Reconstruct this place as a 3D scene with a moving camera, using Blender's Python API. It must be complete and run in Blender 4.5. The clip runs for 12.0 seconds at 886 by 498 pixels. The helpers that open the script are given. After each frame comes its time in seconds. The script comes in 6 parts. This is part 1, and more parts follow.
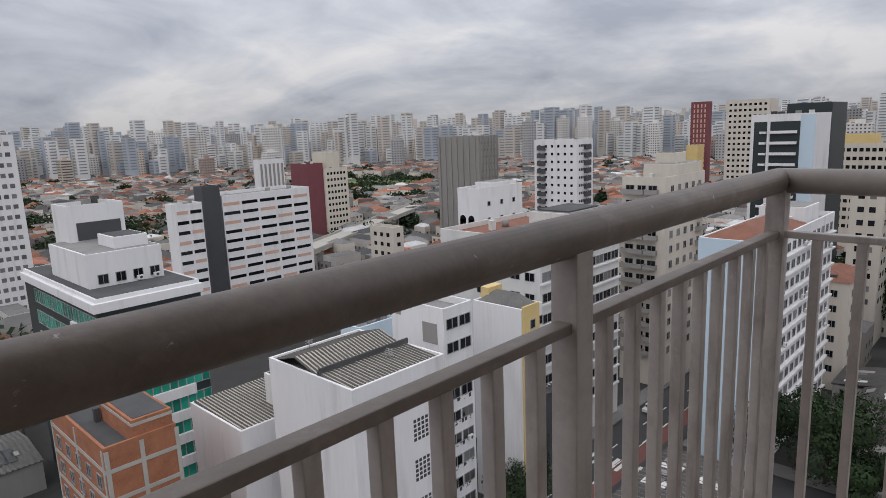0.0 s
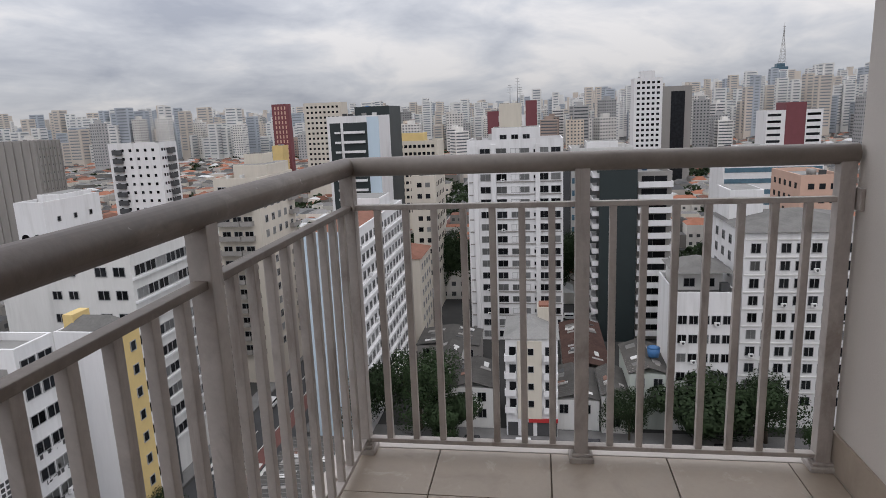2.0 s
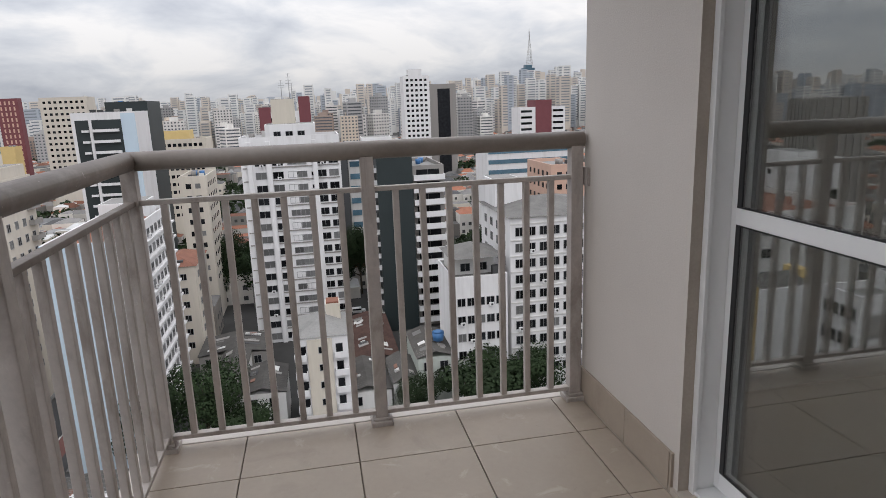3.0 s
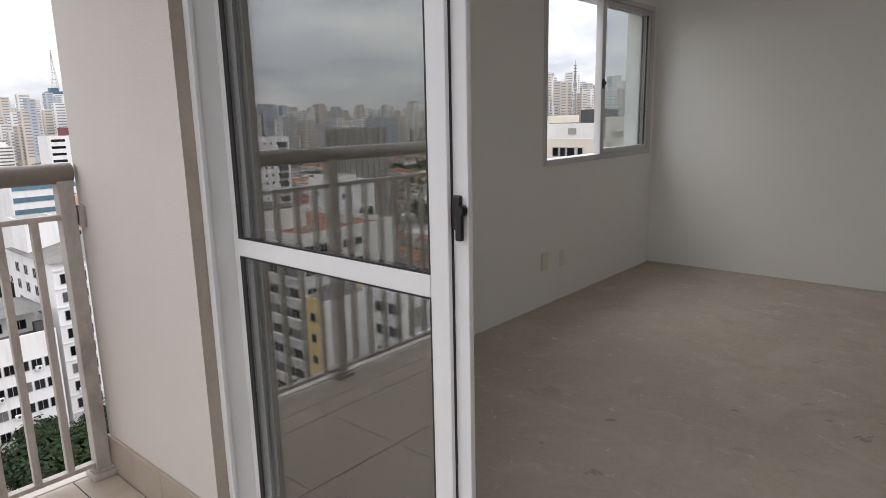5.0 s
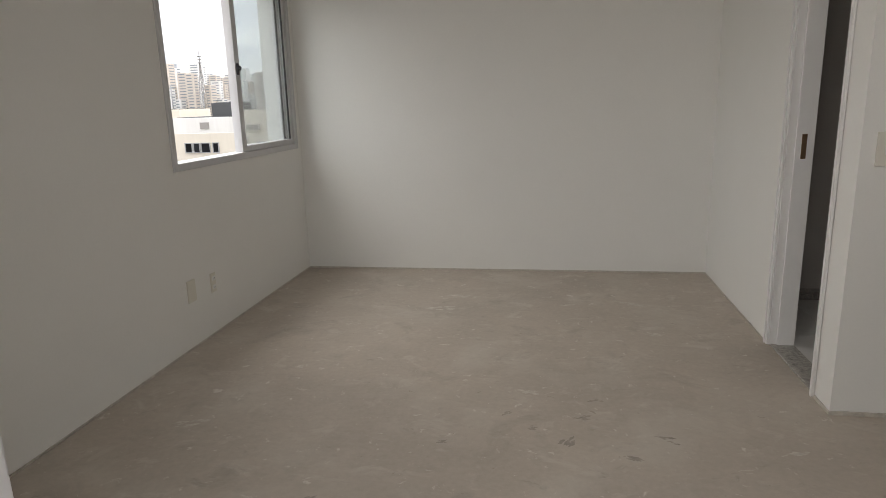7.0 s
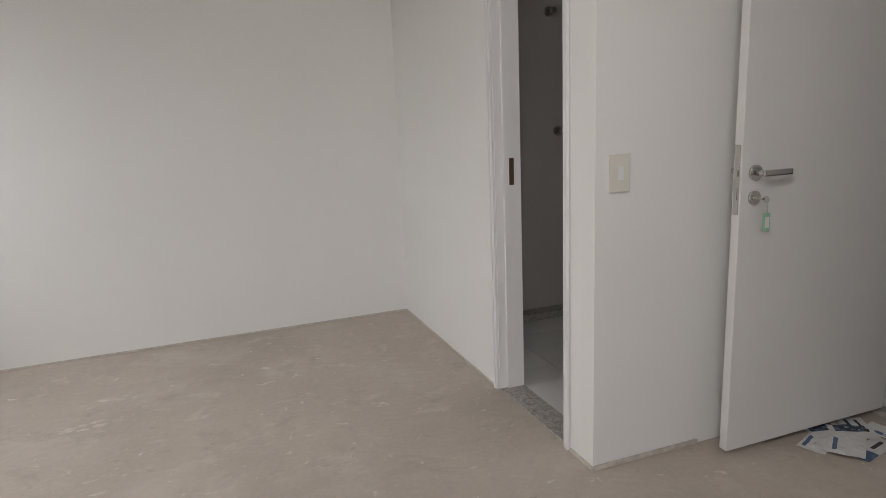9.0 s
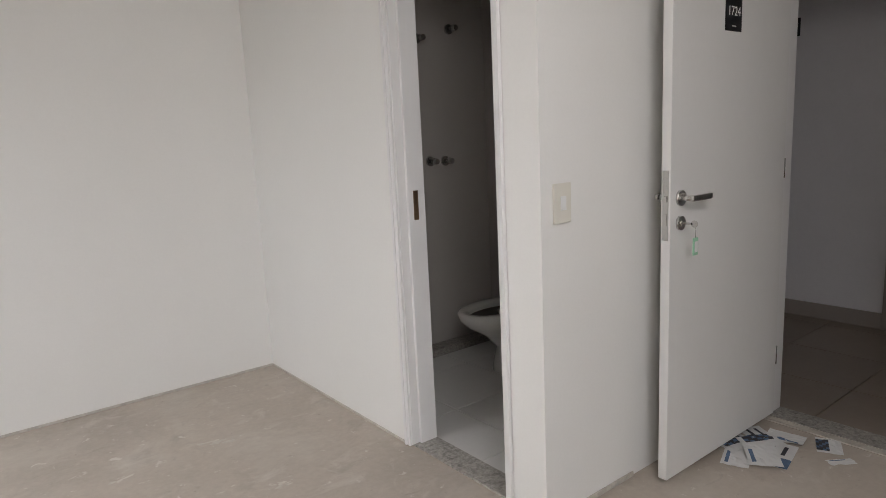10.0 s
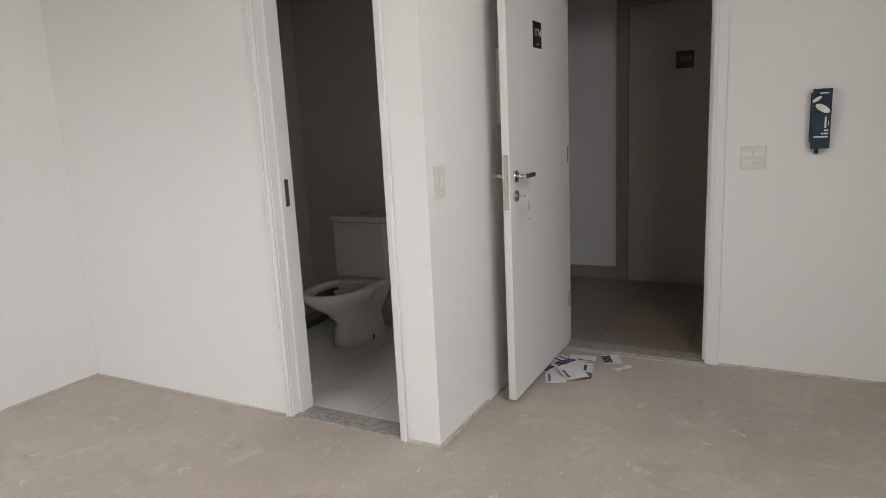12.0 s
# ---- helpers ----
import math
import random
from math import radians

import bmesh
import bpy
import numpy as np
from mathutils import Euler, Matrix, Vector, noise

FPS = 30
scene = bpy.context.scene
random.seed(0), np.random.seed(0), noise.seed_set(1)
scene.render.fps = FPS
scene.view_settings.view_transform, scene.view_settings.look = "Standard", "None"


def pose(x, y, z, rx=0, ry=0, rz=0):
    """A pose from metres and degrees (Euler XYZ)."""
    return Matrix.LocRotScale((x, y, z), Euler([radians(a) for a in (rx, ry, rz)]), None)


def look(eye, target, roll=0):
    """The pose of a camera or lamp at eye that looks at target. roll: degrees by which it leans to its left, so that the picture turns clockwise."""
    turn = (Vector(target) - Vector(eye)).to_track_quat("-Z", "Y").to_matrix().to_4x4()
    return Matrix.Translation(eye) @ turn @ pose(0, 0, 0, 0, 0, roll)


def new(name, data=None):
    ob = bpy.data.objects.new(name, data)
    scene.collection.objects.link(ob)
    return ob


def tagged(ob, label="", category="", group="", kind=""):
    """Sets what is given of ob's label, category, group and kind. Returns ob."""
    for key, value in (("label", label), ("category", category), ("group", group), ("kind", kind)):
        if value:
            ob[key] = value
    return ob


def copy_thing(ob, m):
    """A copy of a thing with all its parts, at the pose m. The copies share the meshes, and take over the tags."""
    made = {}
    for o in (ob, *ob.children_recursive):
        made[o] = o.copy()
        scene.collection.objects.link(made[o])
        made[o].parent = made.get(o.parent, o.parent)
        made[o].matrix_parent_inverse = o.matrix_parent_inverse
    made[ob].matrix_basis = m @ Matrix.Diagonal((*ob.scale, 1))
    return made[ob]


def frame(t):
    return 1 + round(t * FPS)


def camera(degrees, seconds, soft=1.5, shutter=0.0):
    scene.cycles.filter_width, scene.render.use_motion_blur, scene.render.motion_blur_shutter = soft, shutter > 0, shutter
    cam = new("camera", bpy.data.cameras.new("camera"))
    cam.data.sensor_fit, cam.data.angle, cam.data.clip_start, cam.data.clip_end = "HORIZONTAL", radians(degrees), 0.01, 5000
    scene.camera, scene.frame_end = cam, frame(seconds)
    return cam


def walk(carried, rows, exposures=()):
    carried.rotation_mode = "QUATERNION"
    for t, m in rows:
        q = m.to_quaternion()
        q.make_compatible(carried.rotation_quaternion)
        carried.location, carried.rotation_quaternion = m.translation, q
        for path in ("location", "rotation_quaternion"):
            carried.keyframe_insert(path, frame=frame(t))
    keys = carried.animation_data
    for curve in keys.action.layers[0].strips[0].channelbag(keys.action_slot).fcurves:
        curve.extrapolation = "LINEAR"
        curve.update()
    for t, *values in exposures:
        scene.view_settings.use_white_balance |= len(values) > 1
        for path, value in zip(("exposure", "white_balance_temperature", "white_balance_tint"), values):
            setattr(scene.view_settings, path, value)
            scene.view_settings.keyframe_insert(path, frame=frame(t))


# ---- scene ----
cam = camera(69.3, 12.0, 0.85)
PATH = [
    (0, (-0.43, -0.163, 1.303), (-1.845, -1.527, 0.932), -2.2),
    (0.5, (-0.361, -0.16, 1.306), (-2.001, -1.239, 0.922), -2.3),
    (1, (-0.319, -0.136, 1.302), (-2.109, -0.939, 0.914), -2.4),
    (1.5, (-0.201, -0.066, 1.302), (-2.079, -0.63, 0.905), -2.3),
    (2, (-0.086, -0.029, 1.304), (-2.021, -0.323, 0.89), -2.3),
    (2.5, (0.028, -0.055, 1.297), (-1.924, -0.028, 0.862), -2.2),
    (3, (0.102, -0.067, 1.295), (-1.811, 0.304, 0.845), -2.1),
    (3.2, (0.115, -0.059, 1.293), (-1.768, 0.443, 0.844), -2.1),
    (4.8, (0.105, 0.08, 1.283), (-1.256, 1.488, 0.879), -1.3),
    (5, (0.068, 0.16, 1.286), (-1.215, 1.64, 0.883), -1.2),
    (5.5, (-0.021, 0.306, 1.278), (-1.077, 1.957, 0.874), -1.2),
    (6, (-0.166, 0.462, 1.275), (-0.944, 2.255, 0.853), -1.3),
    (6.5, (-0.242, 0.595, 1.268), (-0.777, 2.471, 0.829), -1.5),
    (7, (-0.283, 0.76, 1.273), (-0.612, 2.681, 0.824), -1.6),
    (7.5, (-0.309, 0.927, 1.266), (-0.408, 2.871, 0.806), -1.7),
    (7.7, (-0.315, 1.013, 1.276), (-0.314, 2.956, 0.799), -2.0),
    (9.5, (-0.453, 1.802, 1.279), (0.509, 3.517, 0.913), -2.5),
    (10, (-0.592, 2.016, 1.278), (0.625, 3.566, 0.935), -2.7),
    (10.5, (-0.725, 2.087, 1.277), (0.66, 3.484, 0.915), -2.9),
    (11.2, (-0.951, 2.109, 1.289), (0.609, 3.301, 0.907), -2.9),
    (12, (-1.233, 2.182, 1.271), (0.497, 3.111, 0.893), -2.8),
]

EXPOSURES = [(0.0, -0.2, 6450, 13), (2.0, -0.1, 6500, 13), (2.5, -0.05, 6500, 13), (3.0, 0.16, 6550, 12), (5.0, 0.82, 6700, 13), (5.5, 0.74, 6750, 13), (6.0, 1.25, 6800, 12), (6.5, 1.35, 6850, 12), (7.5, 1.35, 6850, 11), (9.5, 1.94, 6500, 14), (12.0, 2.26, 6500, 13)]
walk(cam, [(t, look(eye, target, roll)) for t, eye, target, roll in PATH], EXPOSURES)

# ---- world: an overcast sky, brighter overhead ----
world = bpy.data.worlds.new("overcast_sky")
scene.world = world
world.use_nodes = True
wn, wl = world.node_tree.nodes, world.node_tree.links
wn.clear()


def wnode(kind, **sets):
    n = wn.new(kind)
    for k, v in sets.items():
        n.inputs[k.replace("_", " ")].default_value = v
    return n


def wmath(op, a, b=None, c=None):
    n = wn.new("ShaderNodeMath")
    n.operation = op
    for i, v in enumerate((a, b, c)):
        if v is None:
            continue
        if isinstance(v, (int, float)):
            n.inputs[i].default_value = v
        else:
            wl.new(v, n.inputs[i])
    return n.outputs[0]


sky = wn.new("ShaderNodeTexSky")
sky.sky_type, sky.sun_disc = "NISHITA", False
sky.sun_elevation, sky.sun_rotation = radians(48), radians(60)
way = wn.new("ShaderNodeTexCoord")
sep = wn.new("ShaderNodeSeparateXYZ")
wl.new(way.outputs["Generated"], sep.inputs[0])
up = wmath("MAXIMUM", sep.outputs[2], 0.0)
flat = wmath("ADD", up, 0.30)
comb = wn.new("ShaderNodeCombineXYZ")
wl.new(wmath("DIVIDE", sep.outputs[0], flat), comb.inputs[0])
wl.new(wmath("DIVIDE", sep.outputs[1], flat), comb.inputs[1])
big = wnode("ShaderNodeTexNoise", Scale=0.95, Detail=6.0, Roughness=0.55, Distortion=0.7)
wl.new(comb.outputs[0], big.inputs["Vector"])
fine = wnode("ShaderNodeTexNoise", Scale=3.2, Detail=6.0, Roughness=0.55, Distortion=0.5)
wl.new(comb.outputs[0], fine.inputs["Vector"])
cover = wmath("ADD", wmath("MULTIPLY", big.outputs[0], 0.72), wmath("MULTIPLY", fine.outputs[0], 0.28))
ramp = wn.new("ShaderNodeValToRGB")
wl.new(cover, ramp.inputs[0])
els = ramp.color_ramp.elements
els[0].position, els[0].color = 0.36, (0.42, 0.455, 0.525, 1)
els[1].position, els[1].color = 0.60, (0.855, 0.855, 0.855, 1)
mid_el = els.new(0.5)
mid_el.color = (0.645, 0.675, 0.72, 1)
glow = wmath("ADD", 0.92, wmath("MULTIPLY", wmath("POWER", up, 0.8), 2.6))
mul = wn.new("ShaderNodeVectorMath")
mul.operation = "SCALE"
wl.new(ramp.outputs[0], mul.inputs[0])
wl.new(glow, mul.inputs["Scale"])
bg_cloud, bg_sky = wn.new("ShaderNodeBackground"), wn.new("ShaderNodeBackground")
wl.new(mul.outputs[0], bg_cloud.inputs[0])
wl.new(sky.outputs[0], bg_sky.inputs[0])
bg_sky.inputs[1].default_value = 0.07
bg_cloud.inputs[1].default_value = 0.74
mixw = wn.new("ShaderNodeMixShader")
mixw.inputs[0].default_value = 0.94
wl.new(bg_sky.outputs[0], mixw.inputs[1])
wl.new(bg_cloud.outputs[0], mixw.inputs[2])
outw = wn.new("ShaderNodeOutputWorld")
wl.new(mixw.outputs[0], outw.inputs[0])

sun_data = bpy.data.lights.new("sun", "SUN")
sun_data.energy, sun_data.angle, sun_data.color = 0.6, radians(25), (1.0, 0.97, 0.93)
sun = new("sun", sun_data)
sun.matrix_world = look((60, 34, 75), (0, 0, 0))


# added unseen lamps standing in for skylight at the room's two openings, from just above each
for name, place, aim, sx, sy, power in (("window_daylight", (-3.0, 4.6, 2.55), (0.6, 4.0, 0.7), 1.6, 1.1, 7.8), ("door_daylight", (-0.4, 1.33, 2.34), (0.6, 3.9, 0.7), 1.5, 0.4, 5.8)):
    data = bpy.data.lights.new(name, "AREA")
    data.shape, data.size, data.size_y, data.energy, data.color = "RECTANGLE", sx, sy, power, (1.0, 0.985, 0.965)
    data.spread = radians(140)
    lamp = new(name, data)
    lamp.matrix_world = look(place, aim)


# ---- materials ----
def mat(name, color, rough=0.6, metal=0.0, vary=0.12, scale=3.0, fine_scale=40.0, bump=0.0, stain=0.0, stain_color=(0.1, 0.09, 0.08),
        stain_scale=1.2, per_object=0.0, per_island=0.0, spec=0.5, streak=False):
    m = bpy.data.materials.new(name)
    m.use_nodes = True
    nt = m.node_tree
    n, l = nt.nodes, nt.links
    bsdf = n["Principled BSDF"]
    bsdf.inputs["Roughness"].default_value = rough
    bsdf.inputs["Metallic"].default_value = metal
    bsdf.inputs["Specular IOR Level"].default_value = spec
    geo = n.new("ShaderNodeNewGeometry")
    place = geo.outputs["Position"]
    if streak:
        mp = n.new("ShaderNodeMapping")
        mp.inputs["Scale"].default_value = (1, 1, 0.12)
        l.new(place, mp.inputs[0])
        place = mp.outputs[0]

    def tex(s, detail=5.0):
        t = n.new("ShaderNodeTexNoise")
        t.inputs["Scale"].default_value, t.inputs["Detail"].default_value = s, detail
        t.inputs["Roughness"].default_value = 0.62
        l.new(place, t.inputs["Vector"])
        return t.outputs[0]

    coarse, grain = tex(scale), tex(fine_scale, 3.0)
    add = n.new("ShaderNodeMath")
    add.operation = "MULTIPLY_ADD"
    l.new(grain, add.inputs[0])
    add.inputs[1].default_value = 0.5
    l.new(coarse, add.inputs[2])
    rng = n.new("ShaderNodeMapRange")
    rng.inputs["From Min"].default_value, rng.inputs["From Max"].default_value = 0.45, 1.05
    rng.inputs["To Min"].default_value, rng.inputs["To Max"].default_value = 1 - vary, 1 + vary
    l.new(add.outputs[0], rng.inputs[0])
    value = rng.outputs[0]
    if per_island:
        ri = n.new("ShaderNodeMapRange")
        ri.inputs["To Min"].default_value, ri.inputs["To Max"].default_value = 1 - per_island, 1 + per_island
        l.new(geo.outputs["Random Per Island"], ri.inputs[0])
        mi_ = n.new("ShaderNodeMath")
        mi_.operation = "MULTIPLY"
        l.new(value, mi_.inputs[0])
        l.new(ri.outputs[0], mi_.inputs[1])
        value = mi_.outputs[0]
    if per_object:
        info = n.new("ShaderNodeObjectInfo")
        r2 = n.new("ShaderNodeMapRange")
        r2.inputs["To Min"].default_value, r2.inputs["To Max"].default_value = 1 - per_object, 1 + per_object
        l.new(info.outputs["Random"], r2.inputs[0])
        mm = n.new("ShaderNodeMath")
        mm.operation = "MULTIPLY"
        l.new(value, mm.inputs[0])
        l.new(r2.outputs[0], mm.inputs[1])
        value = mm.outputs[0]
    sc = n.new("ShaderNodeVectorMath")
    sc.operation = "SCALE"
    sc.inputs[0].default_value = color
    l.new(value, sc.inputs["Scale"])
    col = sc.outputs[0]
    if stain:
        s = tex(stain_scale, 8.0)
        r3 = n.new("ShaderNodeMapRange")
        r3.inputs["From Min"].default_value, r3.inputs["From Max"].default_value = 0.52, 0.78
        r3.inputs["To Max"].default_value = stain
        l.new(s, r3.inputs[0])
        mx = n.new("ShaderNodeMix")
        mx.data_type = "RGBA"
        l.new(r3.outputs[0], mx.inputs[0])
        l.new(col, mx.inputs[6])
        mx.inputs[7].default_value = (*stain_color, 1)
        col = mx.outputs[2]
    l.new(col, bsdf.inputs["Base Color"])
    if bump:
        b = n.new("ShaderNodeBump")
        b.inputs["Strength"].default_value, b.inputs["Distance"].default_value = bump, 0.004
        l.new(add.outputs[0], b.inputs["Height"])
        l.new(b.outputs[0], bsdf.inputs["Normal"])
    return m


def glass_mat(name, tint=(0.9, 0.93, 0.92), gain=1.0, base=0.02):
    m = bpy.data.materials.new(name)
    m.use_nodes = True
    n, l = m.node_tree.nodes, m.node_tree.links
    n.clear()
    fr = n.new("ShaderNodeLayerWeight")
    fr.inputs[0].default_value = 0.5
    pw = n.new("ShaderNodeMath")
    pw.operation = "POWER"
    pw.inputs[1].default_value = 4.0
    l.new(fr.outputs["Facing"], pw.inputs[0])
    ma = n.new("ShaderNodeMath")
    ma.operation, ma.use_clamp = "MULTIPLY_ADD", True
    ma.inputs[1].default_value, ma.inputs[2].default_value = gain, base
    l.new(pw.outputs[0], ma.inputs[0])
    tr, gl = n.new("ShaderNodeBsdfTransparent"), n.new("ShaderNodeBsdfGlossy")
    tr.inputs[0].default_value = (*tint, 1)
    gl.inputs["Roughness"].default_value = 0.0
    mx = n.new("ShaderNodeMixShader")
    l.new(ma.outputs[0], mx.inputs[0])
    l.new(tr.outputs[0], mx.inputs[1])
    l.new(gl.outputs[0], mx.inputs[2])
    o = n.new("ShaderNodeOutputMaterial")
    l.new(mx.outputs[0], o.inputs[0])
    return m


M_WALL = mat("white_wall_paint", (0.83, 0.82, 0.79), 0.75, vary=0.025, scale=1.1, fine_scale=90, bump=0.12)
M_OUTWALL = mat("balcony_textured_paint", (0.56, 0.515, 0.475), 0.85, vary=0.05, scale=2.0, fine_scale=160, bump=0.5)
# reveals of the balcony door opening: browner and darker than the wall face
M_REVEAL = mat("rough_brown_reveal", (0.40, 0.35, 0.30), 0.9, vary=0.15, scale=6, fine_scale=120, bump=0.6)
M_CEIL = mat("ceiling_paint", (0.85, 0.84, 0.81), 0.8, vary=0.02)
M_SCREED = mat("cement_screed", (0.46, 0.403, 0.345), 0.8, vary=0.14, scale=1.6, fine_scale=38, bump=0.4, stain=0.55, stain_color=(0.56, 0.52, 0.46), stain_scale=2.6)


def add_layer(m, color, scale, lo, hi, amount, stretch=(1, 1, 1)):
    """One more layer of marks with a shape of their own over a material's colour."""
    n, l = m.node_tree.nodes, m.node_tree.links
    bsdf = n["Principled BSDF"]
    old = bsdf.inputs["Base Color"].links[0].from_socket
    geo, mp, t = n.new("ShaderNodeNewGeometry"), n.new("ShaderNodeMapping"), n.new("ShaderNodeTexNoise")
    mp.inputs["Scale"].default_value = stretch
    l.new(geo.outputs["Position"], mp.inputs[0])
    l.new(mp.outputs[0], t.inputs["Vector"])
    t.inputs["Scale"].default_value, t.inputs["Detail"].default_value, t.inputs["Roughness"].default_value, t.inputs["Distortion"].default_value = scale, 6.0, 0.65, 0.6
    r = n.new("ShaderNodeMapRange")
    r.inputs["From Min"].default_value, r.inputs["From Max"].default_value, r.inputs["To Max"].default_value = lo, hi, amount
    l.new(t.outputs[0], r.inputs[0])
    mx = n.new("ShaderNodeMix")
    mx.data_type = "RGBA"
    l.new(r.outputs[0], mx.inputs[0])
    l.new(old, mx.inputs[6])
    mx.inputs[7].default_value = (*color, 1)
    l.new(mx.outputs[2], bsdf.inputs["Base Color"])


add_layer(M_SCREED, (0.25, 0.22, 0.19), 3.2, 0.56, 0.78, 0.5)
add_layer(M_SCREED, (0.22, 0.20, 0.175), 7.0, 0.63, 0.76, 0.5, (1, 1.6, 1))
add_layer(M_SCREED, (0.60, 0.555, 0.495), 2.2, 0.53, 0.72, 0.4, (1, 1.15, 1))
add_layer(M_SCREED, (0.62, 0.58, 0.52), 5.0, 0.57, 0.72, 0.5, (1, 1.3, 1))
add_layer(M_SCREED, (0.66, 0.62, 0.57), 16.0, 0.63, 0.69, 0.75)
add_layer(M_SCREED, (0.24, 0.20, 0.17), 24.0, 0.67, 0.72, 0.5)
M_RAIL = mat("grey_brown_painted_steel", (0.45, 0.405, 0.375), 0.5, vary=0.14, scale=7, fine_scale=60, bump=0.12, stain=0.4, stain_color=(0.24, 0.205, 0.18), stain_scale=6)
add_layer(M_RAIL, (0.22, 0.18, 0.155), 9.0, 0.50, 0.68, 0.6, (1, 1, 0.35))
add_layer(M_RAIL, (0.58, 0.55, 0.52), 42.0, 0.66, 0.71, 0.5)
# lighter handrail copy for the better lit end of the railing
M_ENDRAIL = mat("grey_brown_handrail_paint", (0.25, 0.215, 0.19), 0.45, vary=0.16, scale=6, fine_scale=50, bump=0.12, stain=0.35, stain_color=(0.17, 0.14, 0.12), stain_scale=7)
# front upper rail: darker, browner copy of the railing paint
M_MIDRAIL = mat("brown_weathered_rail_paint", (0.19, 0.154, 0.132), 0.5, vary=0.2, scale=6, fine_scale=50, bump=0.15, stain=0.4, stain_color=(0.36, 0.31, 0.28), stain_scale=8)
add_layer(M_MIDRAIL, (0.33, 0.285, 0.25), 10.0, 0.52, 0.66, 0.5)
# weathered front handrail; the shade on its inner side is put into the base colour
M_HANDRAIL = mat("shade_darkened_weathered_handrail_paint", (0.12, 0.088, 0.068), 0.45, vary=0.35, scale=5, fine_scale=55, bump=0.3, stain=0.45, stain_color=(0.21, 0.172, 0.146), stain_scale=7)
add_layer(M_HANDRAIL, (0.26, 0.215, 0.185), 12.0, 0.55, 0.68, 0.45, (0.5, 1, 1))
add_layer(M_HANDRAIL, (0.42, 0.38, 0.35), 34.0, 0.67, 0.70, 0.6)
M_TILE = mat("beige_ceramic_tile", (0.36, 0.298, 0.24), 0.42, vary=0.07, scale=4, fine_scale=45, bump=0.05, per_object=0.035, stain=0.3, stain_color=(0.40, 0.35, 0.30), stain_scale=3)
add_layer(M_TILE, (0.50, 0.44, 0.38), 7.0, 0.60, 0.68, 0.5)
add_layer(M_TILE, (0.23, 0.18, 0.14), 4.0, 0.56, 0.72, 0.45)
add_layer(M_TILE, (0.24, 0.20, 0.165), 26.0, 0.66, 0.74, 0.5)
M_GROUT = mat("tile_grout", (0.24, 0.195, 0.155), 0.9, vary=0.15, bump=0.3)
M_ALU = mat("white_powder_coated_aluminium", (0.76, 0.76, 0.76), 0.35, vary=0.03, scale=3)
# greyer copy of the white aluminium: the backlit window frame's shade in its colour
M_ALUSHADE = mat("shade_greyed_window_aluminium", (0.58, 0.575, 0.58), 0.35, vary=0.04, scale=3)
M_GASKET = mat("black_rubber_gasket", (0.02, 0.02, 0.022), 0.6, vary=0.1)
M_BLACK = mat("black_plastic", (0.015, 0.015, 0.017), 0.35, vary=0.08)
M_GLASS = glass_mat("clear_glass", (0.80, 0.82, 0.81), 1.0, 0.19)
M_WINGLASS = glass_mat("window_glass", (0.90, 0.92, 0.92), 0.9, 0.05)
M_DOOR = mat("white_lacquered_door", (0.77, 0.76, 0.74), 0.4, vary=0.02, scale=2)
M_FRAMEW = mat("white_door_frame", (0.80, 0.79, 0.78), 0.4, vary=0.02)
M_CHROME = mat("brushed_chrome", (0.62, 0.61, 0.59), 0.22, 1.0, vary=0.06, fine_scale=150)
M_BRONZE = mat("aged_bronze_plate", (0.20, 0.13, 0.08), 0.4, 0.8, vary=0.2)
M_PLATE = mat("ivory_plastic", (0.74, 0.71, 0.63), 0.4, vary=0.02)
M_WHITEP = mat("white_plastic", (0.80, 0.80, 0.78), 0.35, vary=0.02)
M_GREEN = mat("translucent_green_plastic", (0.30, 0.55, 0.38), 0.3, vary=0.05)
M_PAPER = mat("printed_paper", (0.72, 0.72, 0.71), 0.7, vary=0.04, per_object=0.06)
M_INK = mat("blue_grey_ink", (0.10, 0.16, 0.26), 0.7, vary=0.2, scale=30)
M_INKD = mat("dark_ink", (0.05, 0.05, 0.06), 0.7, vary=0.2, scale=30)
M_TEAL = mat("teal_print", (0.010, 0.045, 0.07), 0.35, vary=0.4, scale=12)
M_NAVY = mat("navy_carton", (0.008, 0.018, 0.04), 0.3, vary=0.2, scale=10)
M_CERAMIC = mat("white_vitreous_china", (0.78, 0.77, 0.73), 0.1, vary=0.02)
# shade inside the toilet bowl, put into the colour
M_BOWLSHADE = mat("shaded_bowl_inside", (0.12, 0.11, 0.10), 0.15, vary=0.1)
M_BATHWALL = mat("bath_wall_tile", (0.55, 0.52, 0.49), 0.3, vary=0.03)
M_BATHTILE = mat("bath_floor_tile", (0.66, 0.65, 0.63), 0.35, vary=0.04, per_object=0.03)
M_GRANITE = mat("speckled_granite", (0.36, 0.34, 0.31), 0.35, vary=0.55, scale=70, fine_scale=170, stain=0.9, stain_color=(0.05, 0.045, 0.04), stain_scale=60)
M_CORRTILE = mat("brown_corridor_tile", (0.27, 0.22, 0.175), 0.35, vary=0.08, scale=5, per_object=0.04)
M_CORRWALL = mat("corridor_paint", (0.80, 0.78, 0.79), 0.75, vary=0.03, bump=0.1)
M_CORRDOOR = mat("beige_laminate_door", (0.52, 0.47, 0.41), 0.5, vary=0.04)
M_CORRTRIM = mat("taupe_trim", (0.34, 0.30, 0.27), 0.5, vary=0.05)
M_MARK = mat("dark_scuff", (0.335, 0.295, 0.255), 0.85, vary=0.3, scale=30)
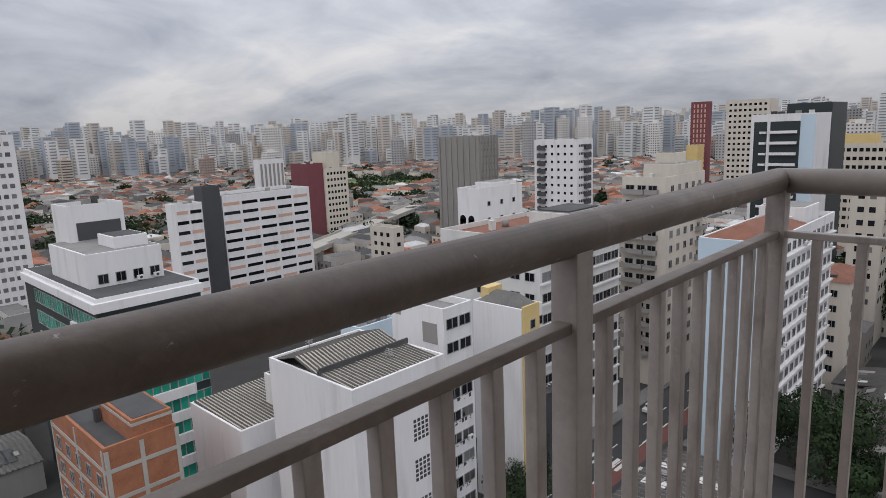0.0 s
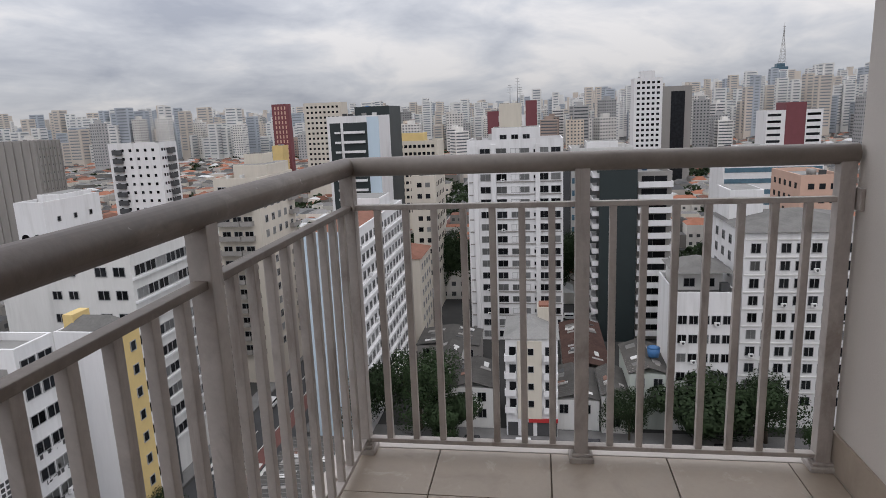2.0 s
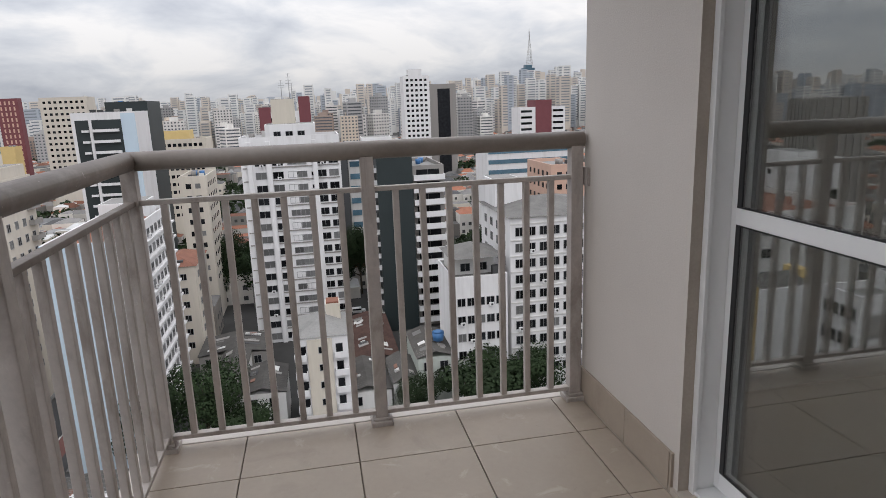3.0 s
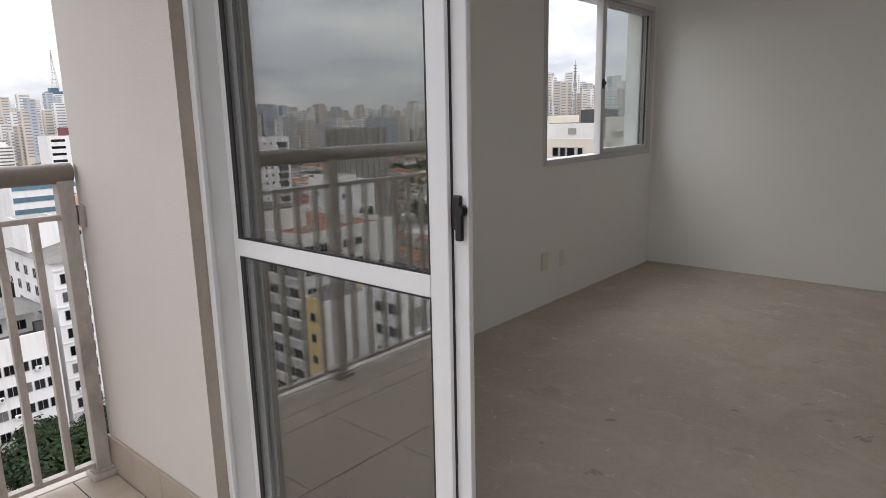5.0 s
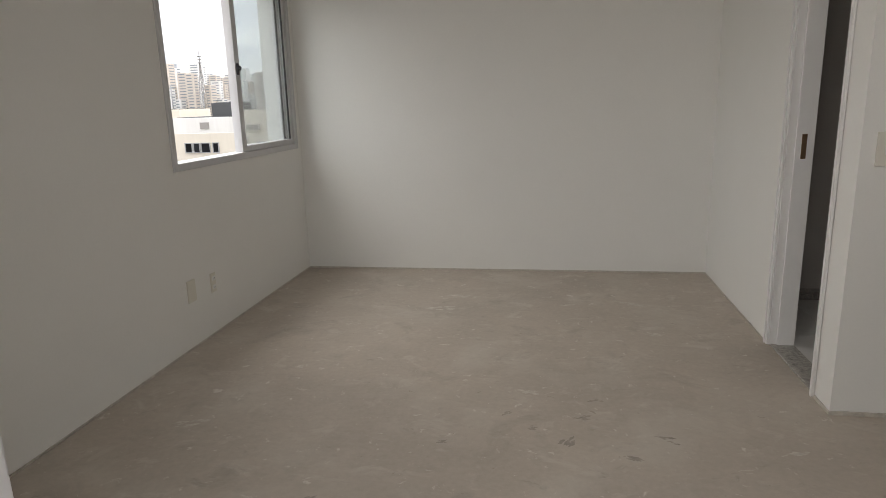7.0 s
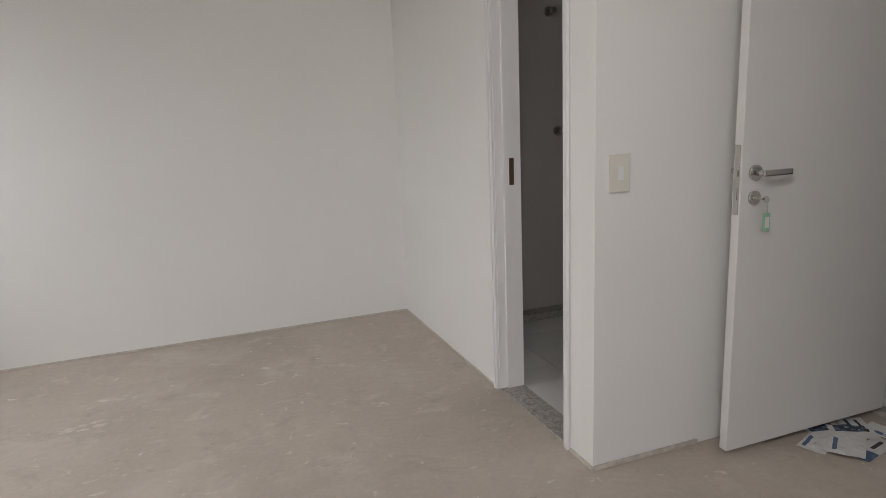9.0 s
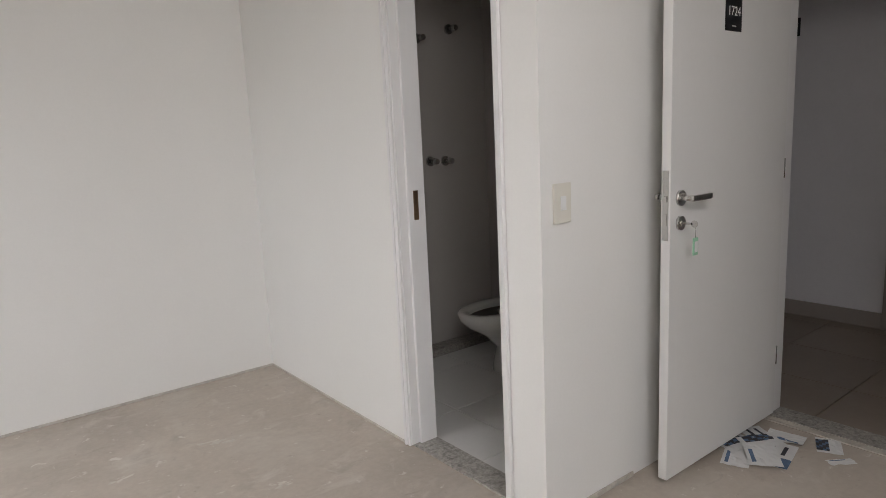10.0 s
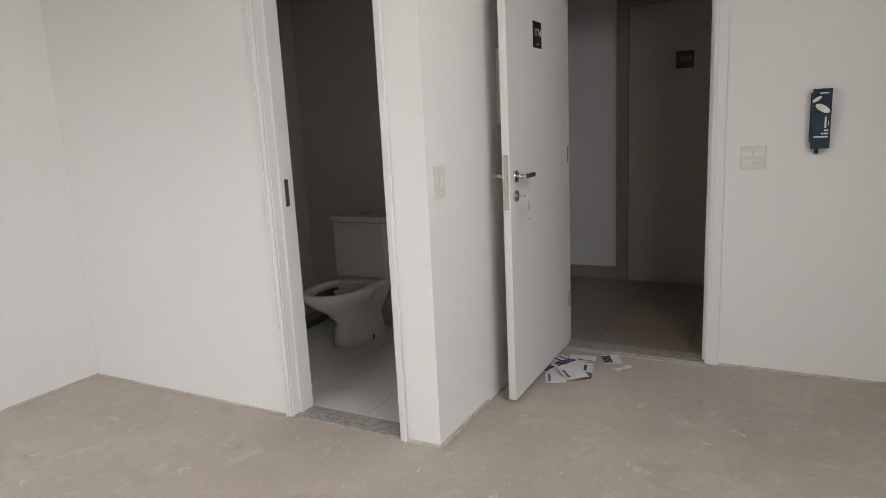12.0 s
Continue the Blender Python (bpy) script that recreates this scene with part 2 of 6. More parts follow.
M_LIME = mat("pale_plaster_spill", (0.54, 0.50, 0.445), 0.85, vary=0.2, scale=20)


# ---- mesh helpers ----
def bm_box(bm, a, b, bevel=0.0, mi=0):
    geo = bmesh.ops.create_cube(bm, size=1)
    for v in geo["verts"]:
        v.co = Vector([a[i] + (v.co[i] + 0.5) * (b[i] - a[i]) for i in range(3)])
    faces = list({f for v in geo["verts"] for f in v.link_faces})
    if bevel:
        edges = list({e for f in faces for e in f.edges})
        r = bmesh.ops.bevel(bm, geom=edges, offset=bevel, segments=2, affect="EDGES", profile=0.6)
        faces = list({f for f in r["faces"]} | {f for f in faces if f.is_valid})
    for f in faces:
        f.material_index = mi
    return faces


def bm_cyl(bm, p, q, r, seg=16, r2=None, mi=0):
    p, q = Vector(p), Vector(q)
    d = q - p
    m = Matrix.Translation((p + q) / 2) @ d.to_track_quat("Z", "Y").to_matrix().to_4x4()
    geo = bmesh.ops.create_cone(bm, cap_ends=True, segments=seg, radius1=r, radius2=r if r2 is None else r2, depth=d.length, matrix=m)
    for f in {f for v in geo["verts"] for f in v.link_faces}:
        f.material_index = mi
        f.smooth = len(f.verts) == 4


def mesh_of(bm, name, mats):
    me = bpy.data.meshes.new(name)
    bm.to_mesh(me)
    bm.free()
    for m in mats if isinstance(mats, (list, tuple)) else [mats]:
        me.materials.append(m)
    return me


def part(name, bm, material, parent=None, label=""):
    ob = new(name, mesh_of(bm, name, material))
    ob.parent = parent
    if label:
        ob["label"] = label
    return ob


def parts_of(name, bm, material, parent):
    """Each loose piece of a bmesh as a part of its own."""
    bm.verts.ensure_lookup_table()
    seen = set()
    for v in bm.verts:
        if v.index in seen:
            continue
        piece, todo = [], [v]
        seen.add(v.index)
        while todo:
            w = todo.pop()
            piece.append(w)
            for e in w.link_edges:
                o = e.other_vert(w)
                if o.index not in seen:
                    seen.add(o.index)
                    todo.append(o)
        at = {w: k for k, w in enumerate(piece)}
        me = bpy.data.meshes.new(name)
        me.from_pydata([tuple(w.co) for w in piece], [], [[at[w] for w in f.verts] for f in {f for w in piece for f in w.link_faces}])
        me.materials.append(material)
        ob = new(name, me)
        ob.parent = parent
    bm.free()


def box_part(name, a, b, material, parent=None, bevel=0.0, label=""):
    bm = bmesh.new()
    bm_box(bm, a, b, bevel)
    return part(name, bm, material, parent, label)


def empty(name, at, label, category, group="", kind=""):
    ob = new(name)
    ob.location = at
    return tagged(ob, label, category, group, kind)


def struct(name, bm, material, label, category):
    return tagged(part(name, bm, material), label, category, "", "structure")


def struct_box(name, a, b, material, label, category, bevel=0.0):
    return tagged(box_part(name, a, b, material, None, bevel), label, category, "", "structure")


def wall_bm(axis, lo, hi, u0, u1, z0, z1, holes=()):
    """A wall lying between lo and hi of its axis, from u0 to u1 along the other, with openings (ua, ub, za, zb) cut through."""
    bm = bmesh.new()
    us = sorted({u0, u1, *(v for h in holes for v in h[:2])})
    zs = sorted({z0, z1, *(v for h in holes for v in h[2:])})
    grid = {}

    def solid(i, j):
        if not (0 <= i < len(us) - 1 and 0 <= j < len(zs) - 1):
            return False
        cu, cz = (us[i] + us[i + 1]) / 2, (zs[j] + zs[j + 1]) / 2
        return not any(h[0] < cu < h[1] and h[2] < cz < h[3] for h in holes)

    def vert(i, j, k):
        if (i, j, k) not in grid:
            w = (lo, hi)[k]
            grid[i, j, k] = bm.verts.new((w, us[i], zs[j]) if axis == "x" else (us[i], w, zs[j]))
        return grid[i, j, k]

    for i in range(len(us) - 1):
        for j in range(len(zs) - 1):
            if not solid(i, j):
                continue
            for k in (0, 1):
                bm.faces.new([vert(i, j, k), vert(i + 1, j, k), vert(i + 1, j + 1, k), vert(i, j + 1, k)])
            for di, dj, a, b in ((-1, 0, (i, j), (i, j + 1)), (1, 0, (i + 1, j), (i + 1, j + 1)), (0, -1, (i, j), (i + 1, j)), (0, 1, (i, j + 1), (i + 1, j + 1))):
                if not solid(i + di, j + dj):
                    bm.faces.new([vert(*a, 0), vert(*b, 0), vert(*b, 1), vert(*a, 1)])
    bmesh.ops.recalc_face_normals(bm, faces=bm.faces)
    return bm


# ---- the flat: structure ----
XL, XE, XB = -2.186, 2.149, 0.835        # inner faces: window wall, entrance wall, bathroom wall
YF, YC, YD = 5.508, 3.346, 1.22          # far wall, corner of the bathroom block, inner face of the balcony wall
YB = 1.03                                # outer face of the balcony wall
H = 2.6
ZB = -0.02                               # balcony floor
WZ0, WZ1, WY0, WY1 = 0.955, 2.12, 3.77, 5.43

struct_box("floor", (XL - 0.2, 1.02, -0.2), (2.209, YF + 0.15, 0.0), M_SCREED, "bare beige cement screed floor with pale and dark stains", "floor")
struct_box("ceiling", (XL - 0.2, YB, H), (4.1, YF + 0.15, H + 0.2), M_CEIL, "plain white painted ceiling slab", "ceiling")
struct("wall_west", wall_bm("x", -2.40, XL, YD, YF, -0.2, H, [(WY0 + 0.02, WY1 - 0.02, WZ0 + 0.02, WZ1 - 0.02)]), M_WALL, "white painted wall with a sliding window", "wall")
struct_box("wall_north", (-2.40, YF, -0.2), (2.3, YF + 0.15, H), M_WALL, "plain white painted far wall", "wall")
struct("wall_bathroom", wall_bm("x", XB, XB + 0.10, YC + 0.0, YF, 0.0, H, [(3.522, 4.112, 0.0, 2.1)]), M_WALL, "white painted wall with the bathroom doorway", "wall")
struct_box("wall_switch", (XB + 0.10, YC, 0.0), (XE, YC + 0.10, H), M_WALL, "short white wall with a light switch", "wall")
struct("wall_entrance", wall_bm("x", XE, XE + 0.12, YD, YC + 0.10, 0.0, H, [(2.49, 3.262, 0.0, 2.1)]), M_WALL, "white painted wall with the entrance doorway", "wall")
bm = wall_bm("y", YB, YD, -2.40, 4.0, -0.2, H + 0.5, [(-1.612, 0.06, ZB, 2.2)])
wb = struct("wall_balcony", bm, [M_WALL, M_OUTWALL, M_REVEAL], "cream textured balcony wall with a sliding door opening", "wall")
for f in wb.data.polygons:
    c, n = f.center, f.normal
    if c.y < YB + 0.001 or c.x < -2.399:
        f.material_index = 1
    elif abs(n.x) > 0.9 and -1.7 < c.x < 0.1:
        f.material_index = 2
tagged(box_part("facade_pier", (-2.40, YB + 0.001, -4.0), (-2.186, YD, -0.2), M_OUTWALL), "cream painted facade below the balcony", "facade", "", "structure")
struct_box("bathroom_wall_north", (XB + 0.10, 5.0, 0.0), (2.25, 5.1, H), M_BATHWALL, "grey tiled bathroom wall with taps", "wall")
struct_box("bathroom_wall_east", (2.13, YC + 0.10, 0.0), (2.25, 5.0, H), M_BATHWALL, "grey tiled bathroom wall behind the toilet", "wall")
struct_box("corridor_wall", (3.828, -0.2, 0.0), (3.95, 5.3, H), M_CORRWALL, "grey painted corridor wall", "wall")
struct_box("corridor_end_north", (2.27, 5.3, 0.0), (3.95, 5.4, H), M_CORRWALL, "plain corridor end wall", "wall")
struct_box("corridor_end_south", (2.27, YD + 0.001, 0.0), (3.82, YD + 0.1, H), M_CORRWALL, "plain corridor end wall", "wall")
struct_box("corridor_wall_west", (2.25, 3.45, 0.0), (2.27, 5.3, H), M_CORRWALL, "plain corridor wall", "wall")
struct_box("corridor_floor", (2.27, YD + 0.1, -0.2), (3.95, 5.3, -0.012), M_GROUT, "brown tiled corridor floor", "floor")
struct_box("bathroom_floor", (XB + 0.101, YC + 0.101, -0.1), (2.129, 4.999, -0.006), M_GROUT, "light tiled bathroom floor", "floor")
struct_box("skirting_corridor", (3.814, 3.325, -0.008), (3.827, 5.299, 0.095), M_CORRTRIM, "taupe skirting along the corridor", "skirting")
struct_box("threshold_bathroom", (XB + 0.008, 3.524, -0.004), (XB + 0.121, 4.110, 0.008), M_GRANITE, "speckled granite threshold", "threshold", 0.002)
struct_box("threshold_entrance", (XE + 0.0, 2.492, -0.004), (XE + 0.121, 3.26, 0.006), M_GRANITE, "speckled granite entrance threshold", "threshold", 0.002)
struct_box("threshold_strip", (XE - 0.045, 2.492, -0.001), (XE - 0.001, 3.26, 0.004), M_LIME, "pale mortar strip along the threshold", "threshold")
struct_box("granite_curb", (XB + 0.102, 4.90, -0.005), (2.128, 4.998, 0.05), M_GRANITE, "dark speckled granite shower curb", "curb", 0.003)
bm = bmesh.new()
for a, b in (((XB + 0.001, YC - 0.008, 0), (1.30, YC - 0.0005, 0.018)), ((XB - 0.007, YC - 0.008, 0), (XB - 0.0005, 3.492, 0.016)), ((XB - 0.006, 4.145, 0), (XB - 0.0005, YF - 0.001, 0.01)),
             ((XL + 0.001, YF - 0.007, 0), (XB - 0.007, YF - 0.0005, 0.012)), ((XL + 0.0005, YD + 0.01, 0), (XL + 0.006, YF - 0.008, 0.010)), ((XE - 0.007, YD + 0.01, 0), (XE - 0.0005, 2.43, 0.014))):
    bm_box(bm, a, b, 0.002)
struct("trim_plaster_foot", bm, M_LIME, "rough pale plaster edge at the foot of the walls", "trim")


# ---- doors of the flat ----
def door_frame(name, xf, y0, y1, top, depth, casing, label, material):
    """A lining with casings on the room side, in a wall across x."""
    f = empty(name, (xf, (y0 + y1) / 2, 0), label, "door frame", "", "structure")
    w = (y1 - y0) / 2
    for s, nm in ((-1, "jamb"), (1, "jamb")):
        bm = bmesh.new()
        a, b = sorted((s * w, s * (w - 0.012)))
        bm_box(bm, (-0.002, a, 0.008), (depth, b, top), 0.002)
        a, b = sorted((s * (w - 0.012), s * (w - 0.026)))
        bm_box(bm, (0.035, a, 0.008), (depth - 0.0, b, top), 0.003)
        part(nm, bm, material, f)
        bm = bmesh.new()
        a, b = sorted((s * (w - 0.006), s * (w + casing)))
        bm_box(bm, (-0.012, a, 0.004), (-0.0025, b, top + casing), 0.003)
        a, b = sorted((s * (w + 0.012), s * (w + casing)))
        bm_box(bm, (-0.017, a, 0.004), (-0.0122, b, top + casing), 0.002)
        part("casing", bm, material, f)
    bm = bmesh.new()
    bm_box(bm, (0, -w, top - 0.012), (depth, w, top), 0.002)
    bm_box(bm, (-0.012, -w + 0.006, top), (-0.0025, w - 0.006, top + casing), 0.003)
    part("head", bm, material, f)
    return f


bath_frame = door_frame("door_frame_bathroom", XB, 3.522, 4.112, 2.098, 0.118, 0.026, "white bathroom door frame without a door in view", M_FRAMEW)
entry_frame = door_frame("door_frame_entrance", XE, 2.49, 3.262, 2.098, 0.11, 0.055, "white entrance door frame", M_FRAMEW)
bm = bmesh.new()
bm_box(bm, (0.060, 0.2670, 0.957), (0.083, 0.2693, 1.075), 0.001)
bm_box(bm, (0.066, 0.2655, 0.985), (0.078, 0.2671, 1.005), 0.0005)
bm_box(bm, (0.066, 0.2655, 1.025), (0.078, 0.2671, 1.050), 0.0005)
part("strike_plate", bm, M_BRONZE, bath_frame, "aged bronze strike plate")

entry = empty("door_1", (2.135, 3.2275, 0), "white lacquered entrance door standing open against the wall", "door", "", "structure")
box_part("leaf", (-0.822, -0.0175, 0.028), (0.0, 0.0175, 2.085), M_DOOR, entry, 0.003)
bm = bmesh.new()
bm_box(bm, (-0.8245, -0.011, 0.90), (-0.8215, 0.011, 1.135), 0.001)
part("lock_plate", bm, M_CHROME, entry, "steel lock face plate")
bm = bmesh.new()
bm_box(bm, (-0.829, -0.006, 1.03), (-0.8246, 0.006, 1.05), 0.001)
bm_box(bm, (-0.826, -0.005, 0.95), (-0.8246, 0.005, 0.99), 0.0005)
part("latch_bolt", bm, M_CHROME, entry)
for side in (-1, 1):
    bm = bmesh.new()
    y = side * 0.0176
    bm_cyl(bm, (-0.765, y, 1.04), (-0.765, y + side * 0.009, 1.04), 0.026, 24)
    bm_cyl(bm, (-0.765, y, 1.04), (-0.765, y + side * 0.052, 1.04), 0.0095, 16)
    part("rosette", bm, M_CHROME, entry)
    bm = bmesh.new()
    bm_box(bm, (-0.777, y + side * 0.050 - 0.007, 1.030), (-0.655, y + side * 0.050 + 0.007, 1.051), 0.005)
    part("lever", bm, M_CHROME, entry, "polished lever handle")
    bm = bmesh.new()
    bm_cyl(bm, (-0.765, y, 0.955), (-0.765, y + side * 0.009, 0.955), 0.024, 24)
    bm_cyl(bm, (-0.765, y, 0.955), (-0.765, y + side * 0.013, 0.955), 0.011, 16)
    part("escutcheon", bm, M_CHROME, entry)
box_part("number_plate", (-0.503, -0.0215, 1.598), (-0.393, -0.0177, 1.714), M_BLACK, entry, 0.0018, "black number plate reading 1724")


def text_mesh(body, size, material, m, parent, name="lettering", depth=0.0004):
    c = bpy.data.curves.new(name, "FONT")
    c.body, c.size, c.align_x, c.align_y, c.extrude = body, size, "CENTER", "CENTER", depth
    tmp = bpy.data.objects.new(name, c)
    me = bpy.data.meshes.new_from_object(tmp)
    bpy.data.objects.remove(tmp)
    me.transform(m)
    me.materials.append(material)
    ob = new(name, me)
    ob.parent = parent
    return ob


FACE_S = Matrix.Rotation(radians(90), 4, "X")                                        # reads from -y
FACE_W = Matrix.Rotation(radians(-90), 4, "Z") @ Matrix.Rotation(radians(90), 4, "X")  # reads from -x
text_mesh("1724", 0.044, M_WHITEP, Matrix.Translation((-0.448, -0.0222, 1.664)) @ FACE_S, entry)
box_part("caption_bar", (-0.462, -0.0224, 1.613), (-0.434, -0.0216, 1.617), M_WHITEP, entry)
bm = bmesh.new()
for z in (0.25, 1.05, 1.85):
    bm_cyl(bm, (0.006, -0.012, z), (0.006, -0.012, z + 0.08), 0.006, 12)
part("hinges", bm, M_CHROME, entry)

keys = empty("key_with_tag", (1.37, 3.19, 0.955), "house key in the lock with a green plastic tag", "key")
bm = bmesh.new()
bm_box(bm, (-0.001, -0.028, -0.004), (0.001, 0.012, 0.004), 0.0005)
bm_cyl(bm, (-0.001, -0.034, 0.0), (0.001, -0.034, 0.0), 0.012, 16)
part("key", bm, M_CHROME, keys)
bm = bmesh.new()
bm_cyl(bm, (0, -0.038, -0.008), (0.003, -0.038, -0.045), 0.0012, 8)
part("ring", bm, M_CHROME, keys)
bm = bmesh.new()
bm_box(bm, (-0.012, -0.041, -0.105), (0.016, -0.035, -0.045), 0.003)
part("tag", bm, M_GREEN, keys, "pale green key tag")
box_part("tag_label", (-0.007, -0.0418, -0.094), (0.011, -0.0408, -0.058), M_WHITEP, keys)


# ---- sliding balcony door ----
def leaf(name, parent, x0, x1, y0, y1, z0, z1, stile, mid, edge=None):
    g = new(name)
    g.parent = parent
    for a, b, nm in (((x0, y0, z0), (x0 + stile, y1, z1), "stile"), ((x1 - (edge or stile), y0, z0), (x1, y1, z1), "stile"),
                     ((x0 + stile, y0, z0), (x1 - (edge or stile), y1, z0 + 0.06), "bottom_rail"), ((x0 + stile, y0, z1 - 0.06), (x1 - (edge or stile), y1, z1), "top_rail"),
                     ((x0 + stile, y0 - 0.002, mid), (x1 - (edge or stile), y1, mid + 0.05), "middle_rail")):
        box_part(nm, a, b, M_ALU, g, 0.003)
    yc = (y0 + y1) / 2
    for za, zb in ((z0 + 0.06, mid), (mid + 0.05, z1 - 0.06)):
        bm = bmesh.new()
        for a, b in (((x0 + stile, yc - 0.0055, za), (x0 + stile + 0.019, yc + 0.0055, zb)), ((x1 - (edge or stile) - 0.004, yc - 0.0055, za), (x1 - (edge or stile), yc + 0.0055, zb)),
                     ((x0 + stile + 0.019, yc - 0.0055, za), (x1 - (edge or stile) - 0.004, yc + 0.0055, za + 0.005)), ((x0 + stile + 0.019, yc - 0.0055, zb - 0.005), (x1 - (edge or stile) - 0.004, yc + 0.0055, zb))):
            bm_box(bm, a, b)
        part("gasket", bm, M_GASKET, g)
        bm = bmesh.new()
        bm_box(bm, (x0 + stile + 0.006, yc - 0.003, za + 0.002), (x1 - (edge or stile) - 0.003, yc + 0.003, zb - 0.002))
        p = part("pane", bm, M_GLASS, g)
        p.visible_shadow = False
    return g


slider = empty("door_2", (0, 0, 0), "white aluminium sliding balcony door slid open", "sliding door", "", "structure")
for a, b, nm in (((-1.611, 1.082, ZB + 0.001), (-1.592, 1.215, 2.198), "jamb"), ((0.014, 1.075, ZB + 0.001), (0.058, 1.215, 2.198), "jamb"),
                 ((-1.592, 1.075, 2.15), (0.014, 1.215, 2.198), "head"), ((-1.592, 1.075, ZB + 0.001), (0.014, 1.215, 0.012), "sill_track"),
                 ((-1.592, 1.155, 0.012), (0.014, 1.162, 0.03), "track_rib"), ((-1.592, 1.205, 0.012), (0.014, 1.212, 0.03), "track_rib")):
    box_part(nm, a, b, M_ALU, slider, 0.002)
box_part("cover_trim", (-1.611, 1.068, ZB + 0.001), (-1.584, 1.0815, 2.198), M_ALU, slider, 0.002)
leaf("outer_leaf", slider, -1.591, -0.772, 1.146, 1.158, 0.02, 2.145, 0.026, 0.906, 0.052)
box_part("interlock", (-0.778, 1.1585, 0.02), (-0.771, 1.1635, 2.145), M_GASKET, slider)
inner = leaf("inner_leaf", slider, -1.588, -0.733, 1.164, 1.180, 0.032, 2.145, 0.056, 0.906)
bm = bmesh.new()
bm_box(bm, (-0.766, 1.152, 1.058), (-0.746, 1.1636, 1.130), 0.004)
bm_cyl(bm, (-0.744, 1.160, 1.100), (-0.744, 1.142, 1.100), 0.0125, 22)
bm_box(bm, (-0.752, 1.143, 1.038), (-0.735, 1.154, 1.100), 0.005)
part("handle", bm, M_BLACK, inner, "black plastic lever handle")

# ---- room window ----
win = empty("window_1", (XL, (WY0 + WY1) / 2, WZ0), "white aluminium two-leaf sliding window", "window", "", "structure")
hw, wh = (WY1 - WY0) / 2, WZ1 - WZ0
bm = bmesh.new()
for a, b in (((-0.10, -hw, 0.0), (0.012, -hw + 0.035, wh)), ((-0.10, hw - 0.035, 0.0), (0.012, hw, wh)), ((-0.10, -hw + 0.035, 0.0), (0.012, hw - 0.035, 0.04)), ((-0.10, -hw + 0.035, wh - 0.035), (0.012, hw - 0.035, wh))):
    bm_box(bm, a, b, 0.003)
part("frame", bm, M_ALUSHADE, win)
for s, xo in ((0, -0.035), (1, -0.075)):
    y0, y1 = (-0.03, hw - 0.036) if s == 0 else (0.0, hw - 0.037)
    sash = new("sash")
    sash.parent = win
    bm = bmesh.new()
    for a, b in (((xo, y0, 0.041), (xo + 0.028, y0 + 0.058, wh - 0.036)), ((xo, y1 - 0.03, 0.041), (xo + 0.028, y1, wh - 0.036)), ((xo, y0 + 0.058, 0.041), (xo + 0.028, y1 - 0.03, 0.075)), ((xo, y0 + 0.058, wh - 0.07), (xo + 0.028, y1 - 0.03, wh - 0.036))):
        bm_box(bm, a, b, 0.002)
    part("sash_frame", bm, M_ALUSHADE, sash)
    bm = bmesh.new()
    for a, b in (((xo + 0.008, y0 + 0.058, 0.075), (xo + 0.02, y0 + 0.0586, wh - 0.07)), ((xo + 0.008, y1 - 0.036, 0.075), (xo + 0.02, y1 - 0.03, wh - 0.07))):
        bm_box(bm, a, b)
    part("gasket", bm, M_GASKET, sash)
    if s == 0:
        bm = bmesh.new()
        bm_box(bm, (xo + 0.012, y0 + 0.056, 0.073), (xo + 0.016, y1 - 0.028, wh - 0.068))
        p = part("pane", bm, M_WINGLASS, sash)
        p.visible_shadow = False
        bm = bmesh.new()
        bm_box(bm, (xo + 0.028, y0 + 0.008, 0.51), (xo + 0.04, y0 + 0.03, 0.58), 0.004)
        bm_cyl(bm, (xo + 0.04, y0 + 0.019, 0.55), (xo + 0.052, y0 + 0.019, 0.55), 0.014, 14)
        part("lock", bm, M_BLACK, sash, "black window latch")
    else:
        bm = bmesh.new()
        bm_box(bm, (xo + 0.012, y0 + 0.056, 0.073), (xo + 0.016, y1 - 0.028, wh - 0.068))
        p = part("pane", bm, M_WINGLASS, sash)
        p.visible_shadow = False

# ---- balcony ----
struct_box("balcony_slab", (-2.47, -0.84, -0.22), (1.9, YB, ZB - 0.012), M_GROUT, "balcony slab under the tiles", "slab")
bm = bmesh.new()
bm_box(bm, (-2.475, -0.845, -0.20), (-2.415, YB - 0.001, ZB + 0.002), 0.006)
bm_box(bm, (-2.414, -0.845, -0.20), (1.9, -0.785, ZB + 0.002), 0.006)
struct("balcony_edge", bm, M_OUTWALL, "pale balcony edge under the railing", "curb")
struct_box("balcony_wall_east", (1.9, -0.845, -0.22), (2.05, YB - 0.001, 3.0), M_OUTWALL, "plain cream wall closing the balcony", "wall")
bm = bmesh.new()
x = -2.40
while x < -1.66:
    x2 = min(x + 0.43, -1.652)
    bm_box(bm, (x, YB - 0.012, ZB), (x2 - 0.003, YB - 0.0005, 0.125), 0.002)
    x = x2
bm_box(bm, (-1.651, YB - 0.011, ZB), (-1.640, 1.06, 0.125), 0.002)
struct("skirting", bm, M_TILE, "beige ceramic tile skirting on the balcony wall", "skirting")

railing = empty("railing", (-2.38, -0.745, ZB), "grey-brown painted steel balcony railing", "railing")


def rl(name, bm, label="", material=None):
    bmesh.ops.translate(bm, verts=bm.verts, vec=(2.38, 0.745, -ZB))
    return part(name, bm, material or M_RAIL, railing, label)


HZ, HR = 1.122, 0.035
# unseen slab, added overhead to keep the top light off the balcony
struct_box("balcony_ceiling", (-2.47, -0.845, 2.95), (2.05, YB - 0.001, 3.1), M_CEIL, "plain unseen slab over the balcony, cutting its overhead light", "ceiling")
CORNER = (-2.392, -0.728)


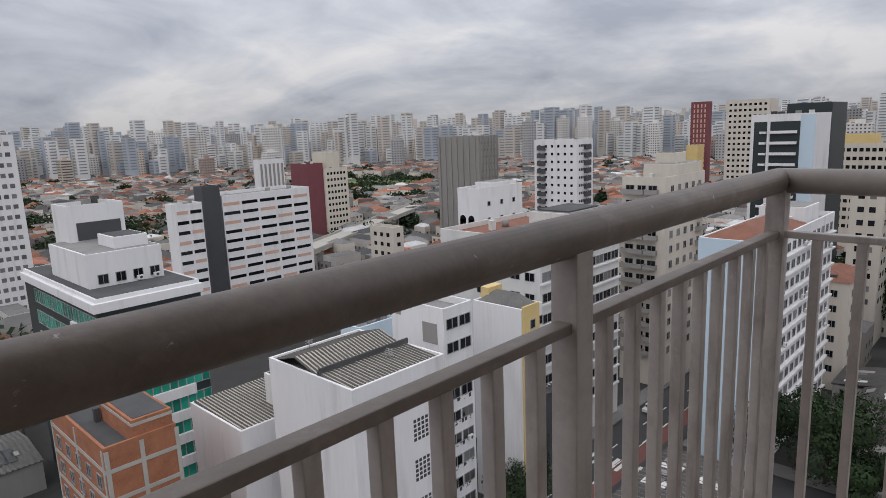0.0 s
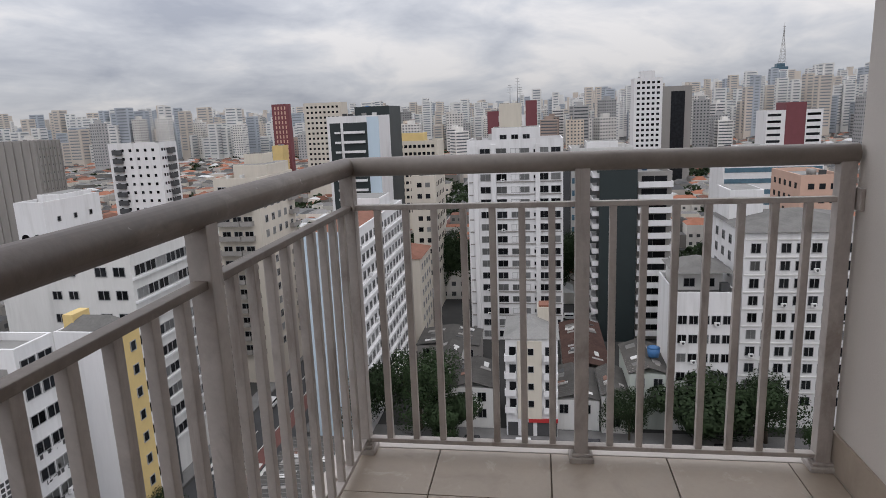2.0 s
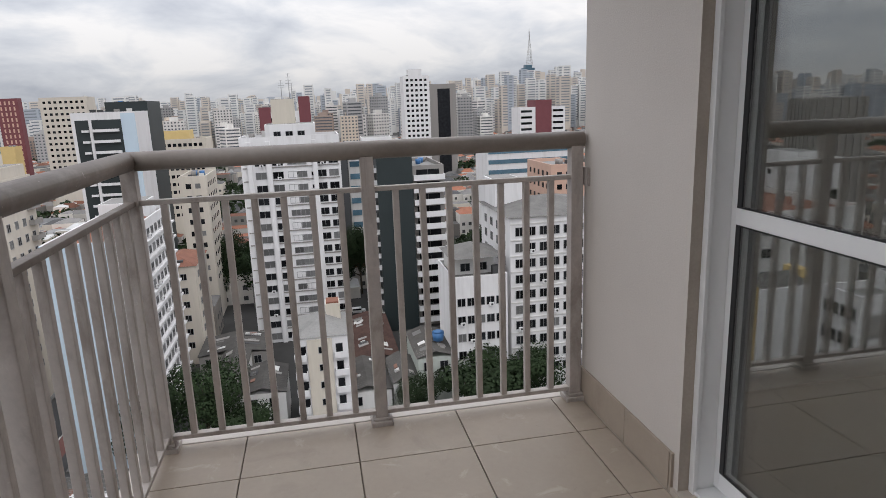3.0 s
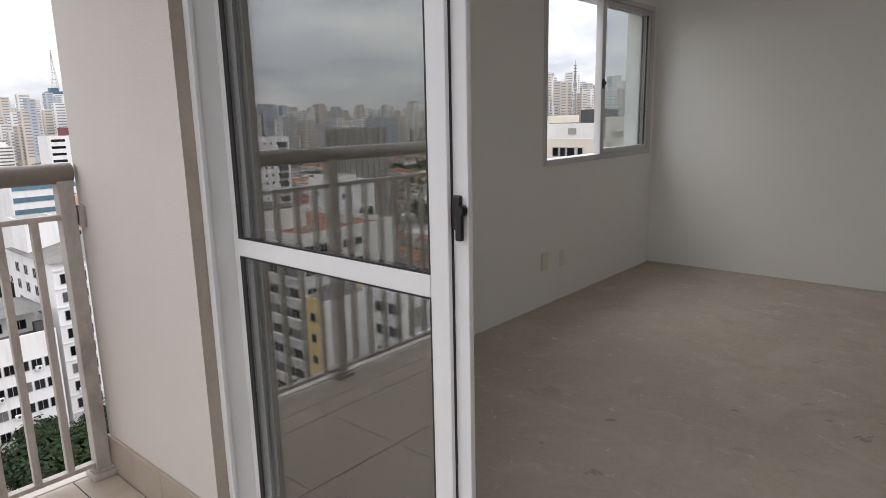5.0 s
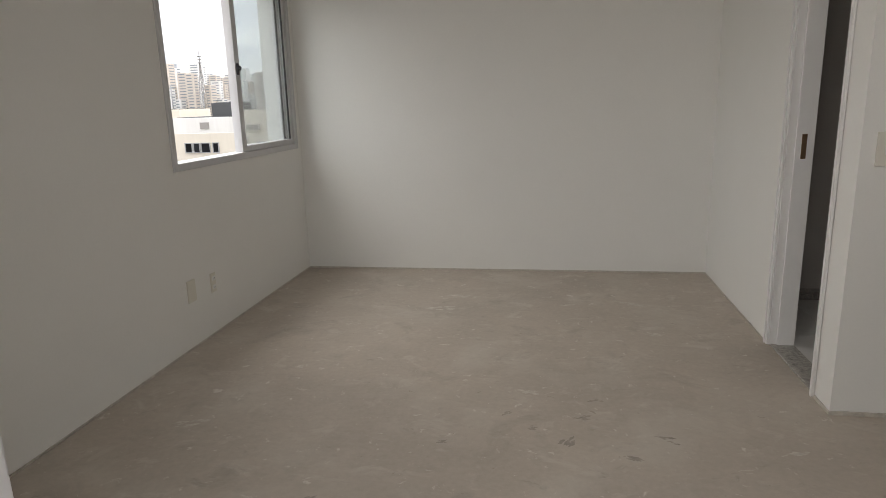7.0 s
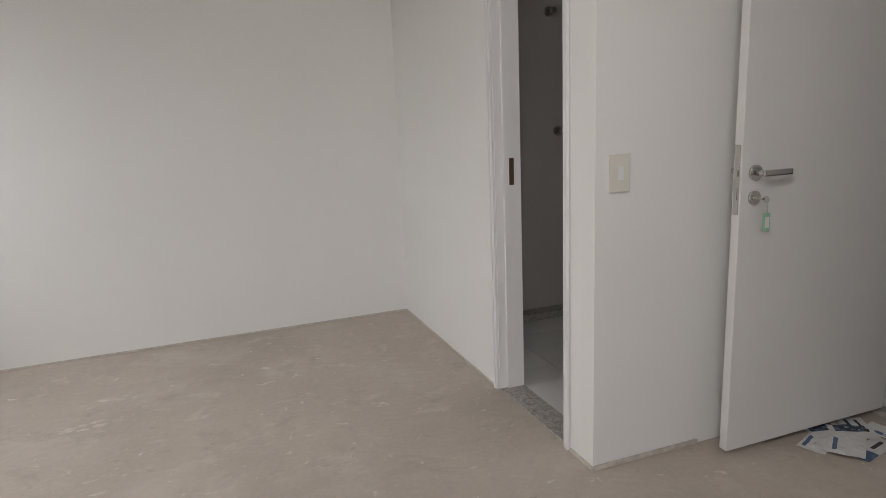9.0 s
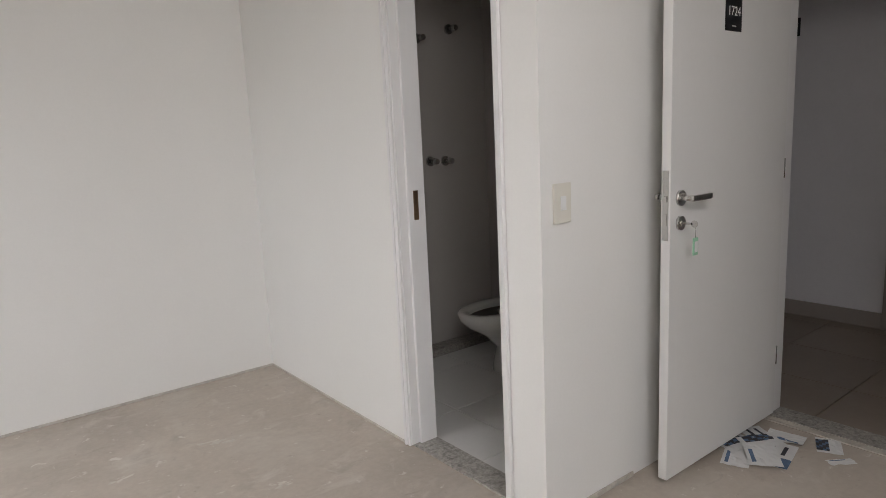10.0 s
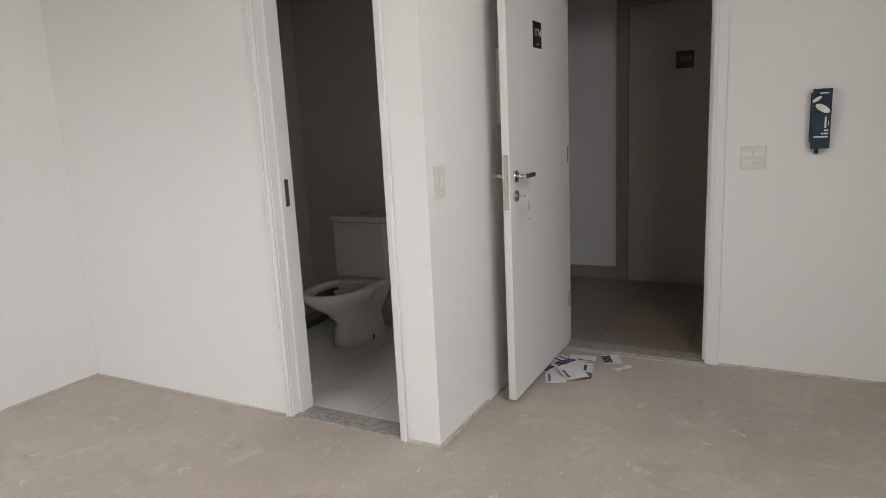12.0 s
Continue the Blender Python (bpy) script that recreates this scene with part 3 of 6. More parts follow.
def tube(p, q, r, seg=24):
    bm = bmesh.new()
    bm_cyl(bm, p, q, r, seg)
    return bm


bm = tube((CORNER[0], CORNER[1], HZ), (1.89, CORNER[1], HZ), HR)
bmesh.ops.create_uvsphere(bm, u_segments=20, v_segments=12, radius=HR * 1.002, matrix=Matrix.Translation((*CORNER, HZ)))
rl("handrail", bm, "thick weathered steel handrail, paint darkened for shade", M_HANDRAIL)
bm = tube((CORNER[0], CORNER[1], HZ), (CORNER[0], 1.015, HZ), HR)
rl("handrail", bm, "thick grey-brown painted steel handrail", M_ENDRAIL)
bm = bmesh.new()
bm_box(bm, (CORNER[0] - 0.016, CORNER[1], 0.962), (CORNER[0] + 0.016, 0.985, 0.981), 0.003)
bm_box(bm, (CORNER[0] - 0.013, 0.985, 0.962), (CORNER[0] + 0.013, 1.022, 0.984), 0.003)
rl("upper_rail", bm)
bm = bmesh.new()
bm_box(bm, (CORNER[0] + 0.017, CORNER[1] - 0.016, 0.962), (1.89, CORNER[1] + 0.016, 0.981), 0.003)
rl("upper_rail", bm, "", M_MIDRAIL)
bm = bmesh.new()
bm_box(bm, (CORNER[0] - 0.016, CORNER[1], 0.022), (CORNER[0] + 0.016, 0.985, 0.040), 0.003)
rl("lower_rail", bm)
bm = bmesh.new()
bm_box(bm, (CORNER[0] + 0.017, CORNER[1] - 0.016, 0.022), (1.89, CORNER[1] + 0.016, 0.040), 0.003)
rl("lower_rail", bm)
bm = bmesh.new()
bm_box(bm, (-2.42, 1.016, 0.935), (-2.34, 1.0295, 1.01), 0.003)
rl("wall_bracket", bm, "square wall fixing plate")


def post(x, y, flange=True):
    bm = bmesh.new()
    bm_box(bm, (x - 0.0255, y - 0.0255, ZB), (x + 0.0255, y + 0.0255, HZ - HR + 0.012), 0.003)
    p = rl("post", bm)
    if flange:
        bm = bmesh.new()
        bm_box(bm, (x - 0.046, y - 0.046, ZB - 0.004), (x + 0.046, y + 0.046, ZB + 0.020), 0.006)
        bm_box(bm, (x - 0.036, y - 0.036, ZB + 0.0202), (x + 0.036, y + 0.036, ZB + 0.032), 0.005)
        bmesh.ops.translate(bm, verts=bm.verts, vec=(2.38, 0.745, -ZB))
        part("base_flange", bm, M_RAIL, p)


POST_Y = [CORNER[1], 0.127, 0.985]
POST_X = [CORNER[0] + 1.07 * i for i in range(1, 5)]
for y in POST_Y:
    post(CORNER[0], y)
for x in POST_X:
    post(x, CORNER[1])
bal = None


def baluster(x, y):
    global bal
    if bal is None:
        bm = bmesh.new()
        bm_box(bm, (-0.0125, -0.0125, 0.035), (0.0125, 0.0125, 0.966), 0.0025)
        bal = mesh_of(bm, "baluster", M_RAIL)
    ob = new("baluster", bal)
    ob.location = (x + 2.38, y + 0.745, -ZB)
    ob.parent = railing


for a, b in zip(POST_Y, POST_Y[1:]):
    for i in range(1, 8):
        baluster(CORNER[0], a + (b - a) * i / 8)
for a, b in zip([CORNER[0]] + POST_X, POST_X):
    for i in range(1, 10):
        baluster(a + (b - a) * i / 10, CORNER[1])


# ---- fittings of the room ----
def wall_plate(name, m, w, h, label, category, build):
    g = empty(name, (0, 0, 0), label, category)
    g.matrix_world = m
    bm = bmesh.new()
    bm_box(bm, (-w / 2, -0.009, -h / 2), (w / 2, 0.0, h / 2), 0.003)
    part("plate", bm, M_PLATE, g)
    build(g)
    return g


def rocker(g):
    bm = bmesh.new()
    bm_box(bm, (-0.012, -0.013, -0.022), (0.012, -0.0092, 0.022), 0.0015)
    part("rocker", bm, M_WHITEP, g)


def sockets(g, at=((0, 0),)):
    for x, z in at:
        bm = bmesh.new()
        bm_box(bm, (x - 0.018, -0.0115, z - 0.012), (x + 0.018, -0.0092, z + 0.012), 0.002)
        s = part("socket", bm, M_WHITEP, g)
        bm = bmesh.new()
        for dx, dz in ((-0.008, 0), (0.008, 0), (0, -0.004)):
            bm_cyl(bm, (x + dx, -0.0119, z + dz), (x + dx, -0.0116, z + dz), 0.0024, 10)
        part("hole", bm, M_BLACK, s)


wall_plate("light_switch", pose(0.925, YC - 0.0005, 1.06), 0.078, 0.125, "ivory light switch on the short white wall", "switch", rocker)
wall_plate("blank_plate", pose(XL + 0.0005, 3.80, 0.315, 0, 0, 90), 0.075, 0.12, "ivory blank cover plate low on the wall", "wall plate", lambda g: None)
wall_plate("wall_socket", pose(XL + 0.0005, 4.025, 0.30, 0, 0, 90), 0.05, 0.11, "ivory wall socket low on the wall", "socket", lambda g: sockets(g, ((0, 0.025), (0, -0.025))))


def switch_and_socket(g):
    for x in (-0.026, 0.026):
        bm = bmesh.new()
        bm_box(bm, (x - 0.022, -0.0125, 0.008), (x + 0.022, -0.0092, 0.034), 0.0015)
        part("rocker", bm, M_WHITEP, g)
    sockets(g, ((0.026, -0.022),))
    bm = bmesh.new()
    bm_box(bm, (-0.048, -0.0125, -0.034), (-0.004, -0.0092, -0.010), 0.0015)
    part("blank", bm, M_WHITEP, g)


wall_plate("switch_socket_plate", pose(XE - 0.0005, 2.312, 1.052, 0, 0, -90), 0.108, 0.11, "ivory plate with two switches and a socket", "switch plate", switch_and_socket)

panel = empty("breaker_panel", (1.617, YC - 0.0005, 1.43), "ivory breaker panel cover behind the open door", "electrical panel")
box_part("cover", (-0.11, -0.022, -0.165), (0.11, 0.0, 0.165), M_PLATE, panel, 0.004)
box_part("hatch", (-0.08, -0.026, -0.13), (0.08, -0.0222, 0.13), M_PLATE, panel, 0.003)

carton = empty("product_carton", (XE - 0.001, 2.045, 1.22), "dark navy carton of a device fixed upright on the wall", "box")
bm = bmesh.new()
bm_box(bm, (-0.055, -0.036, -0.13), (0.0, 0.038, 0.13), 0.002)
part("carton_body", bm, M_NAVY, carton)
bm = bmesh.new()
bm_box(bm, (-0.0562, -0.034, -0.127), (-0.0552, 0.036, 0.02), 0.0003)
part("teal_panel", bm, M_TEAL, carton)
bm = bmesh.new()
bmesh.ops.create_uvsphere(bm, u_segments=18, v_segments=10, radius=1, matrix=pose(-0.0568, -0.002, 0.045, 32, 0, 0) @ Matrix.Diagonal((0.0016, 0.033, 0.014, 1)))
bmesh.ops.create_uvsphere(bm, u_segments=14, v_segments=8, radius=1, matrix=pose(-0.0568, 0.022, 0.085, -35, 0, 0) @ Matrix.Diagonal((0.0014, 0.021, 0.008, 1)))
part("printed_device", bm, M_WHITEP, carton, "white device printed on the carton")
bm = bmesh.new()
for i in range(3):
    bm_box(bm, (-0.0566, -0.028, -0.082 + i * 0.014), (-0.0563, (0.028, 0.0, -0.012)[i], -0.075 + i * 0.014))
bm_box(bm, (-0.0566, -0.019, -0.04), (-0.0563, -0.012, 0.008))
bm_box(bm, (-0.0566, -0.029, -0.03), (-0.0563, -0.025, -0.01))
bm_box(bm, (-0.0566, -0.022, 0.108), (-0.0553, 0.012, 0.113))
parts_of("print_bar", bm, M_WHITEP, carton)
bm = bmesh.new()
bm_box(bm, (-0.012, 0.004, -0.155), (-0.001, 0.020, -0.131), 0.001)
bm_box(bm, (-0.050, 0.039, -0.10), (-0.004, 0.045, 0.115), 0.001)
part("carton_flap", bm, M_NAVY, carton)


def sheet(x, y, rot, w, h, bars, z):
    g = empty("leaflet", (x, y, z), "crumpled printed leaflet lying on the floor by the door", "paper", "leaflets by the door")
    g.rotation_euler = (0, 0, radians(rot))
    bm = bmesh.new()
    n = 8
    tops, lows = [], []
    for i in range(n + 1):
        for j in range(n + 1):
            px, py, pz = w * (i / n - 0.5), h * (j / n - 0.5), 0.0018 + 0.009 * max(0, noise.noise((x * 9 + i * 0.45, y * 9 + j * 0.45, 3)))
            tops.append(bm.verts.new((px, py, pz)))
            lows.append(bm.verts.new((px, py, pz - 0.0012)))
    for i in range(n):
        for j in range(n):
            q = [i * (n + 1) + j, (i + 1) * (n + 1) + j, (i + 1) * (n + 1) + j + 1, i * (n + 1) + j + 1]
            bm.faces.new([tops[k] for k in q]).material_index = bars(i, j)
            bm.faces.new([lows[k] for k in reversed(q)])
    part("sheet", bm, [M_PAPER, M_INK, M_INKD], g)


def print_plain(i, j):
    return 1 if j == 6 and 1 <= i <= 5 else 0


def print_photo(i, j):
    return (2 if (i + j) % 3 else 1) if j >= 4 and 1 <= i <= 6 else 0


def print_blue(i, j):
    return 1 if i < 3 else (2 if j in (2, 5) and 4 <= i <= 6 else 0)


for x, y, rot, w, h, bars, z in ((1.70, 3.15, 20, 0.15, 0.10, print_plain, 0.0), (1.80, 3.20, -15, 0.15, 0.10, print_photo, 0.004), (1.83, 3.06, 12, 0.21, 0.12, print_blue, 0.0), (1.94, 3.18, 60, 0.15, 0.10, print_blue, 0.0),
                                 (1.87, 3.14, -30, 0.16, 0.10, print_photo, 0.012), (1.76, 3.08, 35, 0.17, 0.12, print_plain, 0.013), (1.98, 3.09, 100, 0.14, 0.09, print_plain, 0.008), (2.04, 2.95, 25, 0.13, 0.09, print_photo, 0.0), (1.94, 2.87, -35, 0.10, 0.04, print_plain, 0.0)):
    sheet(x, y, rot, w, h, bars, z)

# marks on the screed: dark scuffs and pale spills
def blot(name, x, y, r, stretch, rot, material, label, seed):
    """A patch of small torn flecks, as boots and plaster leave them."""
    q = random.Random(seed)
    bm = bmesh.new()
    for k in range(9):
        cx, cy, s = q.gauss(0, 0.34) * r * stretch, q.gauss(0, 0.34) * r, r * q.uniform(0.14, 0.55)
        ring = [bm.verts.new((cx + s * q.uniform(0.35, 1.15) * math.cos(a) * q.uniform(1, 1.6), cy + s * q.uniform(0.2, 0.6) * math.sin(a), 0.0006 + 0.0001 * k)) for a in [i * math.pi / 7 for i in range(14)]]
        bm.faces.new(ring)
    ob = part(name, bm, material)
    ob.matrix_world = pose(x, y, 0, 0, 0, rot)
    tagged(ob, label, "stain", "marks on the screed", "structure")


for i, (x, y, r, st, rot) in enumerate(((-1.068, 2.545, 0.045, 1.0, 30), (-0.93, 2.12, 0.05, 1.2, -20), (-0.139, 3.202, 0.05, 1.8, 10), (0.167, 3.07, 0.05, 2.2, -15), (-0.204, 2.996, 0.06, 1.3, 60),
                                         (-0.092, 3.368, 0.035, 1.5, 0), (-0.683, 2.959, 0.03, 1.6, 30), (-0.45, 3.22, 0.04, 1.2, 45), (-0.35, 3.10, 0.035, 1.0, 0), (0.02, 2.92, 0.05, 1.6, -30))):
    blot("floor_scuff", x, y, r * 0.7, st, rot, M_MARK, "dark boot scuff on the cement floor", i)
for i, (x, y, r, st, rot) in enumerate(((-0.859, 4.823, 0.07, 3.0, 5), (-0.961, 4.56, 0.06, 2.5, 0), (-0.182, 4.69, 0.04, 2.0, 10), (-0.40, 3.42, 0.04, 2.2, 0), (-1.75, 3.0, 0.06, 1.8, 30), (0.235, 4.73, 0.05, 2.5, -10),
                                         (-1.653, 4.91, 0.05, 2.5, 20), (-1.50, 3.6, 0.03, 2, 60), (0.60, 3.02, 0.04, 2, 20), (1.0, 2.6, 0.05, 1.5, 0), (1.4, 2.3, 0.04, 1.5, 40), (0.3, 4.2, 0.04, 2, 0))):
    blot("plaster_spill", x, y, r, st, rot, M_LIME, "pale plaster spill on the cement floor", 20 + i)

# ---- bathroom ----
toilet = empty("toilet", (2.12, 4.46, -0.002), "white ceramic close-coupled toilet without a seat", "toilet")
bm = bmesh.new()
secs = [(0.0, -0.30, 0.16, 0.115), (0.06, -0.30, 0.155, 0.108), (0.16, -0.305, 0.135, 0.082), (0.24, -0.34, 0.175, 0.105), (0.31, -0.38, 0.245, 0.155), (0.355, -0.40, 0.272, 0.18), (0.395, -0.405, 0.278, 0.185), (0.402, -0.405, 0.268, 0.175)]
rings = []
NS = 28
for z, cx, rx, ry in [(v[0] * 0.93, *v[1:]) for v in secs]:
    rings.append([bm.verts.new((cx + rx * math.cos(a) * (1.0 if math.cos(a) < 0 else 0.92), ry * math.sin(a), z)) for a in [2 * math.pi * i / NS for i in range(NS)]])
for z, cx, rx, ry in ((0.371, -0.425, 0.205, 0.125), (0.352, -0.425, 0.198, 0.118), (0.333, -0.415, 0.22, 0.132), (0.28, -0.39, 0.16, 0.095), (0.21, -0.345, 0.085, 0.055), (0.17, -0.33, 0.045, 0.035)):
    rings.append([bm.verts.new((cx + rx * math.cos(a), ry * math.sin(a), z)) for a in [2 * math.pi * i / NS for i in range(NS)]])
# the lower inner rings take the dark colour that stands for the bowl's shade
for r1, r2 in zip(rings, rings[1:]):
    for i in range(NS):
        f = bm.faces.new((r1[i], r1[(i + 1) % NS], r2[(i + 1) % NS], r2[i]))
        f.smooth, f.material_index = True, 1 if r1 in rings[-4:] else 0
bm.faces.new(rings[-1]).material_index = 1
bm.faces.new(list(reversed(rings[0])))
part("bowl", bm, [M_CERAMIC, M_BOWLSHADE], toilet)
box_part("shelf", (-0.30, -0.155, 0.315), (-0.02, 0.155, 0.373), M_CERAMIC, toilet, 0.02)
bm = bmesh.new()
lower = [bm.verts.new((x, y, z)) for z, xa, xb, w in ((0.0, -0.36, -0.10, 0.105), (0.03, -0.355, -0.105, 0.10), (0.16, -0.33, -0.12, 0.085), (0.32, -0.34, -0.06, 0.14)) for x, y in ((xa, -w), (xb, -w), (xb, w), (xa, w))]
for k in range(3):
    for i in range(4):
        bm.faces.new((lower[4 * k + i], lower[4 * k + (i + 1) % 4], lower[4 * k + 4 + (i + 1) % 4], lower[4 * k + 4 + i]))
bm.faces.new(lower[3::-1])
bm.faces.new(lower[12:])
bmesh.ops.bevel(bm, geom=list(bm.edges), offset=0.012, segments=2, affect="EDGES", profile=0.6)
for f in bm.faces:
    f.smooth = True
part("pedestal", bm, M_CERAMIC, toilet)
box_part("tank", (-0.205, -0.185, 0.374), (-0.018, 0.185, 0.72), M_CERAMIC, toilet, 0.02)
box_part("lid", (-0.215, -0.195, 0.722), (-0.012, 0.195, 0.758), M_CERAMIC, toilet, 0.012)
bm = bmesh.new()
bm_cyl(bm, (-0.11, 0, 0.758), (-0.11, 0, 0.766), 0.028, 20)
part("flush_button", bm, M_CHROME, toilet)
bm = bmesh.new()
bm_cyl(bm, (-0.26, -0.105, 0.03), (-0.26, -0.112, 0.03), 0.012, 12)
part("floor_bolt_cap", bm, M_BRONZE, toilet)


def tap(x, z):
    g = empty("tap", (x, 5.0, z), "chrome wall valve stub in the shower", "tap", "shower taps")
    bm = bmesh.new()
    bm_cyl(bm, (0, 0, 0), (0, -0.012, 0), 0.028, 20)
    part("flange", bm, M_CHROME, g)
    bm = bmesh.new()
    bm_cyl(bm, (0, -0.012, 0), (0, -0.055, 0), 0.012, 14)
    bm_cyl(bm, (0, -0.045, 0), (0, -0.075, 0), 0.02, 14, 0.016)
    part("knob", bm, M_CHROME, g)


for x, z in ((1.684, 1.144), (1.793, 1.141), (1.625, 1.825), (1.86, 1.889)):
    tap(x, z)

# ---- corridor ----
cd = empty("door_3", (3.8275, 2.83, 0), "closed beige corridor door with number plate 1719", "door", "", "structure")
box_part("leaf", (-0.03, -0.405, 0.0), (0.0, 0.405, 2.06), M_CORRDOOR, cd, 0.002)
for s in (-1, 1):
    a, b = sorted((s * 0.408, s * 0.47))
    box_part("casing", (-0.045, a, -0.01), (0.0, b, 2.13), M_CORRTRIM, cd, 0.004)
    a, b = sorted((s * 0.472, s * 0.50))
    box_part("casing_edge", (-0.028, a, -0.01), (0.0, b, 2.16), M_CORRTRIM, cd, 0.004)
box_part("head_casing", (-0.045, -0.407, 2.063), (0.0, 0.407, 2.13), M_CORRTRIM, cd, 0.004)
box_part("number_plate", (-0.0345, -0.048, 1.592), (-0.0302, 0.074, 1.712), M_BLACK, cd, 0.0018, "black number plate reading 1719")
text_mesh("1719", 0.044, M_CORRTRIM, Matrix.Translation((-0.035, 0.013, 1.655)) @ FACE_W, cd)
acc = empty("pictogram_sign", (3.8275, 4.02, 1.86), "black sign with white accessibility pictograms", "sign")
box_part("board", (-0.006, -0.13, -0.055), (0.0, 0.09, 0.055), M_BLACK, acc, 0.003)
bm = bmesh.new()
for y0 in (-0.075, 0.03):
    bm_box(bm, (-0.0068, y0 - 0.006, -0.035), (-0.0062, y0 + 0.006, 0.03))
    bm_box(bm, (-0.0068, y0 - 0.028, -0.035), (-0.0062, y0 - 0.008, -0.027))
    bm_box(bm, (-0.0068, y0 + 0.008, -0.01), (-0.0062, y0 + 0.025, -0.003))
parts_of("pictogram", bm, M_WHITEP, acc)

# ---- the city ----
G = -50.0
M_ASPHALT = mat("asphalt", (0.045, 0.045, 0.047), 0.9, vary=0.2, scale=0.3, fine_scale=6)
M_GROUND = mat("city_ground", (0.035, 0.034, 0.032), 0.95, vary=0.35, scale=0.02, fine_scale=0.3)
M_PAVE = mat("pavement", (0.16, 0.155, 0.15), 0.9, vary=0.2, scale=0.5, fine_scale=8)
M_LINE = mat("road_paint", (0.62, 0.61, 0.58), 0.8, vary=0.15)
M_BUSRED = mat("red_lane_paint", (0.15, 0.06, 0.05), 0.85, vary=0.2, scale=0.6)
M_W1 = mat("white_facade", (0.70, 0.69, 0.69), 0.8, vary=0.06, scale=0.25, fine_scale=2.5, stain=0.6, stain_color=(0.40, 0.39, 0.37), stain_scale=0.5, streak=True)
M_W2 = mat("aged_white_facade", (0.60, 0.59, 0.57), 0.85, vary=0.09, scale=0.3, fine_scale=3, stain=0.4, stain_color=(0.30, 0.29, 0.28), stain_scale=0.45, streak=True)
M_CREAM = mat("cream_facade", (0.58, 0.53, 0.45), 0.85, vary=0.08, scale=0.3, fine_scale=3, stain=0.3, stain_color=(0.34, 0.29, 0.23), stain_scale=0.5, streak=True)
M_BEIGE = mat("beige_facade", (0.56, 0.51, 0.44), 0.85, vary=0.08, scale=0.3, fine_scale=3, stain=0.25, stain_color=(0.30, 0.27, 0.24), stain_scale=0.5, streak=True)
M_YELLOW = mat("yellow_facade", (0.62, 0.46, 0.2), 0.85, vary=0.08, scale=0.3, fine_scale=3)
M_LBLUE = mat("pale_blue_facade", (0.50, 0.60, 0.68), 0.85, vary=0.05, scale=0.2, fine_scale=2, streak=True)
M_GREYF = mat("grey_facade", (0.26, 0.245, 0.23), 0.85, vary=0.1, scale=0.2, fine_scale=2, streak=True)
M_PALEGREEN = mat("pale_green_plaster", (0.42, 0.45, 0.41), 0.85, vary=0.1, scale=0.3, fine_scale=3, stain=0.4, stain_color=(0.26, 0.26, 0.24), stain_scale=0.5, streak=True)
M_DARKF = mat("charcoal_facade", (0.055, 0.057, 0.06), 0.6, vary=0.15, scale=0.3)
M_DKGREEN = mat("dark_green_facade", (0.018, 0.027, 0.028), 0.5, vary=0.12, scale=0.3)
M_REDF = mat("red_facade", (0.17, 0.052, 0.06), 0.8, vary=0.1, scale=0.3)
M_PINK = mat("pink_facade", (0.55, 0.36, 0.28), 0.85, vary=0.08, scale=0.3)
M_GLASSD = mat("dark_window_glass", (0.012, 0.013, 0.015), 0.2, vary=0.5, scale=0.6, per_object=0.7, spec=0.15)
M_GLASSL = mat("curtained_window", (0.13, 0.13, 0.128), 0.35, vary=0.3, scale=0.8, per_object=0.5)
M_GLASSG = mat("green_window_glass", (0.016, 0.26, 0.18), 0.15, vary=0.4, scale=0.5, per_object=0.45, spec=0.3)
M_GLASSB = mat("blue_window_glass", (0.08, 0.15, 0.20), 0.12, vary=0.3, scale=0.4, per_object=0.3)
M_WFRAME = mat("window_frame_grey", (0.30, 0.30, 0.30), 0.6, vary=0.1)
M_TILES = mat("red_clay_roof", (0.20, 0.085, 0.055), 0.9, vary=0.25, scale=0.5, fine_scale=5)
M_FIBRO = mat("weathered_fibre_cement", (0.14, 0.135, 0.127), 0.95, vary=0.3, scale=0.35, fine_scale=4, stain=0.5, stain_color=(0.10, 0.095, 0.09), stain_scale=0.4)
# darker copy of the rust for the shaded flank of each rib
M_RUSTSHADE = mat("shaded_rust_rib_flank", (0.07, 0.038, 0.03), 0.9, vary=0.4, scale=0.4, fine_scale=3)
M_RUST = mat("rusty_corrugated", (0.19, 0.10, 0.072), 0.9, vary=0.45, scale=0.4, fine_scale=3)
M_ROOFD = mat("dark_flat_roof", (0.065, 0.065, 0.066), 0.95, vary=0.3, scale=0.3)
M_ROOFC = mat("concrete_roof", (0.22, 0.215, 0.205), 0.95, vary=0.25, scale=0.3, fine_scale=3, stain=0.4, stain_color=(0.16, 0.155, 0.15), stain_scale=0.3)
# shade on one flank of each roof rib, put into the colour
M_RIBSHADE = mat("shaded_roof_rib_flank", (0.085, 0.08, 0.074), 0.95, vary=0.3, scale=0.5)
M_ROOFTAN = mat("tan_fibre_cement", (0.40, 0.365, 0.31), 0.95, vary=0.25, scale=0.4, fine_scale=4, stain=0.6, stain_color=(0.15, 0.14, 0.125), stain_scale=0.5)
M_BRICK = mat("hollow_clay_brick", (0.31, 0.125, 0.065), 0.95, vary=0.3, scale=0.6, fine_scale=5)
M_CONC = mat("raw_concrete", (0.38, 0.36, 0.32), 0.95, vary=0.15, scale=0.4, fine_scale=4)
M_LEAF = mat("tree_leaves", (0.021, 0.036, 0.014), 0.8, vary=0.6, scale=0.5, fine_scale=3, per_object=0.25, spec=0.2)
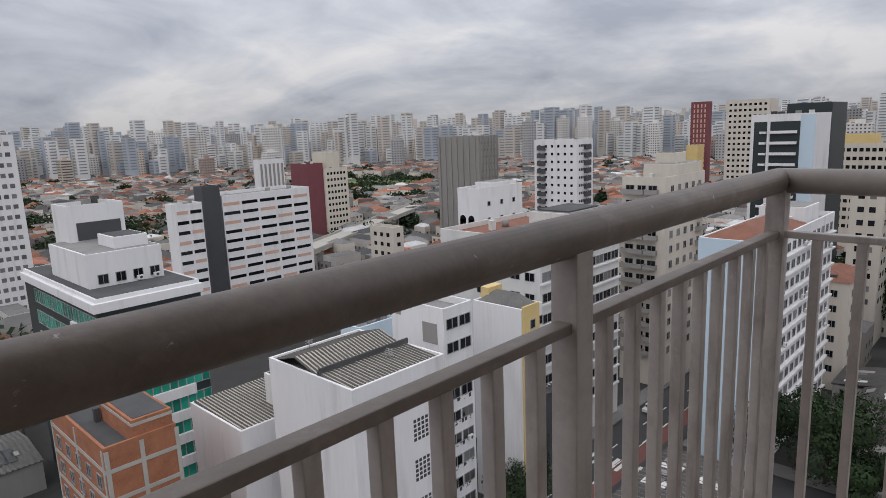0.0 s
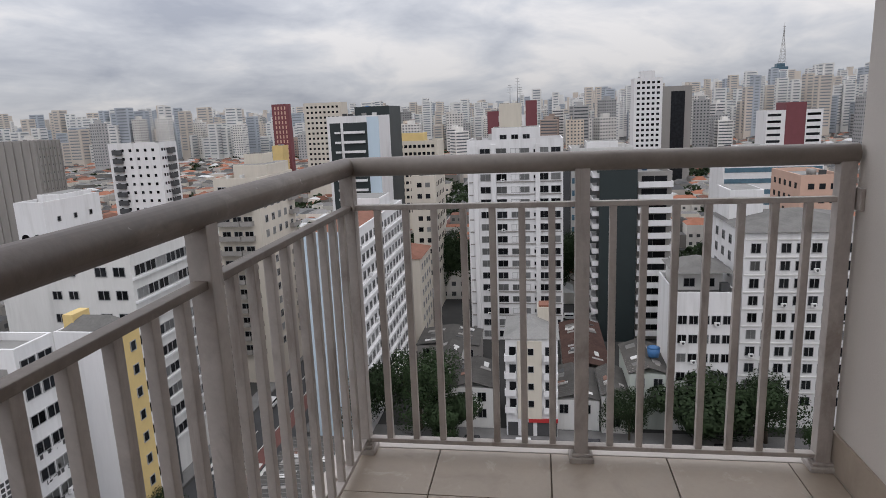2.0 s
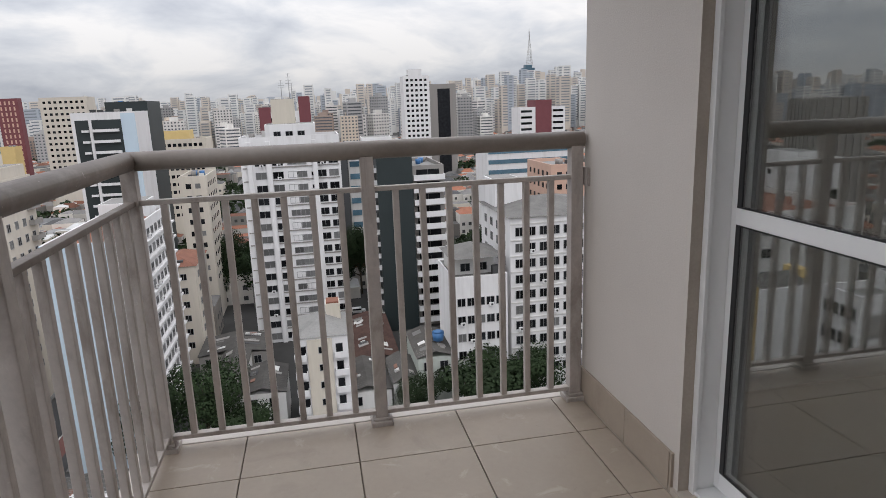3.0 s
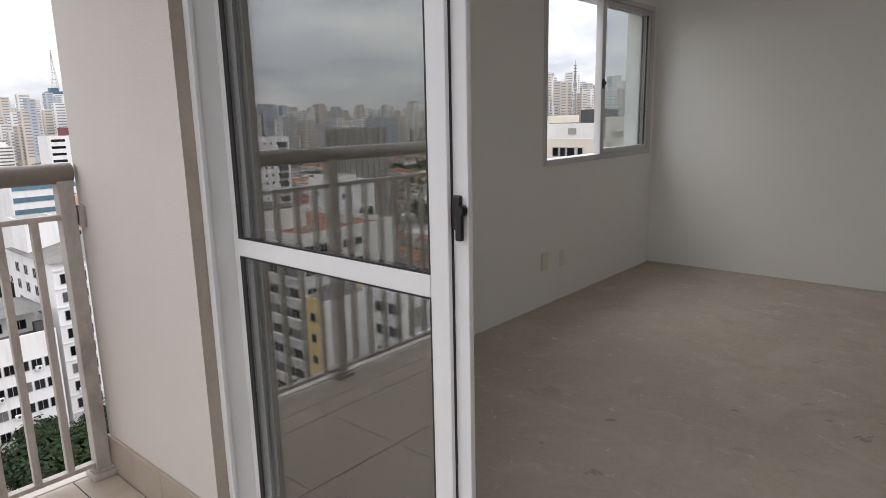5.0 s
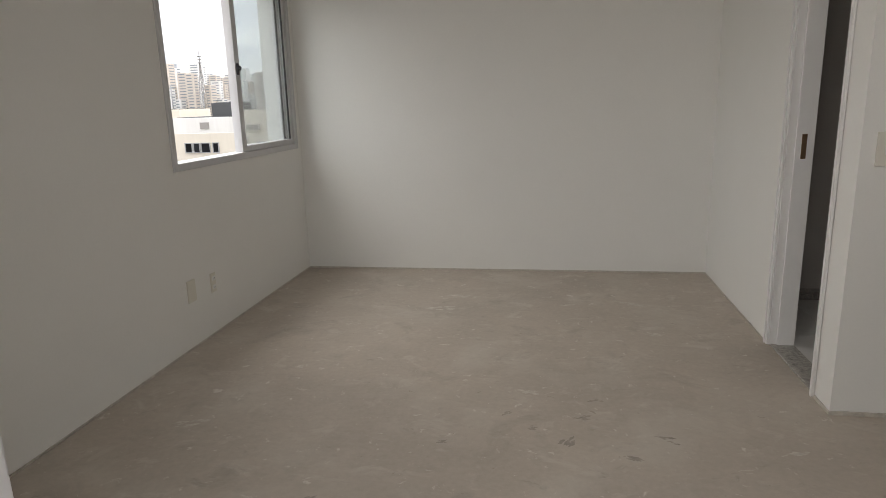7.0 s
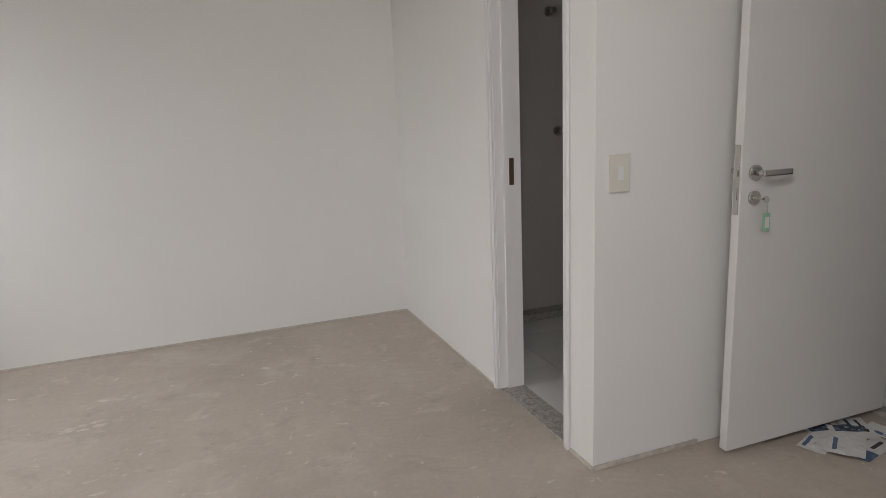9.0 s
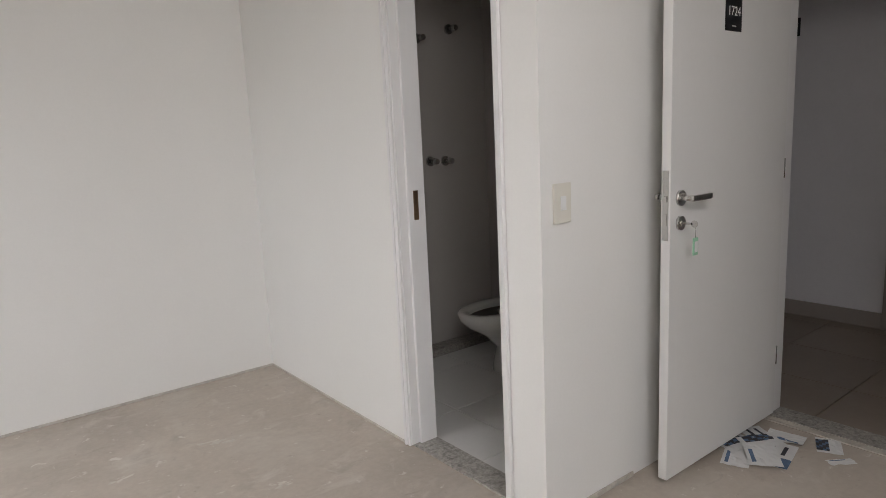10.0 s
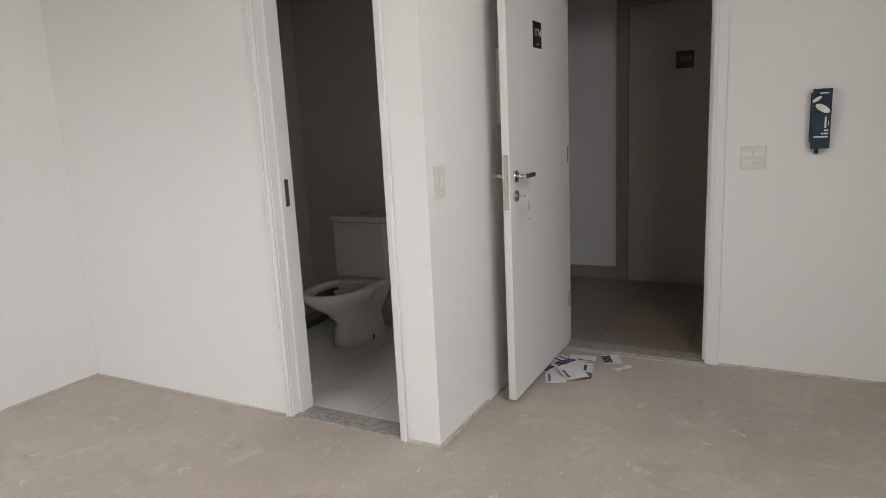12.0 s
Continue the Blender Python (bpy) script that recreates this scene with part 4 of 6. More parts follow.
M_BARK = mat("bark", (0.09, 0.07, 0.05), 0.95, vary=0.3, scale=4)
M_GRASS = mat("park_grass", (0.13, 0.16, 0.06), 0.95, vary=0.25, scale=0.03, fine_scale=0.5)
M_TANK = mat("blue_water_tank", (0.04, 0.14, 0.32), 0.5, vary=0.1)
M_CARW = mat("white_car_paint", (0.7, 0.7, 0.7), 0.25, vary=0.02)
M_CARD = mat("dark_car_paint", (0.03, 0.03, 0.035), 0.25, vary=0.02)
M_SHOPRED = mat("red_shop_front", (0.40, 0.03, 0.03), 0.6, vary=0.1)

struct_box("ground", (-4990, -4990, G - 2), (4990, 4990, G), M_GROUND, "grey city ground reaching the horizon", "ground")
struct_box("road", (-700, -50.5, G + 0.001), (60, -40.0, G + 0.05), M_ASPHALT, "wide asphalt avenue with lane markings", "road")
struct_box("road_cross", (-93.5, -39.9, G + 0.001), (-85.5, 260, G + 0.05), M_ASPHALT, "narrow asphalt side street", "road")
struct_box("bus_lane", (-330, -44.0, G + 0.055), (-72, -41.6, G + 0.07), M_BUSRED, "faded red painted bus lane", "lane")
bm = bmesh.new()
for i in range(60):
    for y in (-47.2, -44.3):
        bm_box(bm, (-70 - i * 6, y - 0.09, G + 0.055), (-67 - i * 6, y + 0.09, G + 0.075))
for i in range(8):
    bm_box(bm, (-84 + 0.0, -50 + i * 1.25, G + 0.055), (-80.5, -49.4 + i * 1.25, G + 0.078))
bm_box(bm, (-330, -44.25, G + 0.076), (-72, -44.1, G + 0.08))
struct("road_markings", bm, M_LINE, "white lane lines and a zebra crossing", "road marking")
bm = bmesh.new()
for a, b in (((-84.9, -39.5, G), (-60, 60, G + 0.16)), ((-97.5, -39.5, G), (-94.1, 260, G + 0.16)), ((-700, -39.5, G), (-97.6, -37, G + 0.16)), ((-700, -54, G), (60, -51, G + 0.16))):
    bm_box(bm, a, b, 0.03)
struct("pavement", bm, M_PAVE, "grey pavements with raised kerbs", "pavement")

WIN = {}


def window_mesh(w, h, glass=None):
    """The frame of a window as one ring with a mullion, or, with a glass, its pane."""
    key = (round(w, 2), round(h, 2), glass.name if glass else "")
    if key not in WIN:
        t = 0.07
        if glass:
            bm = bmesh.new()
            bm_box(bm, (0.0, -w / 2, -h / 2), (0.03, w / 2, h / 2))
            WIN[key] = mesh_of(bm, "pane", glass)
        else:
            holes = [(-w / 2, -0.03, -h / 2, h / 2), (0.03, w / 2, -h / 2, h / 2)] if w > 1.0 else [(-w / 2, w / 2, -h / 2, h / 2)]
            WIN[key] = mesh_of(wall_bm("x", 0.0, 0.10, -w / 2 - t, w / 2 + t, -h / 2 - t, h / 2 + t, holes), "window", M_WFRAME)
    return WIN[key]


def window(body, m, w, h, glass, near=True):
    """One window on a facade: a frame with its pane, or far off the pane alone."""
    if near:
        ob = new("window", window_mesh(w, h))
        ob.matrix_basis = m
        ob.parent = body
        p = new("pane", window_mesh(w, h, glass))
        p.parent = ob
    else:
        ob = new("window", window_mesh(w, h, glass))
        ob.matrix_basis = m
        ob.parent = body
    return ob


FACES = {"E": (1, 0, 0), "N": (0, 1, 90), "S": (0, -1, -90)}
wr = random.Random(12)


def put_windows(body, dims, face, rows, cols, w, h, top, storey, margin=1.0, glass=M_GLASSD, alt=None, alt_chance=0.25, jitter=0.0, ac=0.0, cols_at=None):
    """A grid of windows on one face of a body whose own space is centred at its foot."""
    dx, dy, z1 = dims
    nx, ny, rot = FACES[face]
    span = dy if face == "E" else dx
    for r in range(rows):
        z = z1 - top - r * storey
        if z - h / 2 < 0.5:
            break
        for c in range(cols):
            u = cols_at[c] * span / 2 if cols_at else (-span / 2 + margin + (span - 2 * margin) * (c + 0.5) / cols)
            g = alt if alt and wr.random() < alt_chance else glass
            m = pose(dx / 2, u, z) if face == "E" else pose(u, ny * dy / 2, z, 0, 0, rot)
            window(body, m, w, h, g, body.location.length < 160)
            if ac and wr.random() < ac:
                a = new("air_conditioner", ac_mesh())
                a.matrix_basis = m @ pose(0.09, w * 0.1, -h / 2 + 0.05)
                a.parent = body


def ac_mesh():
    if "ac" not in WIN:
        bm = bmesh.new()
        bm_box(bm, (0, -0.4, -0.3), (0.38, 0.4, 0.28), 0.03)
        bm_cyl(bm, (0.38, 0.05, 0), (0.39, 0.05, 0), 0.2, 14, mi=1)
        WIN["ac"] = mesh_of(bm, "air_conditioner", [M_W1, M_ROOFD])
    return WIN["ac"]


def building(name, x0, x1, y0, y1, top, wall, label, roof=M_ROOFC, parapet=0.9, ground=G, category="building", clutter=True):
    """A grid-aligned block standing on the ground, with a parapet round its flat roof."""
    b = empty(name, ((x0 + x1) / 2, (y0 + y1) / 2, ground), label, category)
    dx, dy, h = x1 - x0, y1 - y0, top - ground
    bm = bmesh.new()
    bm_box(bm, (-dx / 2, -dy / 2, 0), (dx / 2, dy / 2, h - parapet))
    part("wall", bm, wall, b)
    bm = bmesh.new()
    o = [[bm.verts.new((sx * (dx / 2 - k), sy * (dy / 2 - k), z)) for sx, sy in ((-1, -1), (1, -1), (1, 1), (-1, 1))] for k, z in ((0, h - parapet), (0, h), (0.28, h), (0.28, h - parapet))]
    for p, q in zip(o, o[1:] + o[:1]):
        for i in range(4):
            bm.faces.new((p[i], p[(i + 1) % 4], q[(i + 1) % 4], q[i]))
    bmesh.ops.recalc_face_normals(bm, faces=bm.faces)
    part("parapet", bm, wall, b)
    if clutter and dx > 6:
        rc = random.Random(int(dx * 31 + dy * 17 + h))
        for _ in range(rc.randint(3, 6)):
            ux, uy = rc.uniform(-dx / 2 + 1.2, dx / 2 - 1.2), rc.uniform(-dy / 2 + 1.2, dy / 2 - 1.2)
            if rc.random() < 0.4:
                bm = bmesh.new()
                bm_cyl(bm, (ux, uy, h - parapet + 0.06), (ux, uy, h - parapet + 1.3), 0.6, 14, 0.68)
                part("roof_tank", bm, rc.choice((M_TANK, M_GREYF, M_GREYF)), b)
            else:
                sx, sy, sz = rc.uniform(0.5, 1.4), rc.uniform(0.5, 1.6), rc.uniform(0.6, 1.8)
                box_part("roof_unit", (ux - sx / 2, uy - sy / 2, h - parapet + 0.06), (ux + sx / 2, uy + sy / 2, h - parapet + sz), rc.choice((M_W2, M_GREYF, M_ROOFD)), b, 0.03)
    box_part("roof", (-dx / 2 + 0.25, -dy / 2 + 0.25, h - parapet), (dx / 2 - 0.25, dy / 2 - 0.25, h - parapet + 0.06), roof, b)
    return b, (dx, dy, h)


def hip_roof(b, dx, dy, z, rise, material, over=0.4, name="tiled_roof"):
    bm = bmesh.new()
    a, c = dx / 2 + over, dy / 2 + over
    rx, ry = max(0, a - c), max(0, c - a)
    base = [bm.verts.new(p) for p in ((-a, -c, z), (a, -c, z), (a, c, z), (-a, c, z))]
    if rx > 0:
        r1, r2 = bm.verts.new((-rx, 0, z + rise)), bm.verts.new((rx, 0, z + rise))
        for f in ((base[0], base[1], r2, r1), (base[1], base[2], r2), (base[2], base[3], r1, r2), (base[3], base[0], r1)):
            bm.faces.new(f)
    else:
        r1, r2 = bm.verts.new((0, -ry, z + rise)), bm.verts.new((0, ry + 0.001, z + rise))
        for f in ((base[0], base[1], r1), (base[1], base[2], r2, r1), (base[2], base[3], r2), (base[3], base[0], r1, r2)):
            bm.faces.new(f)
    bm.faces.new(list(reversed(base)))
    return part(name, bm, material, b)


def ribs_roof(b, x0, x1, y0, y1, z0, z1, material, along="x", pitch=0.9, name="corrugated_roof"):
    """A sloping sheet roof with real ribs: from z0 at its low end to z1 at its high end, across y."""
    bm = bmesh.new()
    n = max(2, int((x1 - x0) / pitch) * 2)
    step = (x1 - x0) / n
    prev = None
    for i in range(n + 1):
        x = x0 + step * (i + (0.35 if i % 2 and i < n else 0.0))
        dz = 0.3 * pitch if i % 2 else 0.0
        row = [bm.verts.new((x, y0, z0 + dz)), bm.verts.new((x, y1, z1 + dz)), bm.verts.new((x, y1, z1 - 0.1)), bm.verts.new((x, y0, z0 - 0.1))]
        # every other flank gets the darker material, painted shade that makes the ribs show
        if prev:
            for k in range(4):
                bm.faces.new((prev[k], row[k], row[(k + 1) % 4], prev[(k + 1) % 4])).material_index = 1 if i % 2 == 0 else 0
        prev = row
    bmesh.ops.recalc_face_normals(bm, faces=bm.faces)
    return part(name, bm, [material, M_RUSTSHADE if material is M_RUST else M_RIBSHADE], b)


def roof_box(b, x0, x1, y0, y1, z0, z1, material, name="roof_house"):
    if z1 - z0 > 1.2 and x1 - x0 > 2:
        box_part("roof_sheet", (x0 + 0.3, y0 + 0.3, z1), (x1 - 0.3, y1 - 0.3, z1 + 0.05), M_ROOFC if (x1 - x0) > 7 else M_ROOFD, b)
    return box_part(name, (x0, y0, z0), (x1, y1, z1), material, b, 0.03)


def balcony_bands(b, dims, face, rows, top, storey, u0, u1, depth, height, material, name="balcony"):
    dx, dy, h = dims
    key = (name, round(u1 - u0, 2), depth, height, material.name)
    if key not in WIN:
        bm = bmesh.new()
        w = (u1 - u0) / 2
        bm_box(bm, (0, -w, 0), (depth, w, 0.15))
        bm_box(bm, (depth - 0.12, -w, 0.15), (depth, w, height))
        for s in (-1, 1):
            a, c = sorted((s * w, s * (w - 0.12)))
            bm_box(bm, (0, a, 0.15), (depth - 0.12, c, height))
        WIN[key] = mesh_of(bm, name, material)
    for r in range(rows):
        u, z = (u0 + u1) / 2, h - top - r * storey
        if z < 1:
            break
        ob = new(name, WIN[key])
        ob.matrix_basis = pose(dx / 2, u, z) if face == "E" else pose(u, FACES[face][1] * dy / 2, z, 0, 0, FACES[face][2])
        ob.parent = b


def antenna(b, x, y, z, h):
    bm = bmesh.new()
    bm_cyl(bm, (x, y, z), (x, y, z + h), 0.06, 8)
    for k in range(4):
        bm_cyl(bm, (x - 0.5, y, z + h * (0.55 + 0.12 * k)), (x + 0.5, y, z + h * (0.55 + 0.12 * k)), 0.03, 6)
        bm_cyl(bm, (x, y - 0.7 + 0.1 * k, z + h * (0.6 + 0.12 * k)), (x, y + 0.7 - 0.1 * k, z + h * (0.6 + 0.12 * k)), 0.03, 6)
    part("antenna", bm, M_WFRAME, b)


# white apartment tower opposite
b, d = building("apartment_tower", -153.0, -140.0, -15.2, 5.4, -4.7, M_W1, "tall white apartment tower with grey window bands and roof antennas", M_ROOFD)
put_windows(b, d, "E", 16, 1, 2.1, 1.35, 2.6, 2.75, glass=M_GLASSD, alt=M_GLASSL, cols_at=[-0.62], ac=0.2)
put_windows(b, d, "E", 16, 1, 2.1, 1.35, 2.6, 2.75, glass=M_GLASSD, alt=M_GLASSL, cols_at=[-0.28], ac=0.2)
put_windows(b, d, "E", 16, 2, 2.0, 1.2, 2.6, 2.75, glass=M_GLASSL, alt=M_W1, cols_at=[0.02, 0.2])
put_windows(b, d, "E", 16, 2, 1.9, 1.35, 2.6, 2.75, glass=M_GLASSD, alt=M_GLASSL, cols_at=[0.60, 0.85], ac=0.15)
put_windows(b, d, "E", 16, 1, 0.5, 0.7, 2.6, 2.75, glass=M_GLASSD, cols_at=[0.42])
bm = bmesh.new()
for y in (-8.5, -4.6, 4.9):
    bm_box(bm, (d[0] / 2, y - 0.5, 0), (d[0] / 2 + 0.6, y + 0.5, d[2] - 1.0), 0.02)
parts_of("pilaster", bm, M_W1, b)
bm = bmesh.new()
for k in range(15):
    z = d[2] - 3.75 - k * 2.75
    bm_box(bm, (d[0] / 2, -d[1] / 2 + 0.3, z), (d[0] / 2 + 0.18, -9.1, z + 0.22))
    bm_box(bm, (d[0] / 2, -4.0, z), (d[0] / 2 + 0.18, 4.3, z + 0.22))
    bm_box(bm, (d[0] / 2, 5.5, z), (d[0] / 2 + 0.18, d[1] / 2 - 0.3, z + 0.22))
parts_of("ledge", bm, M_GREYF, b)
roof_box(b, -5, 4, -5.0, 5.5, d[2] - 0.9, d[2] + 2.4, M_W1)
roof_box(b, -4, 2, -3.4, 1.4, d[2] + 2.4, d[2] + 7.6, M_CREAM, "water_tank_house")
put_windows(b, (8.0, 10.5, d[2] + 1.6), "E", 1, 3, 1.4, 0.9, 1.2, 3, margin=1.5, glass=M_GLASSD)
antenna(b, 0, -1, d[2] + 7.6, 4.0)
antenna(b, -1, 0.6, d[2] + 7.6, 5.5)
antenna(b, 0.5, 1.2, d[2] + 7.6, 3.4)

# dark green building with white balconies
b, d = building("office_tower", -165, -139.5, 13.0, 20.8, -9.5, M_DKGREEN, "dark green tower slab with a white balcony stack", M_ROOFD)
b2, d2 = building("balcony_tower", -163, -141.5, 20.9, 28.2, -12.5, M_GREYF, "narrow tower with stacked white balconies", M_ROOFC)
balcony_bands(b2, d2, "E", 15, 3.2, 2.75, -3.5, 3.6, 1.8, 1.25, M_W1)
put_windows(b2, d2, "E", 15, 2, 2.6, 1.3, 1.6, 2.75, glass=M_GLASSD)
balcony_bands(b, d, "S", 14, 4.0, 2.75, 6.0, 12.0, 1.4, 1.1, M_W1)
b, d = building("glass_office", -206, -190, 9.5, 27, -10.0, M_W2, "office block with blue glass bands", M_ROOFC)
bm = bmesh.new()
for k in range(8):
    bm_box(bm, (d[0] / 2, -d[1] / 2 + 0.4, d[2] - 3.0 - k * 3.6), (d[0] / 2 + 0.12, d[1] / 2 - 0.4, d[2] - 1.4 - k * 3.6))
parts_of("window_band", bm, M_GLASSB, b)
roof_box(b, -5, 3, -4, 5, d[2] - 0.9, d[2] + 1.5, M_W1)
building("dark_core_tower", -200, -187, 3.5, 9.2, -11.0, M_DARKF, "dark service tower beside the glass office", M_ROOFD)

# white stepped office block
b, d = building("white_office_block", -120.0, -101.0, 31.1, 51.5, -18.0, M_W1, "white office block with rows of dark windows and air conditioners", M_FIBRO)
put_windows(b, d, "E", 10, 9, 1.3, 1.4, 2.6, 2.75, margin=0.5, glass=M_GLASSD, alt=M_GLASSL, alt_chance=0.12, ac=0.22)
put_windows(b, d, "S", 10, 4, 1.3, 1.4, 2.6, 2.75, margin=1.6, glass=M_GLASSD)
hip_roof(b, d[0], d[1], d[2] - 0.1, 2.2, M_FIBRO, 0.5)
bm = bmesh.new()
for k in range(10):
    bm_box(bm, (d[0] / 2, -d[1] / 2, d[2] - 1.4 - k * 2.75), (d[0] / 2 + 0.12, d[1] / 2, d[2] - 1.2 - k * 2.75))
parts_of("string_course", bm, M_W2, b)
roof_box(b, -9, -1, -9.8, -4.5, d[2] - 0.9, d[2] + 5.0, M_W1, "stair_tower")
b, d = building("white_wing", -112, -99, 20.6, 29.9, -27.0, M_W1, "lower white wing with tiled terrace roof", M_FIBRO)
put_windows(b, d, "E", 6, 5, 1.25, 1.3, 4.4, 3.1, margin=0.5, glass=M_GLASSD, alt=M_GLASSL, ac=0.3)
roof_box(b, -6, 2.0, -3.6, 3.6, d[2] - 0.9, d[2] + 2.6, M_W2)
hip_roof(b, 9.0, 8.2, d[2] + 2.6, 1.8, M_FIBRO, 0.5)
put_windows(b, (4.0, 7.2, d[2] + 1.8), "E", 1, 2, 1.6, 1.3, 1.4, 3, margin=0.6, glass=M_GLASSD)

# cream and white narrow building
b, d = building("narrow_apartment_house", -106.0, -95.3, -5.3, 2.8, -33.3, M_W1, "narrow cream and white walk-up with shop front", M_FIBRO)
box_part("cream_panel", (d[0] / 2, -2.2, 3.2), (d[0] / 2 + 0.25, 1.6, d[2] - 0.5), M_CREAM, b)
put_windows(b, d, "E", 4, 2, 1.0, 1.4, 2.2, 2.9, glass=M_GLASSD, alt=M_GLASSL, cols_at=[-0.72, 0.66])
put_windows(b, (d[0] + 0.5, d[1], d[2]), "E", 4, 1, 0.8, 1.0, 2.2, 2.9, glass=M_GLASSD, cols_at=[-0.02])
balcony_bands(b, d, "E", 4, 3.6, 2.9, -4.2, -2.4, 0.9, 1.0, M_W1)
balcony_bands(b, d, "E", 4, 3.6, 2.9, 1.9, 4.1, 0.9, 1.0, M_W1)
hip_roof(b, d[0], d[1], d[2] - 0.1, 1.9, M_ROOFC, 0.3)
roof_box(b, -4, -1, 1.0, 3.4, d[2] - 0.9, d[2] + 3.0, M_CREAM)
hip = roof_box(b, -3.8, -1.2, 1.2, 3.2, d[2] + 3.0, d[2] + 3.3, M_TILES, "chimney_cap")
box_part("shop_sign", (d[0] / 2, -0.5, 2.6), (d[0] / 2 + 0.3, 4.1, 3.2), M_SHOPRED, b)
bm = bmesh.new()
for y in (-3.0, -0.6, 1.6, 3.2):
    bm_box(bm, (d[0] / 2, y - 0.8, 0.2), (d[0] / 2 + 0.1, y + 0.8, 2.5))
parts_of("shop_front", bm, M_ROOFD, b)

# pale blue slab with windowed side
b, d = building("blue_end_slab", -127, -91.3, -36.6, -27.4, -15.5, M_W1, "white apartment slab with a blank pale blue end wall and clay tile roof", M_ROOFC)
box_part("blue_end_wall", (d[0] / 2, -d[1] / 2, 0), (d[0] / 2 + 0.06, d[1] / 2, d[2]), M_LBLUE, b)
put_windows(b, d, "N", 11, 13, 1.3, 1.2, 2.2, 2.85, margin=0.8, glass=M_GLASSD, alt=M_GLASSL, ac=0.12)
bm = bmesh.new()
for k in range(11):
    bm_box(bm, (-d[0] / 2, d[1] / 2, d[2] - 3.5 - k * 2.85), (d[0] / 2, d[1] / 2 + 0.5, d[2] - 3.2 - k * 2.85))
parts_of("ledge", bm, M_W1, b)
hip_roof(b, d[0] * 0.55, d[1] - 1, d[2] - 0.1, 1.8, M_TILES, 0.2).location = (d[0] * 0.2, 0, 0)
roof_box(b, -12, -4, -3.5, 3.5, d[2] - 0.9, d[2] + 2.2, M_W1)
b, d = building("beige_tower", -178.0, -162.0, -32.2, -25.9, -14.1, M_BEIGE, "slim beige apartment tower", M_ROOFC)
put_windows(b, d, "N", 9, 5, 1.2, 1.2, 2.4, 2.9, glass=M_GLASSD)
put_windows(b, d, "E", 9, 2, 1.2, 1.2, 2.4, 2.9, glass=M_GLASSD, alt=M_GLASSL)
b, d = building("pink_house_block", -146, -132, -33, -25.2, -29.0, M_BEIGE, "peach walk-up block with a clay tile roof", M_TILES)
put_windows(b, d, "E", 6, 2, 1.1, 1.2, 2.3, 2.9, glass=M_GLASSD)
put_windows(b, d, "N", 6, 4, 1.1, 1.2, 2.3, 2.9, glass=M_GLASSD)
hip_roof(b, d[0], d[1], d[2] - 0.1, 1.6, M_TILES, 0.3)

# balcony block
b, d = building("balcony_block", -131.2, -113.5, -60.6, -51.8, -9.1, M_BEIGE, "beige apartment block with stacks of dark balconies", M_ROOFC)
put_windows(b, d, "E", 12, 3, 1.6, 1.5, 2.4, 2.85, glass=M_GLASSD, cols_at=[-0.62, -0.08, 0.42])
balcony_bands(b, d, "E", 12, 3.3, 2.85, -4.2, 0.4, 1.1, 0.95, M_GREYF)
balcony_bands(b, d, "E", 12, 3.3, 2.85, 0.6, 3.0, 1.1, 0.95, M_GREYF)
put_windows(b, d, "N", 12, 5, 1.1, 1.3, 2.4, 2.85, glass=M_GLASSD, alt=M_GLASSL)
balcony_bands(b, d, "N", 12, 3.3, 2.85, -8.6, -5.0, 1.0, 0.95, M_GREYF)
roof_box(b, -8, 3, -3, 4, d[2] - 0.9, d[2] + 2.0, M_BEIGE)
roof_box(b, -5, 0, -2, 2, d[2] + 2.0, d[2] + 4.0, M_CREAM, "water_tank_house")

# ribbon-window block
b, d = building("ribbon_window_block", -99, -75.5, -73, -53.2, -15.0, M_W2, "off-white office block with continuous window ribbons", M_TILES)
for k in range(9):
    z = d[2] - 2.6 - k * 3.2
    for u in range(9):
        window(b, pose(-d[0] / 2 + 1.7 + u * 2.5, d[1] / 2, z, 0, 0, 90), 2.2, 1.3, M_GLASSD if (u + k) % 3 else M_GLASSL, b.location.length < 130)
put_windows(b, d, "E", 9, 2, 1.3, 1.1, 2.6, 3.2, glass=M_GLASSD, cols_at=[-0.15, 0.1])
put_windows(b, d, "E", 9, 2, 1.6, 1.2, 2.6, 3.2, glass=M_GLASSD, cols_at=[0.55, 0.82])
bm = bmesh.new()
for k in range(9):
    bm_box(bm, (-d[0] / 2, d[1] / 2, d[2] - 3.75 - k * 3.2), (d[0] / 2, d[1] / 2 + 0.35, d[2] - 3.45 - k * 3.2))
parts_of("ledge", bm, M_W1, b)
roof_box(b, -10, 2, 1, 9, d[2] - 0.9, d[2] + 2.4, M_W2)
roof_box(b, -8, 1, 2, 8, d[2] + 2.4, d[2] + 2.7, M_ROOFD, "roof_slab")

# white tower with arched windows
b, d = building("arched_white_block", -107.9, -94.0, -85.8, -80.3, -10.4, M_W1, "plain white block with a few arched windows", M_ROOFC)
for u, z in ((-1.45, d[2] - 6.5), (0.75, d[2] - 6.5)):
    bm = bmesh.new()
    bm_box(bm, (d[0] / 2, u - 0.75, z - 3.4), (d[0] / 2 + 0.08, u + 0.75, z + 0.4))
    bm_cyl(bm, (d[0] / 2, u, z + 0.4), (d[0] / 2 + 0.08, u, z + 0.4), 0.75, 20)
    part("arched_window", bm, M_GLASSD, b)
put_windows(b, d, "N", 7, 3, 0.7, 0.8, 3.2, 3.2, glass=M_GLASSD)
roof_box(b, -6, 2.0, -2.4, 2.0, d[2] - 0.9, d[2] + 0.7, M_W1)

